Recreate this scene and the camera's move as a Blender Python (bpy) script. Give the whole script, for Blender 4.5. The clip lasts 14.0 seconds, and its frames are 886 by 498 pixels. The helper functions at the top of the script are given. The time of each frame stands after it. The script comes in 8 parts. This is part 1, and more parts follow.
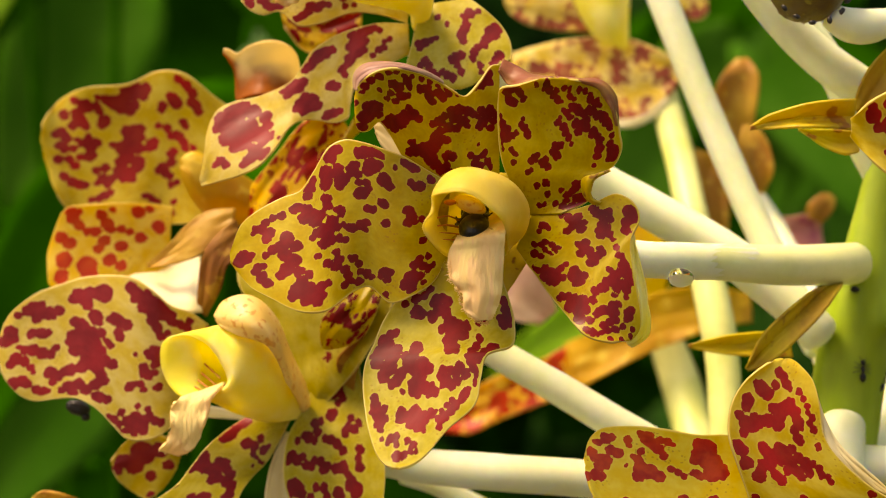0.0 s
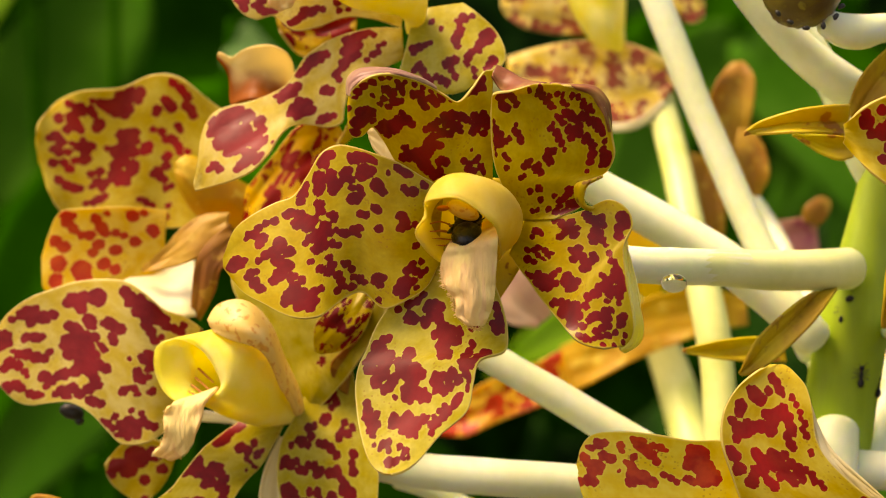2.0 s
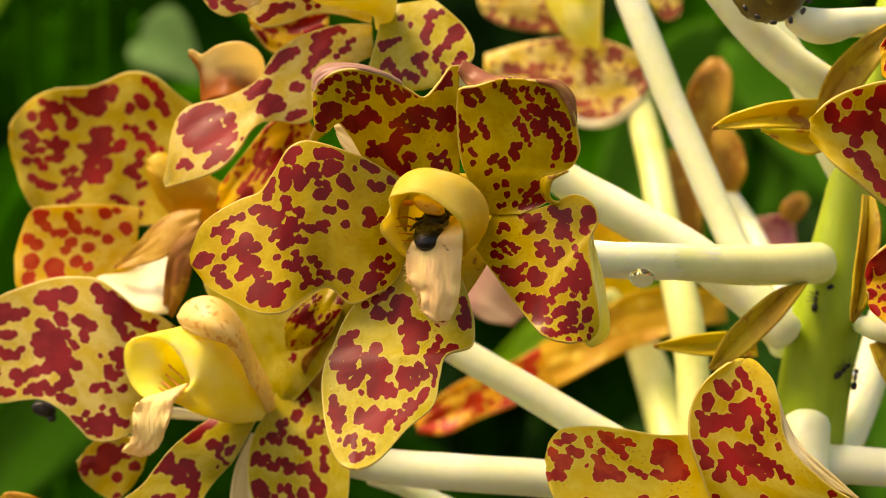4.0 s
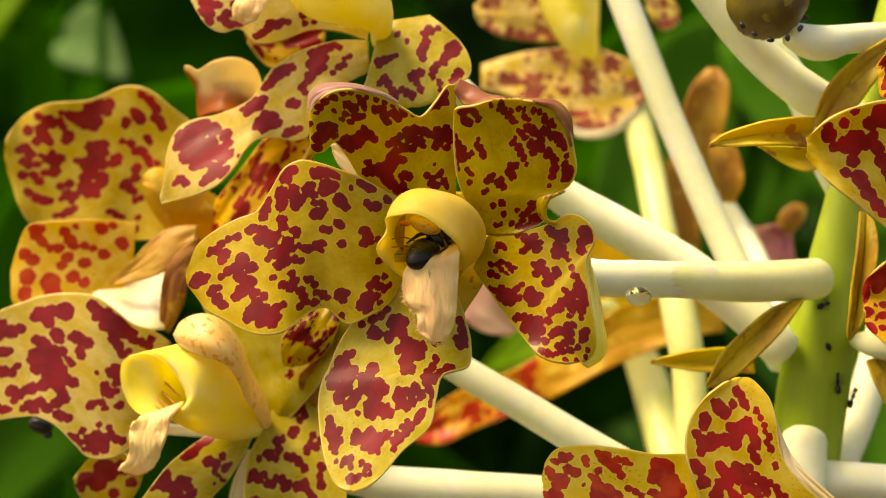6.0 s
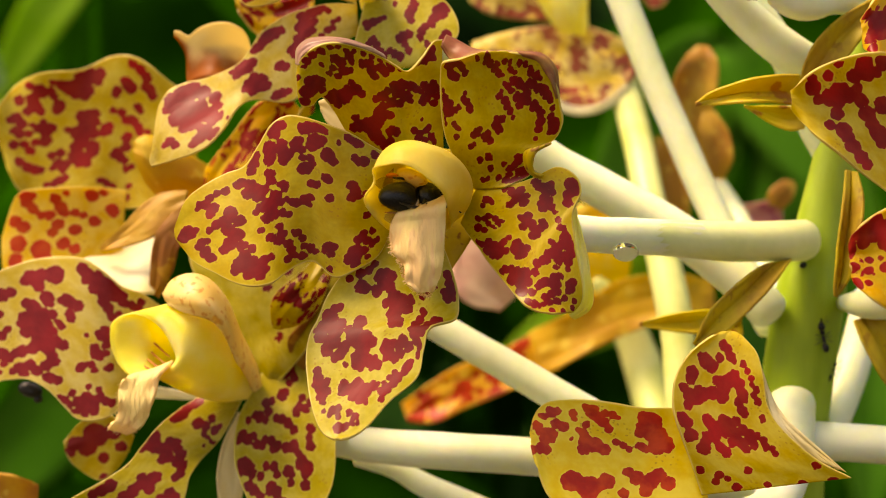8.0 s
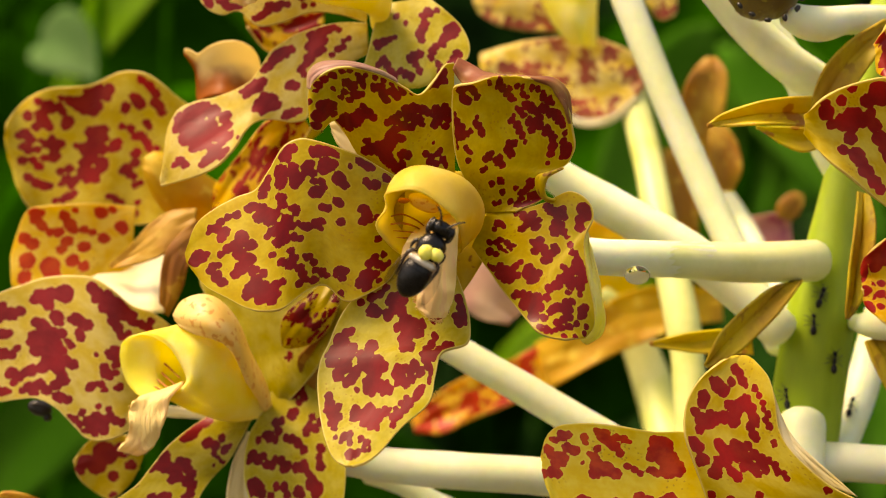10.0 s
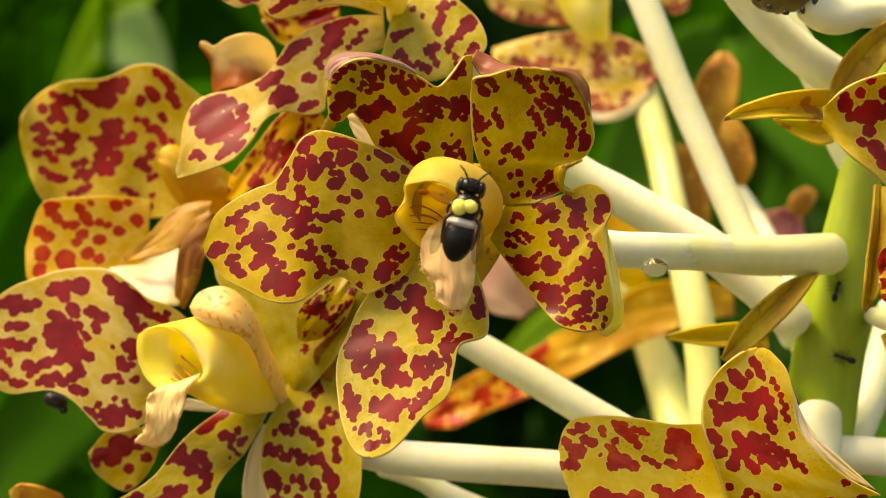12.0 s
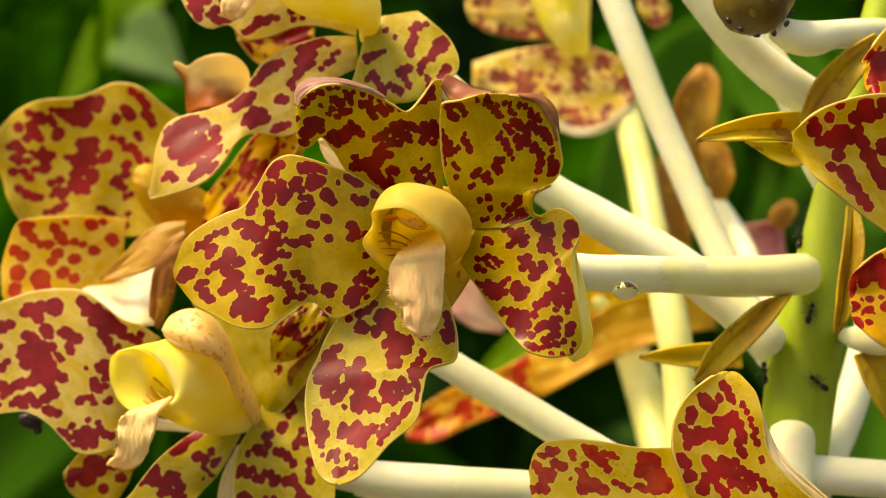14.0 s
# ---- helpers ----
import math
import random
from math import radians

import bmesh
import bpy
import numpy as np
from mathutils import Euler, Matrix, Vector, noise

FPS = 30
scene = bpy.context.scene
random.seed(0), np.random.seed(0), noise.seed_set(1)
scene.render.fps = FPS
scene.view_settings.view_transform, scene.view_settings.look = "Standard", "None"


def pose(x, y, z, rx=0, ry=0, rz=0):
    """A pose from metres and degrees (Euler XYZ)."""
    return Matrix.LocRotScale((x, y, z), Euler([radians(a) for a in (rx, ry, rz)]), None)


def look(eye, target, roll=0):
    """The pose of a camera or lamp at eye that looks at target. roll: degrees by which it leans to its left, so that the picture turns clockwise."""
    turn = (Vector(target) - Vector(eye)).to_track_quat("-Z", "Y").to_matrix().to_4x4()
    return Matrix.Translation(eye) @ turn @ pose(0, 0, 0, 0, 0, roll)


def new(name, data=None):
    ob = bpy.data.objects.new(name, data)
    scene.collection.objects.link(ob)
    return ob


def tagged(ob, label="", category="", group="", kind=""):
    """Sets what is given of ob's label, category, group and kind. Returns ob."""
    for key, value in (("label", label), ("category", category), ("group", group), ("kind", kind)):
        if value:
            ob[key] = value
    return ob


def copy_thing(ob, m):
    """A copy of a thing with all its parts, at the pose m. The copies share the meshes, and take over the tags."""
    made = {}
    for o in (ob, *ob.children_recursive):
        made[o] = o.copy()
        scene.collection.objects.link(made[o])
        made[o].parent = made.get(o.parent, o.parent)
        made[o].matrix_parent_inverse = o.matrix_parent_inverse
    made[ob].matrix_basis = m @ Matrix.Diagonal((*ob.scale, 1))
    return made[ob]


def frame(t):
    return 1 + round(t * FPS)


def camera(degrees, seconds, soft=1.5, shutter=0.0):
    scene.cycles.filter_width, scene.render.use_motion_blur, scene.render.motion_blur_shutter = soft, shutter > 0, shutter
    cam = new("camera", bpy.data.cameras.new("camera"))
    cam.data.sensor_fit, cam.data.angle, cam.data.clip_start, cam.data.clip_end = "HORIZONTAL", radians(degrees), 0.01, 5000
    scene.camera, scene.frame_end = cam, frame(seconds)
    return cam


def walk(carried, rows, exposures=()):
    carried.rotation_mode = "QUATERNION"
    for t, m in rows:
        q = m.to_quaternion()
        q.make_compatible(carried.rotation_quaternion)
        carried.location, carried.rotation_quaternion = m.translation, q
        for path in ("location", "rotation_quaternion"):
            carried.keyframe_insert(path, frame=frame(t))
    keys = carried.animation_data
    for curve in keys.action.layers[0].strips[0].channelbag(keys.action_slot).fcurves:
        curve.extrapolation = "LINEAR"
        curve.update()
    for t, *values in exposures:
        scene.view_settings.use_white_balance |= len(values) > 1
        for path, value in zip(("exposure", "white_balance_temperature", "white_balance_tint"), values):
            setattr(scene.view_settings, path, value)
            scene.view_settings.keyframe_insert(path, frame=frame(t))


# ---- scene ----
# Camera: hand-held macro shot of an orchid spike, focused on the middle flower.
cam = camera(36.0, 14.0, soft=1.0)
cam.data.dof.use_dof = True
cam.data.dof.focus_distance = 0.334
cam.data.dof.aperture_fstop = 10.0
EYE = 1.2
PATH = [
    (0, -0.00000, 0.00000, 0.00000, 0.000, -0.000, -0.000),
    (0.5, -0.00095, 0.00029, -0.00059, 0.077, -0.043, -0.071),
    (1, 0.00124, 0.00005, -0.00177, -0.062, 0.015, -0.038),
    (1.5, 0.00098, -0.00002, 0.00190, 0.057, -0.187, -0.016),
    (2, 0.00190, 0.00006, 0.00177, 0.030, -0.071, -0.073),
    (2.5, 0.00544, -0.00024, 0.00003, -0.047, 0.054, 0.018),
    (5, 0.01093, 0.00002, 0.00020, 0.064, -0.055, 0.180),
    (5.5, 0.01154, 0.00037, 0.00374, 0.084, -0.142, 0.168),
    (6, 0.01044, 0.00040, 0.00666, -0.061, -0.288, 0.187),
    (6.5, 0.01203, 0.00023, 0.00375, -0.011, -0.047, 0.165),
    (7, 0.01327, -0.00048, -0.00175, -0.084, 0.172, 0.309),
    (7.5, 0.01345, -0.00114, -0.00864, -0.114, 0.617, 0.365),
    (8, 0.01296, -0.00117, -0.01009, -0.148, 0.629, 0.343),
    (10.5, 0.00964, -0.00038, -0.00020, -0.077, 0.074, 0.225),
    (11, 0.00804, -0.00091, -0.00480, -0.083, 0.230, 0.203),
    (11.5, 0.00561, -0.00094, -0.00544, -0.214, 0.165, 0.253),
    (12, 0.00595, -0.00053, -0.00304, -0.094, 0.104, 0.171),
    (12.5, 0.00805, -0.00011, 0.00157, 0.058, -0.046, 0.042),
    (13, 0.00978, 0.00019, 0.00501, 0.022, -0.149, 0.135),
    (13.5, 0.01196, -0.00026, 0.00541, 0.029, -0.129, 0.120),
    (14, 0.01383, -0.00048, 0.00463, -0.038, -0.175, 0.224),
]
walk(cam, [(t, pose(x, y, EYE + z, 90 + pitch, roll, yaw)) for t, x, y, z, yaw, pitch, roll in PATH],
     exposures=[(0.0, 1.13, 10900, 20), (14.0, 1.13, 10900, 20)])

# Light: bright hazy sky, soft high sun.
SUN_EL, SUN_AZ = 64.0, -95.0      # degrees; azimuth from straight ahead, negative to the left
world = bpy.data.worlds.new("sky")
scene.world = world
world.use_nodes = True
wn = world.node_tree
sky = wn.nodes.new("ShaderNodeTexSky")
sky.sky_type = "NISHITA"
sky.sun_disc = False
sky.sun_elevation = radians(SUN_EL)
sky.sun_rotation = radians(SUN_AZ)
sky.air_density, sky.dust_density, sky.ozone_density = 1.0, 3.0, 1.0
wn.links.new(sky.outputs[0], wn.nodes["Background"].inputs[0])
wn.nodes["Background"].inputs[1].default_value = 0.135
sun_data = bpy.data.lights.new("sun", "SUN")
sun_data.energy, sun_data.angle, sun_data.color = 2.7, radians(25), (1.0, 0.95, 0.86)
sun = new("sun", sun_data)
sx = math.cos(radians(SUN_EL)) * math.sin(radians(SUN_AZ))
sy = math.cos(radians(SUN_EL)) * math.cos(radians(SUN_AZ))
sun.matrix_world = look((sx * 5, sy * 5, 1.2 + 5 * math.sin(radians(SUN_EL))), (0, 0.3, 1.2))

# ---------------------------------------------------------------- materials


def mat_base(name):
    m = bpy.data.materials.new(name)
    m.use_nodes = True
    m.node_tree.nodes.clear()
    return m, m.node_tree.nodes, m.node_tree.links


def put(nodes, kind, **values):
    n = nodes.new(kind)
    for k, v in values.items():
        n.inputs[k].default_value = v
    return n


def calc(nodes, links, op, a, b=None, c=None, clamp=False):
    n = nodes.new("ShaderNodeMath")
    n.operation, n.use_clamp = op, clamp
    for i, v in enumerate((a, b, c)):
        if v is None:
            continue
        if isinstance(v, (int, float)):
            n.inputs[i].default_value = v
        else:
            links.new(v, n.inputs[i])
    return n.outputs[0]


def blend(nodes, links, fac, a, b, mode="MIX"):
    n = nodes.new("ShaderNodeMix")
    n.data_type, n.blend_type = "RGBA", mode
    for i, v in ((0, fac), (6, a), (7, b)):
        if isinstance(v, (int, float)):
            n.inputs[i].default_value = v
        elif isinstance(v, tuple):
            n.inputs[i].default_value = (*v, 1)
        else:
            links.new(v, n.inputs[i])
    return n.outputs[2]


def smooth(nodes, links, value, low, high):
    n = nodes.new("ShaderNodeMapRange")
    n.interpolation_type = "SMOOTHSTEP"
    links.new(value, n.inputs[0])
    for i, v in ((1, low), (2, high)):
        if isinstance(v, (int, float)):
            n.inputs[i].default_value = v
        else:
            links.new(v, n.inputs[i])
    return n.outputs[0]


def finish(nodes, links, colour, rough, bump, height, leafy=0.0, spec=0.5, coat=0.0, tint=None, relief=0.0002, wax=0.0):
    """Surface output: glossy skin over a body that lets some light through."""
    p = put(nodes, "ShaderNodeBsdfPrincipled")
    out = nodes.new("ShaderNodeOutputMaterial")
    if isinstance(colour, tuple):
        p.inputs["Base Color"].default_value = (*colour, 1)
    else:
        links.new(colour, p.inputs["Base Color"])
    if isinstance(rough, float):
        p.inputs["Roughness"].default_value = rough
    else:
        links.new(rough, p.inputs["Roughness"])
    p.inputs["Specular IOR Level"].default_value = spec
    p.inputs["Subsurface Weight"].default_value = wax
    p.inputs["Subsurface Radius"].default_value = (1.0, 0.8, 0.35)
    p.inputs["Subsurface Scale"].default_value = 0.003
    p.inputs["Coat Weight"].default_value = coat
    p.inputs["Coat Roughness"].default_value = 0.24
    if height is not None:
        b = put(nodes, "ShaderNodeBump", Strength=bump, Distance=relief)
        links.new(height, b.inputs["Height"])
        links.new(b.outputs[0], p.inputs["Normal"])
    if leafy:
        t = nodes.new("ShaderNodeBsdfTranslucent")
        src = tint if tint is not None else colour
        if isinstance(src, tuple):
            t.inputs[0].default_value = (*src, 1)
        else:
            links.new(src, t.inputs[0])
        mx = nodes.new("ShaderNodeMixShader")
        mx.inputs[0].default_value = leafy
        links.new(p.outputs[0], mx.inputs[1])
        links.new(t.outputs[0], mx.inputs[2])
        links.new(mx.outputs[0], out.inputs[0])
    else:
        links.new(p.outputs[0], out.inputs[0])


def petal_material(name, ground, pale, spot, cell=3.5, cover=0.33, stretch=0.9, swing=0.34, leafy=0.42, spot_two=None, rim=0.06, placed=False):
    """Spotted tepal: blotches made of merging round dots, on yellow flesh with a pale rim. UVs are in millimetres."""
    m, nodes, links = mat_base(name)
    uv = nodes.new("ShaderNodeUVMap")
    uv.uv_map = "flesh"
    rimuv = nodes.new("ShaderNodeUVMap")
    rimuv.uv_map = "rim"
    info = nodes.new("ShaderNodeObjectInfo")
    shift = put(nodes, "ShaderNodeVectorMath")
    shift.operation = "ADD"
    off = nodes.new("ShaderNodeCombineXYZ")
    links.new(calc(nodes, links, "MULTIPLY", info.outputs["Random"], 731.0), off.inputs[0])
    links.new(calc(nodes, links, "MULTIPLY", info.outputs["Random"], 397.0), off.inputs[1])
    links.new(uv.outputs[0], shift.inputs[0])
    links.new(off.outputs[0], shift.inputs[1])
    wob = put(nodes, "ShaderNodeTexNoise", Scale=0.5, Detail=1.0)
    links.new(shift.outputs[0], wob.inputs["Vector"])
    warp = nodes.new("ShaderNodeVectorMath")
    warp.operation = "MULTIPLY_ADD"
    links.new(wob.outputs["Color"], warp.inputs[0])
    warp.inputs[1].default_value = (0.8, 0.8, 0.8)
    links.new(shift.outputs[0], warp.inputs[2])
    squash = nodes.new("ShaderNodeVectorMath")
    squash.operation = "MULTIPLY"
    links.new(warp.outputs[0], squash.inputs[0])
    squash.inputs[1].default_value = (stretch / cell, 1.0 / cell, 1.0)
    vor = put(nodes, "ShaderNodeTexVoronoi", Scale=1.0, Randomness=0.9)
    vor.voronoi_dimensions = "2D"
    links.new(squash.outputs[0], vor.inputs["Vector"])
    patch = put(nodes, "ShaderNodeTexNoise", Scale=0.105, Detail=1.0, Roughness=0.4)
    patch.noise_dimensions = "2D"
    links.new(shift.outputs[0], patch.inputs["Vector"])
    one = nodes.new("ShaderNodeSeparateColor")
    links.new(vor.outputs["Color"], one.inputs[0])
    reach = calc(nodes, links, "MULTIPLY_ADD", patch.outputs[0], swing * 4.0, cover - swing * 2.0)
    reach = calc(nodes, links, "MULTIPLY_ADD", one.outputs[0], 0.34, calc(nodes, links, "SUBTRACT", reach, 0.17))
    gap = calc(nodes, links, "SUBTRACT", reach, vor.outputs["Distance"])
    aside = nodes.new("ShaderNodeVectorMath")
    aside.operation = "ADD"
    links.new(squash.outputs[0], aside.inputs[0])
    aside.inputs[1].default_value = (17.37, 9.61, 0)
    vor2 = put(nodes, "ShaderNodeTexVoronoi", Scale=1.25, Randomness=1.0)
    vor2.voronoi_dimensions = "2D"
    links.new(aside.outputs[0], vor2.inputs["Vector"])
    gap3 = calc(nodes, links, "SUBTRACT", calc(nodes, links, "SUBTRACT", reach, 0.10), vor2.outputs["Distance"])
    gap = calc(nodes, links, "MAXIMUM", gap, gap3)
    # fine crumbled dots between the large ones
    fine = put(nodes, "ShaderNodeTexVoronoi", Scale=2.3, Randomness=1.0)
    fine.voronoi_dimensions = "2D"
    links.new(squash.outputs[0], fine.inputs["Vector"])
    gap2 = calc(nodes, links, "SUBTRACT", calc(nodes, links, "MULTIPLY_ADD", patch.outputs[0], 1.5, -0.72), fine.outputs["Distance"])
    gap = calc(nodes, links, "MAXIMUM", gap, calc(nodes, links, "MULTIPLY", gap2, 0.4))
    if placed:
        # blotches laid out on the blade, their outlines broken into round lobes
        laid = nodes.new("ShaderNodeAttribute")
        laid.attribute_name = "blotch"
        lobe = put(nodes, "ShaderNodeTexNoise", Scale=1.0, Detail=1.0)
        links.new(shift.outputs[0], lobe.inputs["Vector"])
        bead = put(nodes, "ShaderNodeTexVoronoi", Scale=0.62, Randomness=1.0)
        bead.voronoi_dimensions = "2D"
        links.new(warp.outputs[0], bead.inputs["Vector"])
        lobes = calc(nodes, links, "MULTIPLY_ADD", lobe.outputs[0], 0.28, -0.10)
        lobes = calc(nodes, links, "ADD", lobes, calc(nodes, links, "MULTIPLY_ADD", bead.outputs["Distance"], -0.55, 0.28))
        gap = calc(nodes, links, "MULTIPLY", calc(nodes, links, "ADD", laid.outputs["Fac"], lobes), 0.28)
    sep = nodes.new("ShaderNodeSeparateXYZ")
    links.new(rimuv.outputs[0], sep.inputs[0])
    side = calc(nodes, links, "ABSOLUTE", sep.outputs[1])
    edge = smooth(nodes, links, side, 1.0 - rim, 1.0)
    gap = calc(nodes, links, "MULTIPLY_ADD", edge, -0.5, gap)
    mask = smooth(nodes, links, gap, -0.015, 0.02)
    halo = smooth(nodes, links, gap, -0.16, -0.02)
    cloud = put(nodes, "ShaderNodeTexNoise", Scale=0.16, Detail=3.0)
    links.new(shift.outputs[0], cloud.inputs["Vector"])
    grain = put(nodes, "ShaderNodeTexNoise", Scale=3.0, Detail=4.0)
    links.new(squash.outputs[0], grain.inputs["Vector"])
    flesh = blend(nodes, links, smooth(nodes, links, cloud.outputs[0], 0.35, 0.7), ground, pale)
    flesh = blend(nodes, links, calc(nodes, links, "MULTIPLY", halo, 0.4), flesh, tuple(min(0.9, c * 1.12 + 0.03) for c in pale))
    flesh = blend(nodes, links, calc(nodes, links, "MULTIPLY", edge, 0.7), flesh, pale)
    hem = smooth(nodes, links, side, 0.972, 0.992)
    spots = blend(nodes, links, smooth(nodes, links, cloud.outputs[0], 0.4, 0.65), spot, spot_two or tuple(min(1, c * 1.35) for c in spot))
    # patches of brighter red painted in, as where light comes through the petal
    backlit = put(nodes, "ShaderNodeTexNoise", Scale=0.06, Detail=1.0)
    links.new(shift.outputs[0], backlit.inputs["Vector"])
    spots = blend(nodes, links, smooth(nodes, links, backlit.outputs[0], 0.5, 0.68), spots, tuple(min(0.7, c * 1.6 + 0.003) for c in spot))
    speck = calc(nodes, links, "MULTIPLY", smooth(nodes, links, calc(nodes, links, "SUBTRACT", 0.2, fine.outputs["Distance"]), 0.0, 0.06), smooth(nodes, links, patch.outputs[0], 0.56, 0.68))
    flesh = blend(nodes, links, calc(nodes, links, "MULTIPLY", speck, 0.4), flesh, (0.34, 0.13, 0.015))
    col = blend(nodes, links, mask, flesh, spots)
    col = blend(nodes, links, calc(nodes, links, "MULTIPLY", hem, 0.5), col, (0.86, 0.72, 0.30))
    fine_grain = blend(nodes, links, 0.16, col, grain.outputs[0], "OVERLAY")
    long = nodes.new("ShaderNodeVectorMath")
    long.operation = "MULTIPLY"
    links.new(shift.outputs[0], long.inputs[0])
    long.inputs[1].default_value = (0.05, 0.9, 1.0)
    vein = put(nodes, "ShaderNodeTexNoise", Scale=1.0, Detail=2.0)
    links.new(long.outputs[0], vein.inputs["Vector"])
    fine_grain = blend(nodes, links, 0.09, fine_grain, vein.outputs[0], "OVERLAY")
    height = calc(nodes, links, "MULTIPLY_ADD", mask, 0.35, calc(nodes, links, "MULTIPLY_ADD", vein.outputs[0], 0.05, calc(nodes, links, "MULTIPLY", grain.outputs[0], 0.45)))
    rough = calc(nodes, links, "MULTIPLY_ADD", grain.outputs[0], 0.2, 0.27)
    finish(nodes, links, fine_grain, rough, 0.4, height, leafy, 0.3, 0.12)
    return m


def plain_material(name, a, b, scale, rough=0.45, leafy=0.0, bump=0.3, spec=0.5, coat=0.0, squash=(1, 1, 1), relief=0.0002, third=None, wax=0.0, tint=None):
    """Two-tone mottled surface with fine relief; scale is in features per metre."""
    m, nodes, links = mat_base(name)
    tc = nodes.new("ShaderNodeTexCoord")
    mp = nodes.new("ShaderNodeMapping")
    mp.inputs["Scale"].default_value = squash
    links.new(tc.outputs["Object"], mp.inputs[0])
    big = put(nodes, "ShaderNodeTexNoise", Scale=scale, Detail=3.0)
    small = put(nodes, "ShaderNodeTexNoise", Scale=scale * 9, Detail=4.0)
    links.new(mp.outputs[0], big.inputs["Vector"])
    links.new(mp.outputs[0], small.inputs["Vector"])
    col = blend(nodes, links, smooth(nodes, links, big.outputs[0], 0.35, 0.65), a, b)
    if third:
        dots = put(nodes, "ShaderNodeTexNoise", Scale=scale * 3.3, Detail=2.0)
        links.new(mp.outputs[0], dots.inputs["Vector"])
        col = blend(nodes, links, smooth(nodes, links, dots.outputs[0], 0.58, 0.66), col, third)
    col = blend(nodes, links, 0.15, col, small.outputs[0], "OVERLAY")
    rg = calc(nodes, links, "MULTIPLY_ADD", small.outputs[0], 0.2, rough - 0.1)
    finish(nodes, links, col, rg, bump, small.outputs[0], leafy, spec, coat, tint, relief, wax)
    return m


MAROON, MAROON_SHEEN, CRIMSON = (0.19, 0.002, 0.003), (0.23, 0.005, 0.008), (0.29, 0.004, 0.003)
OLD_GOLD, LEMON = (0.49, 0.345, 0.003), (0.57, 0.45, 0.022)
PETAL = petal_material("spotted_petal", OLD_GOLD, LEMON, MAROON, cell=3.6, spot_two=(0.30, 0.008, 0.008))
PETAL_RED = petal_material("spotted_petal_red", (0.70, 0.385, 0.006), (0.73, 0.51, 0.035), CRIMSON, cell=4.3, cover=0.37, spot_two=(0.42, 0.03, 0.008))
BLOTCHED = petal_material("blotched_petal", OLD_GOLD, LEMON, MAROON, placed=True, spot_two=(0.25, 0.003, 0.004))
# Blotches a little paler: the pinkish sky sheen is put into their colour.
BLOTCHED_PALE = petal_material("blotched_petal_pale", (0.60, 0.45, 0.045), (0.69, 0.58, 0.18), MAROON_SHEEN, placed=True, spot_two=(0.30, 0.012, 0.016))
# Brighter copy of the blotched petal: the sun on it is in the colour.
BLOTCHED_SUNLIT = petal_material("blotched_petal_sunlit", (0.80, 0.60, 0.02), (0.86, 0.73, 0.09), (0.46, 0.018, 0.006), placed=True, spot_two=(0.64, 0.07, 0.010))
BLOTCHED_LIME = petal_material("blotched_petal_lime", (0.47, 0.385, 0.012), (0.57, 0.50, 0.08), (0.18, 0.004, 0.006), placed=True, spot_two=(0.25, 0.006, 0.009))
BLOTCHED_RED = petal_material("blotched_petal_red", (0.60, 0.42, 0.008), (0.68, 0.55, 0.07), CRIMSON, spot_two=(0.36, 0.016, 0.006), placed=True)
BLOTCHED_ORANGE = petal_material("blotched_petal_orange", (0.84, 0.58, 0.025), (0.90, 0.72, 0.14), (0.60, 0.045, 0.008), placed=True, leafy=0.6, spot_two=(0.66, 0.09, 0.012))
PETAL_ORANGE = petal_material("orange_petal", (0.85, 0.42, 0.015), (0.90, 0.62, 0.08), (0.52, 0.045, 0.010), cell=4.6, cover=0.34, leafy=0.6)
PETAL_BACK = plain_material("petal_underside", (0.66, 0.38, 0.03), (0.52, 0.20, 0.03), 60, 0.5, 0.4, third=(0.72, 0.50, 0.08))
PETAL_GOLD = plain_material("petal_gold", (0.94, 0.70, 0.04), (0.84, 0.48, 0.03), 45, 0.5, 0.7, third=(0.92, 0.76, 0.15), tint=(0.98, 0.78, 0.08))
ROLL = plain_material("rolled_petal_edge", (0.38, 0.19, 0.05), (0.27, 0.08, 0.035), 140, 0.45, 0.35, spec=0.35)
ROLL_PALE = plain_material("pale_rolled_edge", (0.46, 0.33, 0.20), (0.36, 0.18, 0.14), 140, 0.4, 0.35, spec=0.4)
PETAL_AMBER = plain_material("amber_petal", (0.78, 0.54, 0.03), (0.70, 0.40, 0.03), 45, 0.5, 0.5, third=(0.82, 0.62, 0.08))
PETAL_FLESH = plain_material("petal_base_flesh", (0.60, 0.44, 0.012), (0.68, 0.52, 0.04), 90, 0.5, 0.4, third=(0.36, 0.16, 0.02))
PETAL_MOTTLED = petal_material("mottled_petal", OLD_GOLD, LEMON, MAROON, cell=1.9, stretch=0.45, cover=0.29)
PETAL_ROSE = plain_material("rose_petal_underside", (0.62, 0.22, 0.20), (0.74, 0.46, 0.26), 50, 0.5, 0.4, third=(0.50, 0.12, 0.16))
PETAL_TAN = plain_material("tan_petal_underside", (0.56, 0.33, 0.03), (0.44, 0.20, 0.02), 60, 0.5, 0.4, third=(0.60, 0.38, 0.05))
PETAL_UMBER = plain_material("umber_petal_underside", (0.40, 0.18, 0.015), (0.30, 0.10, 0.012), 60, 0.5, 0.4, third=(0.48, 0.26, 0.03))
PETAL_PINK = plain_material("pink_petal", (0.80, 0.58, 0.42), (0.72, 0.40, 0.32), 60, 0.5, 0.4)
CREAM = plain_material("cream_petal", (0.80, 0.66, 0.30), (0.86, 0.78, 0.50), 70, 0.45, 0.45)
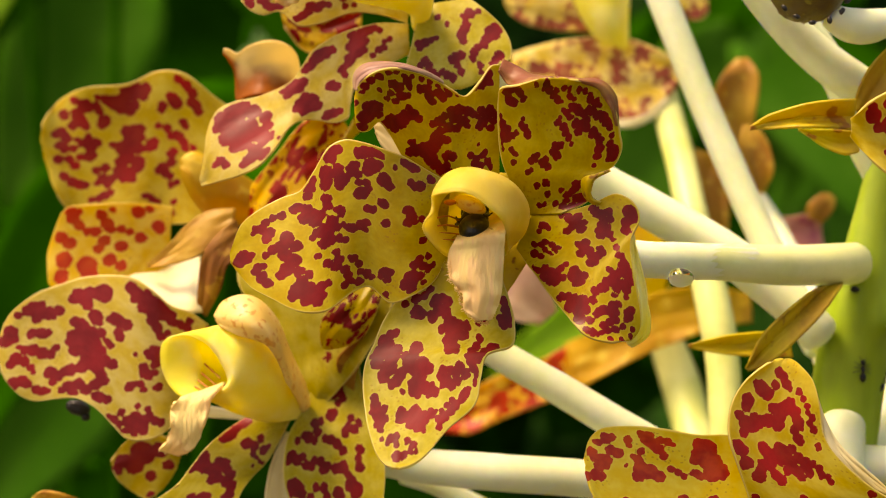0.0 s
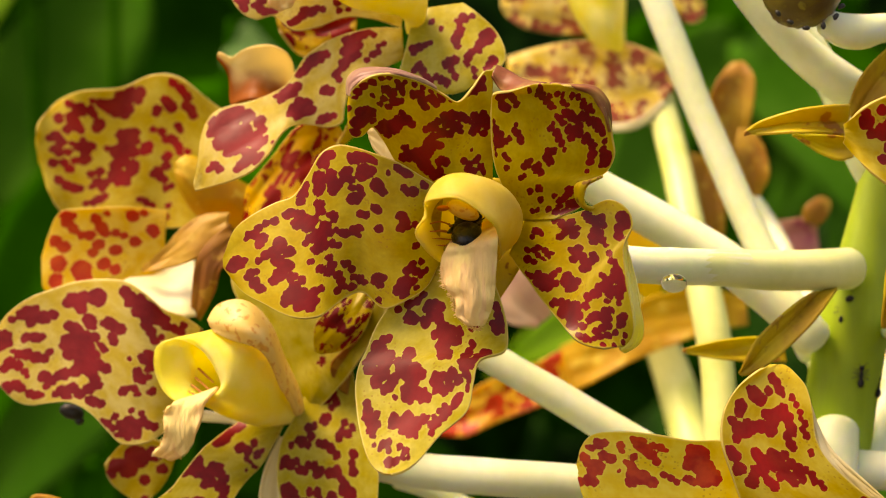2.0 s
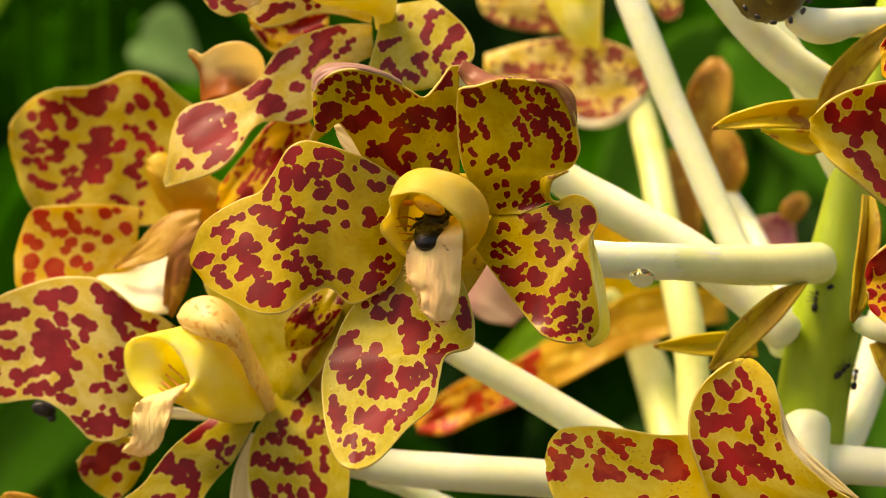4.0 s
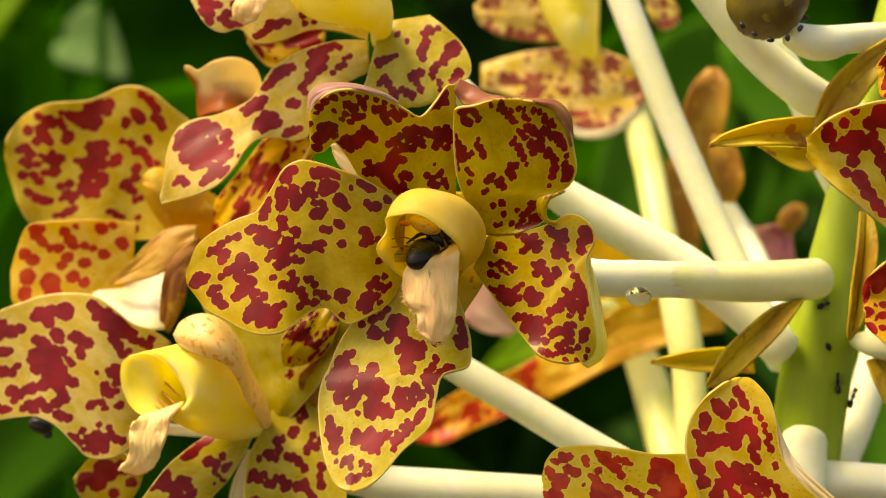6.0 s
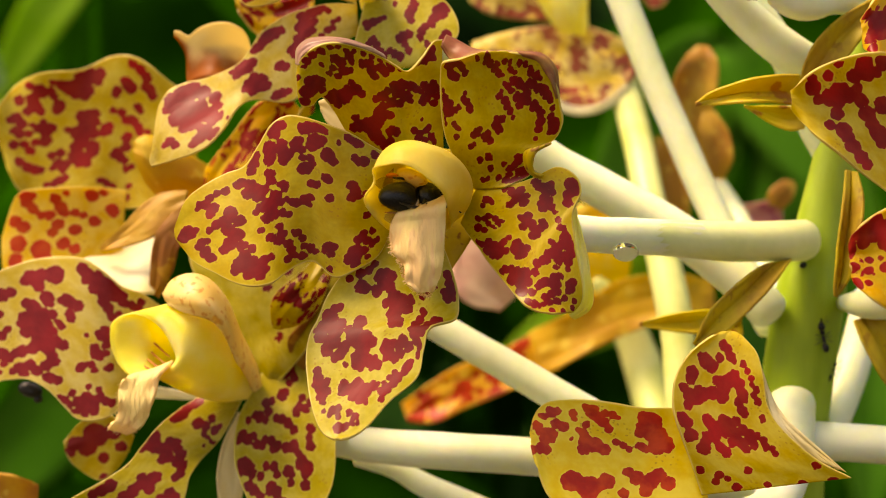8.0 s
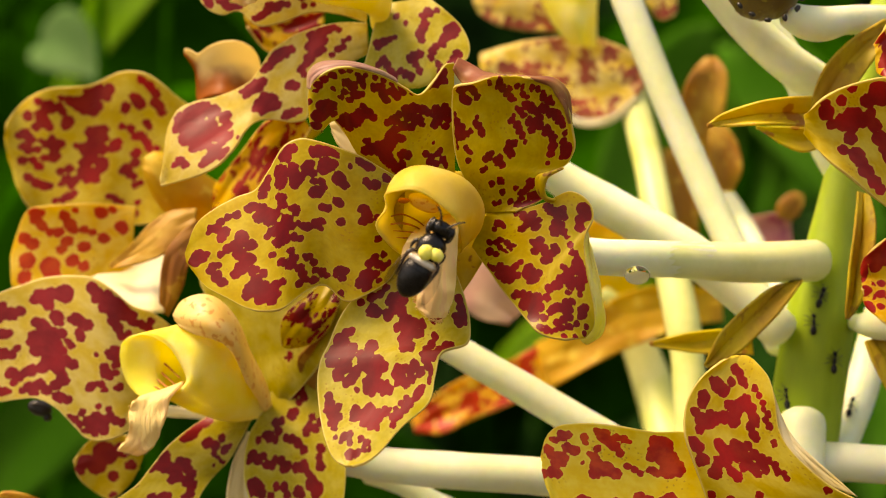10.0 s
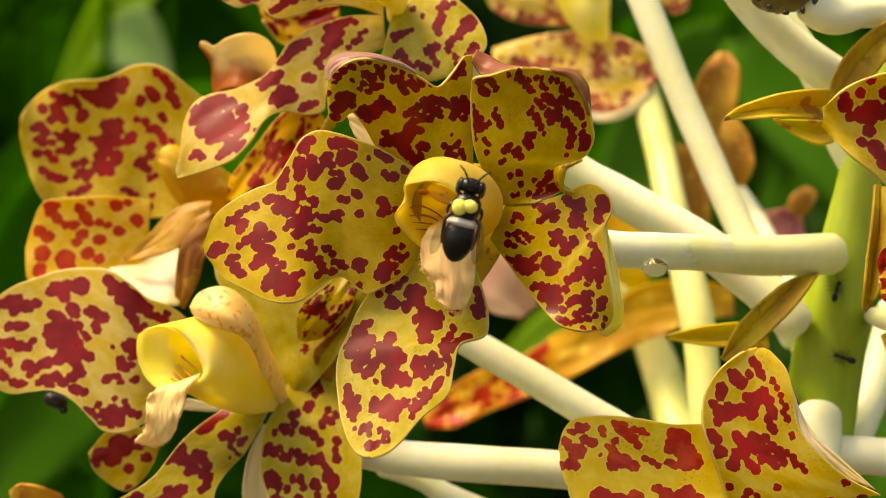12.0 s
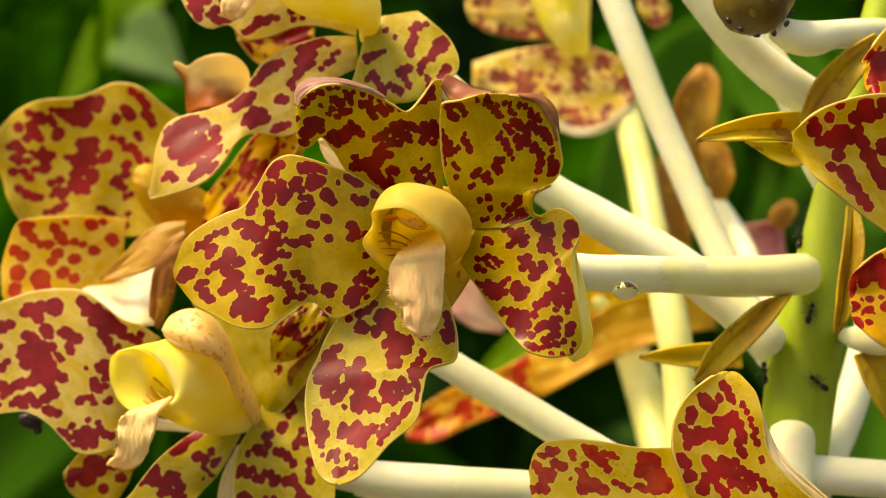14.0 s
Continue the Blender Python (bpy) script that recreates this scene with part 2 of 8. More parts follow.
HOOD = plain_material("hood_flesh", (0.74, 0.59, 0.07), (0.80, 0.69, 0.19), 90, 0.5, 0.55, spec=0.25, wax=0.6, bump=0.5, third=(0.78, 0.66, 0.14), tint=(0.88, 0.74, 0.22))
HOOD_PALE = plain_material("lip_flesh_pale", (0.90, 0.78, 0.09), (0.93, 0.86, 0.28), 100, 0.5, 0.3, spec=0.25, wax=0.8, bump=0.2, tint=(0.97, 0.86, 0.18))
CAP = plain_material("column_cap_flesh", (0.86, 0.65, 0.22), (0.89, 0.76, 0.38), 150, 0.4, 0.45, third=(0.62, 0.24, 0.07), tint=(0.95, 0.78, 0.30))
STRIPE = plain_material("lip_stripe", (0.40, 0.10, 0.015), (0.48, 0.16, 0.025), 300, 0.5)
TONGUE = plain_material("lip_tongue", (0.91, 0.74, 0.30), (0.91, 0.62, 0.30), 130, 0.6, 0.3, bump=0.9, squash=(1, 1, 0.16), relief=0.0007, third=(0.88, 0.60, 0.30), tint=(0.97, 0.80, 0.45))
# Near-white, so that the glow of backlit petals is in the colour.
PALE_LIT_BACK = plain_material("pale_lit_petal_back", (0.92, 0.86, 0.56), (0.94, 0.91, 0.72), 70, 0.45, 0.5)
PETAL_SOFT = petal_material("soft_spotted_petal", (0.74, 0.52, 0.05), (0.82, 0.68, 0.24), (0.32, 0.06, 0.03), cell=3.8, cover=0.30, spot_two=(0.42, 0.14, 0.05))
PEDICEL = plain_material("pedicel_skin", (0.64, 0.71, 0.46), (0.71, 0.77, 0.58), 40, 0.42, 0.0, bump=0.15, spec=0.4, wax=1.0)
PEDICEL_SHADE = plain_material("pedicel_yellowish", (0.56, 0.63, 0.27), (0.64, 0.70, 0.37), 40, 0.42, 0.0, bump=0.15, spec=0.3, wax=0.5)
PEDICEL_GREEN = plain_material("pedicel_green", (0.52, 0.60, 0.16), (0.64, 0.70, 0.28), 40, 0.42, 0.12, bump=0.15)
STEM = plain_material("stem_skin", (0.21, 0.33, 0.016), (0.31, 0.43, 0.045), 45, 0.45, 0.0, bump=0.2, spec=0.35, squash=(1, 1, 0.3), wax=0.2)
BRACT = plain_material("bract_skin", (0.60, 0.47, 0.035), (0.46, 0.28, 0.03), 90, 0.5, 0.3, spec=0.25, squash=(1, 1, 0.6), third=(0.42, 0.26, 0.03))
BRACT_YELLOW = plain_material("bract_yellow", (0.68, 0.59, 0.04), (0.66, 0.48, 0.04), 60, 0.35, 0.4, spec=0.4, third=(0.48, 0.22, 0.03))
BUD = plain_material("old_fruit_skin", (0.15, 0.115, 0.008), (0.08, 0.045, 0.006), 90, 0.42, 0.0, bump=0.6, third=(0.20, 0.17, 0.02))
BLACK = plain_material("insect_shell", (0.002, 0.002, 0.002), (0.004, 0.004, 0.004), 500, 0.28, 0, bump=0.3, spec=0.3)
BROWN_BLACK = plain_material("insect_leg", (0.005, 0.004, 0.0035), (0.009, 0.007, 0.005), 500, 0.4)
BAND = plain_material("abdomen_band", (0.62, 0.58, 0.50), (0.70, 0.66, 0.58), 700, 0.7, bump=0.7)
POLLEN = plain_material("pollen_mass", (0.80, 0.80, 0.10), (0.86, 0.84, 0.22), 600, 0.35, 0.15)
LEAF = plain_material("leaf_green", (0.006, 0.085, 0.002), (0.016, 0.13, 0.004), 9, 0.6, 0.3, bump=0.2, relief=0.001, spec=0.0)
# Pale and lime leaves: their sunlight is put into the lighter greens.
LEAF_PALE_LIT = plain_material("leaf_pale_green_lit", (0.11, 0.24, 0.08), (0.17, 0.31, 0.12), 9, 0.6, 0.4, bump=0.2, relief=0.001, spec=0.0)
LEAF_LIME_LIT = plain_material("leaf_lime_green_lit", (0.24, 0.52, 0.03), (0.32, 0.60, 0.06), 9, 0.6, 0.5, bump=0.2, relief=0.001, spec=0.0)
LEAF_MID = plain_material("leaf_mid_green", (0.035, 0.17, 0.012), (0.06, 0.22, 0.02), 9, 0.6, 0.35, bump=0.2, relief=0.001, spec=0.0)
# Near-black copy of the leaf green: shade among the leaves is in the colour.
LEAF_SHADED = plain_material("leaf_shaded_green", (0.002, 0.028, 0.001), (0.005, 0.050, 0.002), 9, 0.7, 0.2, bump=0.2, relief=0.001, spec=0.0)
SOIL = plain_material("soil_and_litter", (0.04, 0.03, 0.018), (0.07, 0.055, 0.03), 6, 0.9, 0, bump=1.0, relief=0.02, third=(0.05, 0.07, 0.02))
# The hedge's deep shade is painted in as near-black greens.
HEDGE = plain_material("far_foliage_shaded", (0.0015, 0.014, 0.001), (0.006, 0.046, 0.003), 2.2, 0.9, 0, bump=0.5, relief=0.02, third=(0.02, 0.08, 0.01), spec=0.1)


def wing_material():
    m, nodes, links = mat_base("smoky_wing")
    p = put(nodes, "ShaderNodeBsdfPrincipled", **{"Base Color": (0.10, 0.05, 0.03, 1), "Roughness": 0.25, "Alpha": 0.22})
    out = nodes.new("ShaderNodeOutputMaterial")
    links.new(p.outputs[0], out.inputs[0])
    return m


def water_material():
    m, nodes, links = mat_base("water")
    p = put(nodes, "ShaderNodeBsdfPrincipled", **{"Base Color": (1, 1, 1, 1), "Roughness": 0.0, "IOR": 1.333, "Transmission Weight": 1.0})
    out = nodes.new("ShaderNodeOutputMaterial")
    links.new(p.outputs[0], out.inputs[0])
    return m


def curl_material():
    """Cream above, flushed orange-red towards the lower edge."""
    m, nodes, links = mat_base("curled_petal_tip")
    uv = nodes.new("ShaderNodeUVMap")
    uv.uv_map = "rim"
    sep = nodes.new("ShaderNodeSeparateXYZ")
    links.new(uv.outputs[0], sep.inputs[0])
    tc = nodes.new("ShaderNodeTexCoord")
    cloud = put(nodes, "ShaderNodeTexNoise", Scale=160.0, Detail=3.0)
    links.new(tc.outputs["Object"], cloud.inputs["Vector"])
    ramp = smooth(nodes, links, calc(nodes, links, "MULTIPLY_ADD", cloud.outputs[0], 0.9, calc(nodes, links, "SUBTRACT", sep.outputs[1], 0.45)), -0.35, 0.6)
    col = blend(nodes, links, ramp, (0.90, 0.75, 0.36), (0.46, 0.13, 0.012))
    finish(nodes, links, col, 0.45, 0.3, cloud.outputs[0], 0.6, 0.3)
    return m


CURL = curl_material()
WING, WATER = wing_material(), water_material()

# ---------------------------------------------------------------- building helpers
# Places on the spike are in millimetres: x to the right, y away, z up, from a point in the middle flower's face.
HEART = Vector((0.0, 0.334, EYE))
ORIGIN = {}


def spot(p):
    return HEART + Vector(p) * 0.001


def thing(name, p, label, category, group="", kind=""):
    ob = new(name)
    ob.empty_display_size = 0.01
    ob.location = spot(p)
    ORIGIN[ob] = spot(p)
    return tagged(ob, label, category, group, kind)


def link_mesh(name, verts, faces, material, parent, label="", thick=0.0):
    """One mesh object under a thing or a part; verts are world places."""
    o = ORIGIN[parent]
    me = bpy.data.meshes.new(name)
    me.from_pydata([tuple(Vector(v) - o) for v in verts], [], faces)
    me.polygons.foreach_set("use_smooth", [True] * len(me.polygons))
    me.materials.append(material)
    ob = new(name, me)
    ob.parent = parent
    ORIGIN[ob] = o
    if thick:
        s = ob.modifiers.new("thickness", "SOLIDIFY")
        s.thickness, s.offset = thick, 0.0
    if label:
        tagged(ob, label)
    return ob


def glide(rows, n):
    """Catmull-Rom rows through the given rows, n samples."""
    a = np.array(rows, float)
    a = np.vstack([2 * a[0] - a[1], a, 2 * a[-1] - a[-2]])
    k = len(rows) - 1
    out = []
    for i in range(n):
        u = i / (n - 1) * k
        j = min(int(u), k - 1)
        t = u - j
        p0, p1, p2, p3 = a[j:j + 4]
        out.append(0.5 * (2 * p1 + (p2 - p0) * t + (2 * p0 - 5 * p1 + 4 * p2 - p3) * t * t + (3 * p1 - p0 - 3 * p2 + p3) * t ** 3))
    return np.array(out)


def crumble(blotches, seed):
    """Breaks each round blotch (x, z, radius) into a cluster of small round dots with a few strays."""
    r = random.Random(int(seed * 1000) + len(blotches))
    dots = []
    for x, z, size in blotches:
        if size < 1.0:
            dots.append((x, z, size))
            continue
        dots.append((x, z, size * 0.92))
        turn = math.tau * r.random()
        for k in range(r.choice((5, 6, 7))):
            turn += math.tau / 6 * r.uniform(0.75, 1.25)
            rad, reach = size * r.uniform(0.42, 0.60), size * r.uniform(0.55, 0.80)
            dots.append((x + math.cos(turn) * reach, z + math.sin(turn) * reach, rad))
    return dots


def petal(name, parent, material, ribs, ruffle=0.8, waves=3.0, phase=0.0, label="", thick=0.7, fold=0.0, nu=44, nv=26, blotches=(), grow=0.0, fine=False):
    """A fleshy blade lofted over cross-ribs: centre (3), half-span (3), cup. Cup bends the edges towards the viewer."""
    if blotches and not fine:
        nu, nv = 150, 100
    rows = glide(ribs, nu)
    verts, uvs, rims, flat = [], [], [], []
    along = 0.0
    for i, r in enumerate(rows):
        c, h, cup = r[:3], r[3:6], r[6]
        if i:
            along += float(np.linalg.norm(c - rows[i - 1][:3]))
        u = i / (nu - 1)
        for j in range(nv):
            s = 2 * j / (nv - 1) - 1
            p = c + h * s
            wave = ruffle * abs(s) ** 2.5 * math.sin(math.tau * waves * u + phase + (1.7 if s > 0 else 0))
            crease = fold * math.exp(-(s / 0.18) ** 2)
            skin = 0.45 * noise.noise(Vector((along * 0.10 + phase * 5, s * 2.0, phase))) + 0.05 * noise.noise(Vector((along * 0.3, s * 6.0, phase * 3)))
            skin *= 0.25 if fine else 1.0
            p = p + np.array((0.0, -cup * s * s + wave + crease + skin * 2, 0.0))
            verts.append(spot(p))
            flat.append((p[0], p[2]))
            uvs.append((along, s * float(np.linalg.norm(h))))
            rims.append((u, s if u < 0.93 else math.copysign(max(abs(s), (u - 0.93) / 0.07), s)))
    faces = [(i * nv + j, i * nv + j + 1, (i + 1) * nv + j + 1, (i + 1) * nv + j) for i in range(nu - 1) for j in range(nv - 1)]
    ob = link_mesh(name, verts, faces, material, parent, label, thick * 0.001)
    me = ob.data
    for title, values in (("flesh", uvs), ("rim", rims)):
        layer = me.uv_layers.new(name=title)
        idx = np.empty(len(me.loops), int)
        me.loops.foreach_get("vertex_index", idx)
        layer.data.foreach_set("uv", np.array(values)[idx].ravel())
    if blotches:
        # depth inside the nearest round blotch (x, z, radius in mm), negative outside
        here = np.array(flat)
        field, second = np.full(len(here), -4.0), np.full(len(here), -4.0)
        root = np.array((ribs[0][0], ribs[0][2]))
        for x, z, r in (blotches if fine else crumble([(x, z, r + grow) for x, z, r in blotches], phase)):
            d = np.array((x, z)) - root
            d = d / (np.linalg.norm(d) + 1e-6)
            off = here - (x, z)
            deep = r - np.hypot((off @ d) * 0.92, (off[:, 0] * d[1] - off[:, 1] * d[0]) * 1.06)
            second = np.maximum(second, np.minimum(field, deep))
            field = np.maximum(field, deep)
        # thin pale seams where dots only just touch
        field = field - (0.0 if fine else 0.25) * np.clip(1 - (field - second) / 0.35, 0, 1)
        me.attributes.new("blotch", "FLOAT", "POINT").data.foreach_set("value", field)
    return ob


def tube(name, parent, material, rows, label="", n=30, ring=18, lumps=0.03, ends=True):
    """A round stalk over rows of centre (3) and radius, with softly rounded ends."""
    g = glide(rows, n)
    if ends:
        first, last = g[0].copy(), g[-1].copy()
        d0, d1 = g[0, :3] - g[1, :3], g[-1, :3] - g[-2, :3]
        d0, d1 = d0 / np.linalg.norm(d0), d1 / np.linalg.norm(d1)
        pre, post = [], []
        for k in (1.0, 0.94, 0.75, 0.45):
            a = first.copy(); a[:3] += d0 * first[3] * k * 0.6; a[3] *= math.sqrt(max(0.003, 1 - k * k)); pre.append(a)
            b = last.copy(); b[:3] += d1 * last[3] * k * 0.6; b[3] *= math.sqrt(max(0.003, 1 - k * k)); post.append(b)
        g = np.vstack([pre, g, post[::-1]])
    m = len(g)
    verts = []
    side = None
    for i in range(m):
        t = g[min(i + 1, m - 1), :3] - g[max(i - 1, 0), :3]
        t = Vector(t).normalized()
        ref = Vector((0, 1, 0)) if side is None else side
        side = (ref - t * ref.dot(t)).normalized()
        up = t.cross(side)
        for j in range(ring):
            a = math.tau * j / ring
            w = 1 + lumps * noise.noise(Vector((i * 0.25, math.cos(a), math.sin(a) + g[0, 0])))
            verts.append(spot(Vector(g[i, :3]) + (side * math.cos(a) + up * math.sin(a)) * g[i, 3] * w))
    faces = [(i * ring + j, i * ring + (j + 1) % ring, (i + 1) * ring + (j + 1) % ring, (i + 1) * ring + j) for i in range(m - 1) for j in range(ring)]
    faces += [tuple(range(ring))[::-1], tuple(range((m - 1) * ring, m * ring))]
    return link_mesh(name, verts, faces, material, parent, label)


def lip_tube(name, parent, material, mouth, rings, label="", thick=0.4, n=26, seg=72):
    """A hollow lip: from an uneven mouth (closed outline of places) through oval rings (centre, half-width, half-height, lean about x, then z)."""
    loop = glide([*mouth[-2:], *mouth, *mouth[:3]], 40 * (len(mouth) + 5))
    mid = np.mean(np.array(mouth), axis=0)
    turn = np.arctan2(loop[:, 2] - mid[2], loop[:, 0] - mid[0])
    sheets = []
    angles = [radians(-90 + 360 * j / seg) for j in range(seg)]
    first = []
    for a in angles:
        gap = np.abs((turn - a + math.pi) % math.tau - math.pi)
        first.append(loop[int(np.argmin(gap))])
    sheets.append(np.array(first))
    for x, y, z, w, h, lean, yaw in rings:
        m = Euler((radians(lean), 0, radians(yaw))).to_matrix()
        sheets.append(np.array([Vector((x, y, z)) + m @ Vector((math.cos(a) * w, 0, math.sin(a) * h)) for a in angles]))
    g = glide([s.ravel() for s in sheets], n).reshape(n, seg, 3)
    verts = []
    for i in range(n):
        mid = g[i].mean(axis=0)
        for j in range(seg):
            p = g[i, j]
            w = 1 + 0.035 * noise.noise(Vector(p) * 0.16) * min(1.0, i / 4)
            verts.append(spot(mid + (p - mid) * w))
    faces = [(i * seg + j, i * seg + (j + 1) % seg, (i + 1) * seg + (j + 1) % seg, (i + 1) * seg + j) for i in range(n - 1) for j in range(seg)]
    return link_mesh(name, verts, faces, material, parent, label, thick * 0.001)


def frill(name, parent, material, line, count, length, seed):
    """Short soft hairs and lobes along a frayed edge, in one mesh."""
    r = random.Random(seed)
    path = glide(line, 200)
    verts, faces = [], []
    for k in range(count):
        i = r.randrange(1, 198)
        p = Vector(path[i]) + Vector((r.gauss(0, 0.16), r.gauss(0, 0.2), r.gauss(0, 0.16)))
        way = Vector(path[i + 1] - path[i - 1]).normalized()
        out = way.cross(Vector((0, 1, 0))).normalized() * -1
        d = (out * r.uniform(0.3, 1.0) + Vector((r.gauss(0, 0.5), -abs(r.gauss(0, 0.5)), r.gauss(0, 0.5)))).normalized() * length * r.uniform(0.4, 1.0)
        a = d.cross(Vector((0.3, 1, 0.2))).normalized() * 0.10
        b = d.cross(a).normalized() * 0.10
        base = len(verts)
        for q in (a, b, -a, -b):
            verts.append(spot(p + q))
        for q in (a, b, -a, -b):
            verts.append(spot(p + d * 0.6 + q * 0.7))
        verts.append(spot(p + d))
        faces += [(base + m, base + (m + 1) % 4, base + 4 + (m + 1) % 4, base + 4 + m) for m in range(4)]
        faces += [(base + 4 + m, base + 4 + (m + 1) % 4, base + 8) for m in range(4)]
    ob = link_mesh(name, verts, faces, material, parent, "frayed hairy edge")
    return tagged(ob, kind="stuff")


def rim(sheet, parent, material, first, last):
    """A thin rounded hem along part of a hood's mouth, thinning out at both ends."""
    o = ORIGIN[parent]
    rows = []
    for k in range(first, last + 1, 2):
        q = (sheet.data.vertices[k].co + o - HEART) * 1000
        rows.append((q.x, q.y, q.z, 0.06 + 0.24 * math.sin(math.pi * (k - first) / (last - first)) ** 0.5))
    return tube("rim", sheet, material, rows, "thin pale rim", n=70, ring=8)


def ball(name, parent, material, p, radii, turn=(0, 0, 0), label="", taper=0.0, rings=14, seg=20, rough=0.0):
    """An ellipsoid, narrowed towards its +z end by taper."""
    verts, rot = [], Euler([radians(a) for a in turn]).to_matrix()
    for i in range(rings + 1):
        v = math.pi * i / rings
        for j in range(seg):
            a = math.tau * j / seg
            z = -math.cos(v)
            k = math.sin(v) * (1 - taper * (z + 1) / 2)
            w = 1 + rough * noise.noise(Vector((math.cos(a) * k, math.sin(a) * k, z)) * 4)
            verts.append(spot(Vector(p) + rot @ Vector((radii[0] * k * math.cos(a) * w, radii[1] * k * math.sin(a) * w, radii[2] * z * w))))
    faces = [(i * seg + j, i * seg + (j + 1) % seg, (i + 1) * seg + (j + 1) % seg, (i + 1) * seg + j) for i in range(rings) for j in range(seg)]
    return link_mesh(name, verts, faces, material, parent, label)

# ---------------------------------------------------------------- the flower spike
FLOWERS = "flowers on the spike"


def flower_stem():
    st = thing("flower_stem", (109.8, 70.0, -143.8), "thick green orchid flower stem with pale pedicel joints and brown bracts", "plant stem")
    tube("stalk", st, STEM, [(58.0, 150.0, -1195.0, 13.0), (66.0, 95.0, -500.0, 12.0), (111.8, 68.0, -176.4, 10.3), (113.7, 66.0, -117.5, 10.3), (115.3, 64.0, -67.5, 9.9), (117.8, 63.0, -41.0, 10.2),
         (121.4, 62.0, -17.1, 9.8), (124.6, 61.0, 1.8, 7.5), (128.0, 60.0, 21.4, 5.9), (133.2, 60.0, 42.6, 5.6), (142.1, 62.0, 72.4, 5.3), (155.2, 66.0, 116.2, 4.6)], n=90, ring=26)
    # pale pedicels that carry no flower in view
    tube("pedicel", st, PEDICEL, [(76.1, 44.0, 86.3, 4.4), (85.5, 44.0, 73.8, 4.7), (94.2, 44.0, 63.1, 5.0), (103.0, 45.0, 54.8, 5.3), (113.8, 47.0, 47.2, 5.5), (129.9, 55.0, 39.7, 5.5)], n=24)
    tube("pedicel", st, PEDICEL, [(91.2, 62.0, 85.5, 4.3), (107.7, 62.0, 60.9, 4.6), (116.7, 62.0, 45.3, 4.6), (120.8, 62.0, 33.0, 4.6), (127.4, 62.0, 19.9, 4.6)], n=20)
    tube("pedicel", st, PEDICEL, [(114.5, 52.0, -60.9, 5.8), (125.1, 50.0, -61.0, 5.4), (148.2, 48.0, -62.5, 5.4)], n=16)
    tube("pedicel", st, PEDICEL, [(147.6, 92.0, -21.0, 4.6), (139.6, 84.0, -43.1, 5.2), (127.8, 74.0, -62.7, 5.4), (119.3, 68.0, -76.5, 5.0)], n=16)
    tube("pedicel", st, PEDICEL_GREEN, [(82.1, 188.0, 66.7, 5.4), (83.1, 176.0, 54.7, 5.5), (84.0, 150.0, 32.2, 5.4), (84.7, 130.0, 12.0, 5.4), (88.3, 110.0, -19.6, 5.7), (89.7, 104.0, -35.5, 5.4), (89.8, 98.0, -52.9, 5.4), (90.8, 90.0, -69.4, 5.3), (111.5, 70.0, -102.0, 5.7)], n=34)
    tube("pedicel", st, PEDICEL, [(-11.8, 78.0, -68.5, 2.7), (-0.7, 76.0, -71.5, 3.2), (12.9, 74.0, -78.5, 3.7), (53.2, 72.0, -94.1, 4.4), (111.5, 70.0, -107.0, 5.0)], n=26)
    # bracts under the joints
    petal("bract", st, BRACT, [(109.8, 44.0, -9.9, -1.1, 0.0, -0.6, 0.0), (104.9, 40.0, -11.0, -3.3, 0.0, 0.0, 2.0), (97.5, 36.0, -17.1, -3.1, 0.0, 1.9, 3.0), (88.7, 33.0, -24.9, -2.7, 0.0, 2.3, 2.0), (83.8, 32.0, -30.0, -1.3, 0.0, 1.4, 1.0), (81.5, 32.0, -32.2, -0.3, 0.0, 0.5, 0.0)], 0.2, 1, 0.4, "brown pointed bract", fold=1.4, nv=14)
    petal("bract", st, BRACT_YELLOW, [(99.6, 56.0, -27.5, 0.0, 0.0, -3.4, 1.0), (91.0, 54.0, -27.0, 0.0, 0.0, -3.4, 2.0), (81.4, 54.0, -27.1, 0.0, 0.0, -2.7, 2.0), (74.1, 54.0, -27.3, 0.0, 0.0, -1.4, 1.0), (69.9, 54.0, -27.6, 0.0, 0.0, -0.4, 0.0)], 0.2, 1, 1.1, "yellow pointed bract", nv=14)
    petal("bract", st, BRACT, [(123.6, 30.0, 14.1, -1.7, 0.0, 0.4, 0.0), (122.3, 26.0, 6.1, -2.8, 0.0, 0.0, 2.0), (120.0, 24.0, -5.0, -2.8, 0.0, -0.7, 3.0), (118.8, 24.0, -13.9, -2.2, 0.0, -0.7, 2.0), (117.3, 24.0, -19.3, -0.4, 0.0, 0.1, 0.0)], 0.2, 1, 2.1, "brown pointed bract", fold=1.2, nv=14)
    petal("bract", st, BRACT, [(131.0, 44.0, -25.7, 3.1, 0.0, 0.8, 0.0), (133.8, 42.0, -30.6, 4.3, 0.0, 1.9, 2.0), (137.7, 42.0, -39.6, 3.5, 0.0, 2.3, 2.0), (142.0, 42.0, -48.2, 0.8, 0.0, 1.6, 0.0)], 0.2, 1, 0.1, "brown pointed bract", fold=1.2, nv=14)
    petal("bract", st, BRACT, [(112.9, 36.0, 36.6, 1.8, 0.0, -1.9, 0.0), (117.2, 34.0, 44.4, 3.4, 0.0, -3.1, 2.0), (124.1, 34.0, 52.8, 3.4, 0.0, -2.3, 2.0), (132.8, 36.0, 60.0, 1.5, 0.0, -1.5, 1.0)], 0.2, 1, 0.7, "brown pointed bract", fold=1.2, nv=14)
    return st


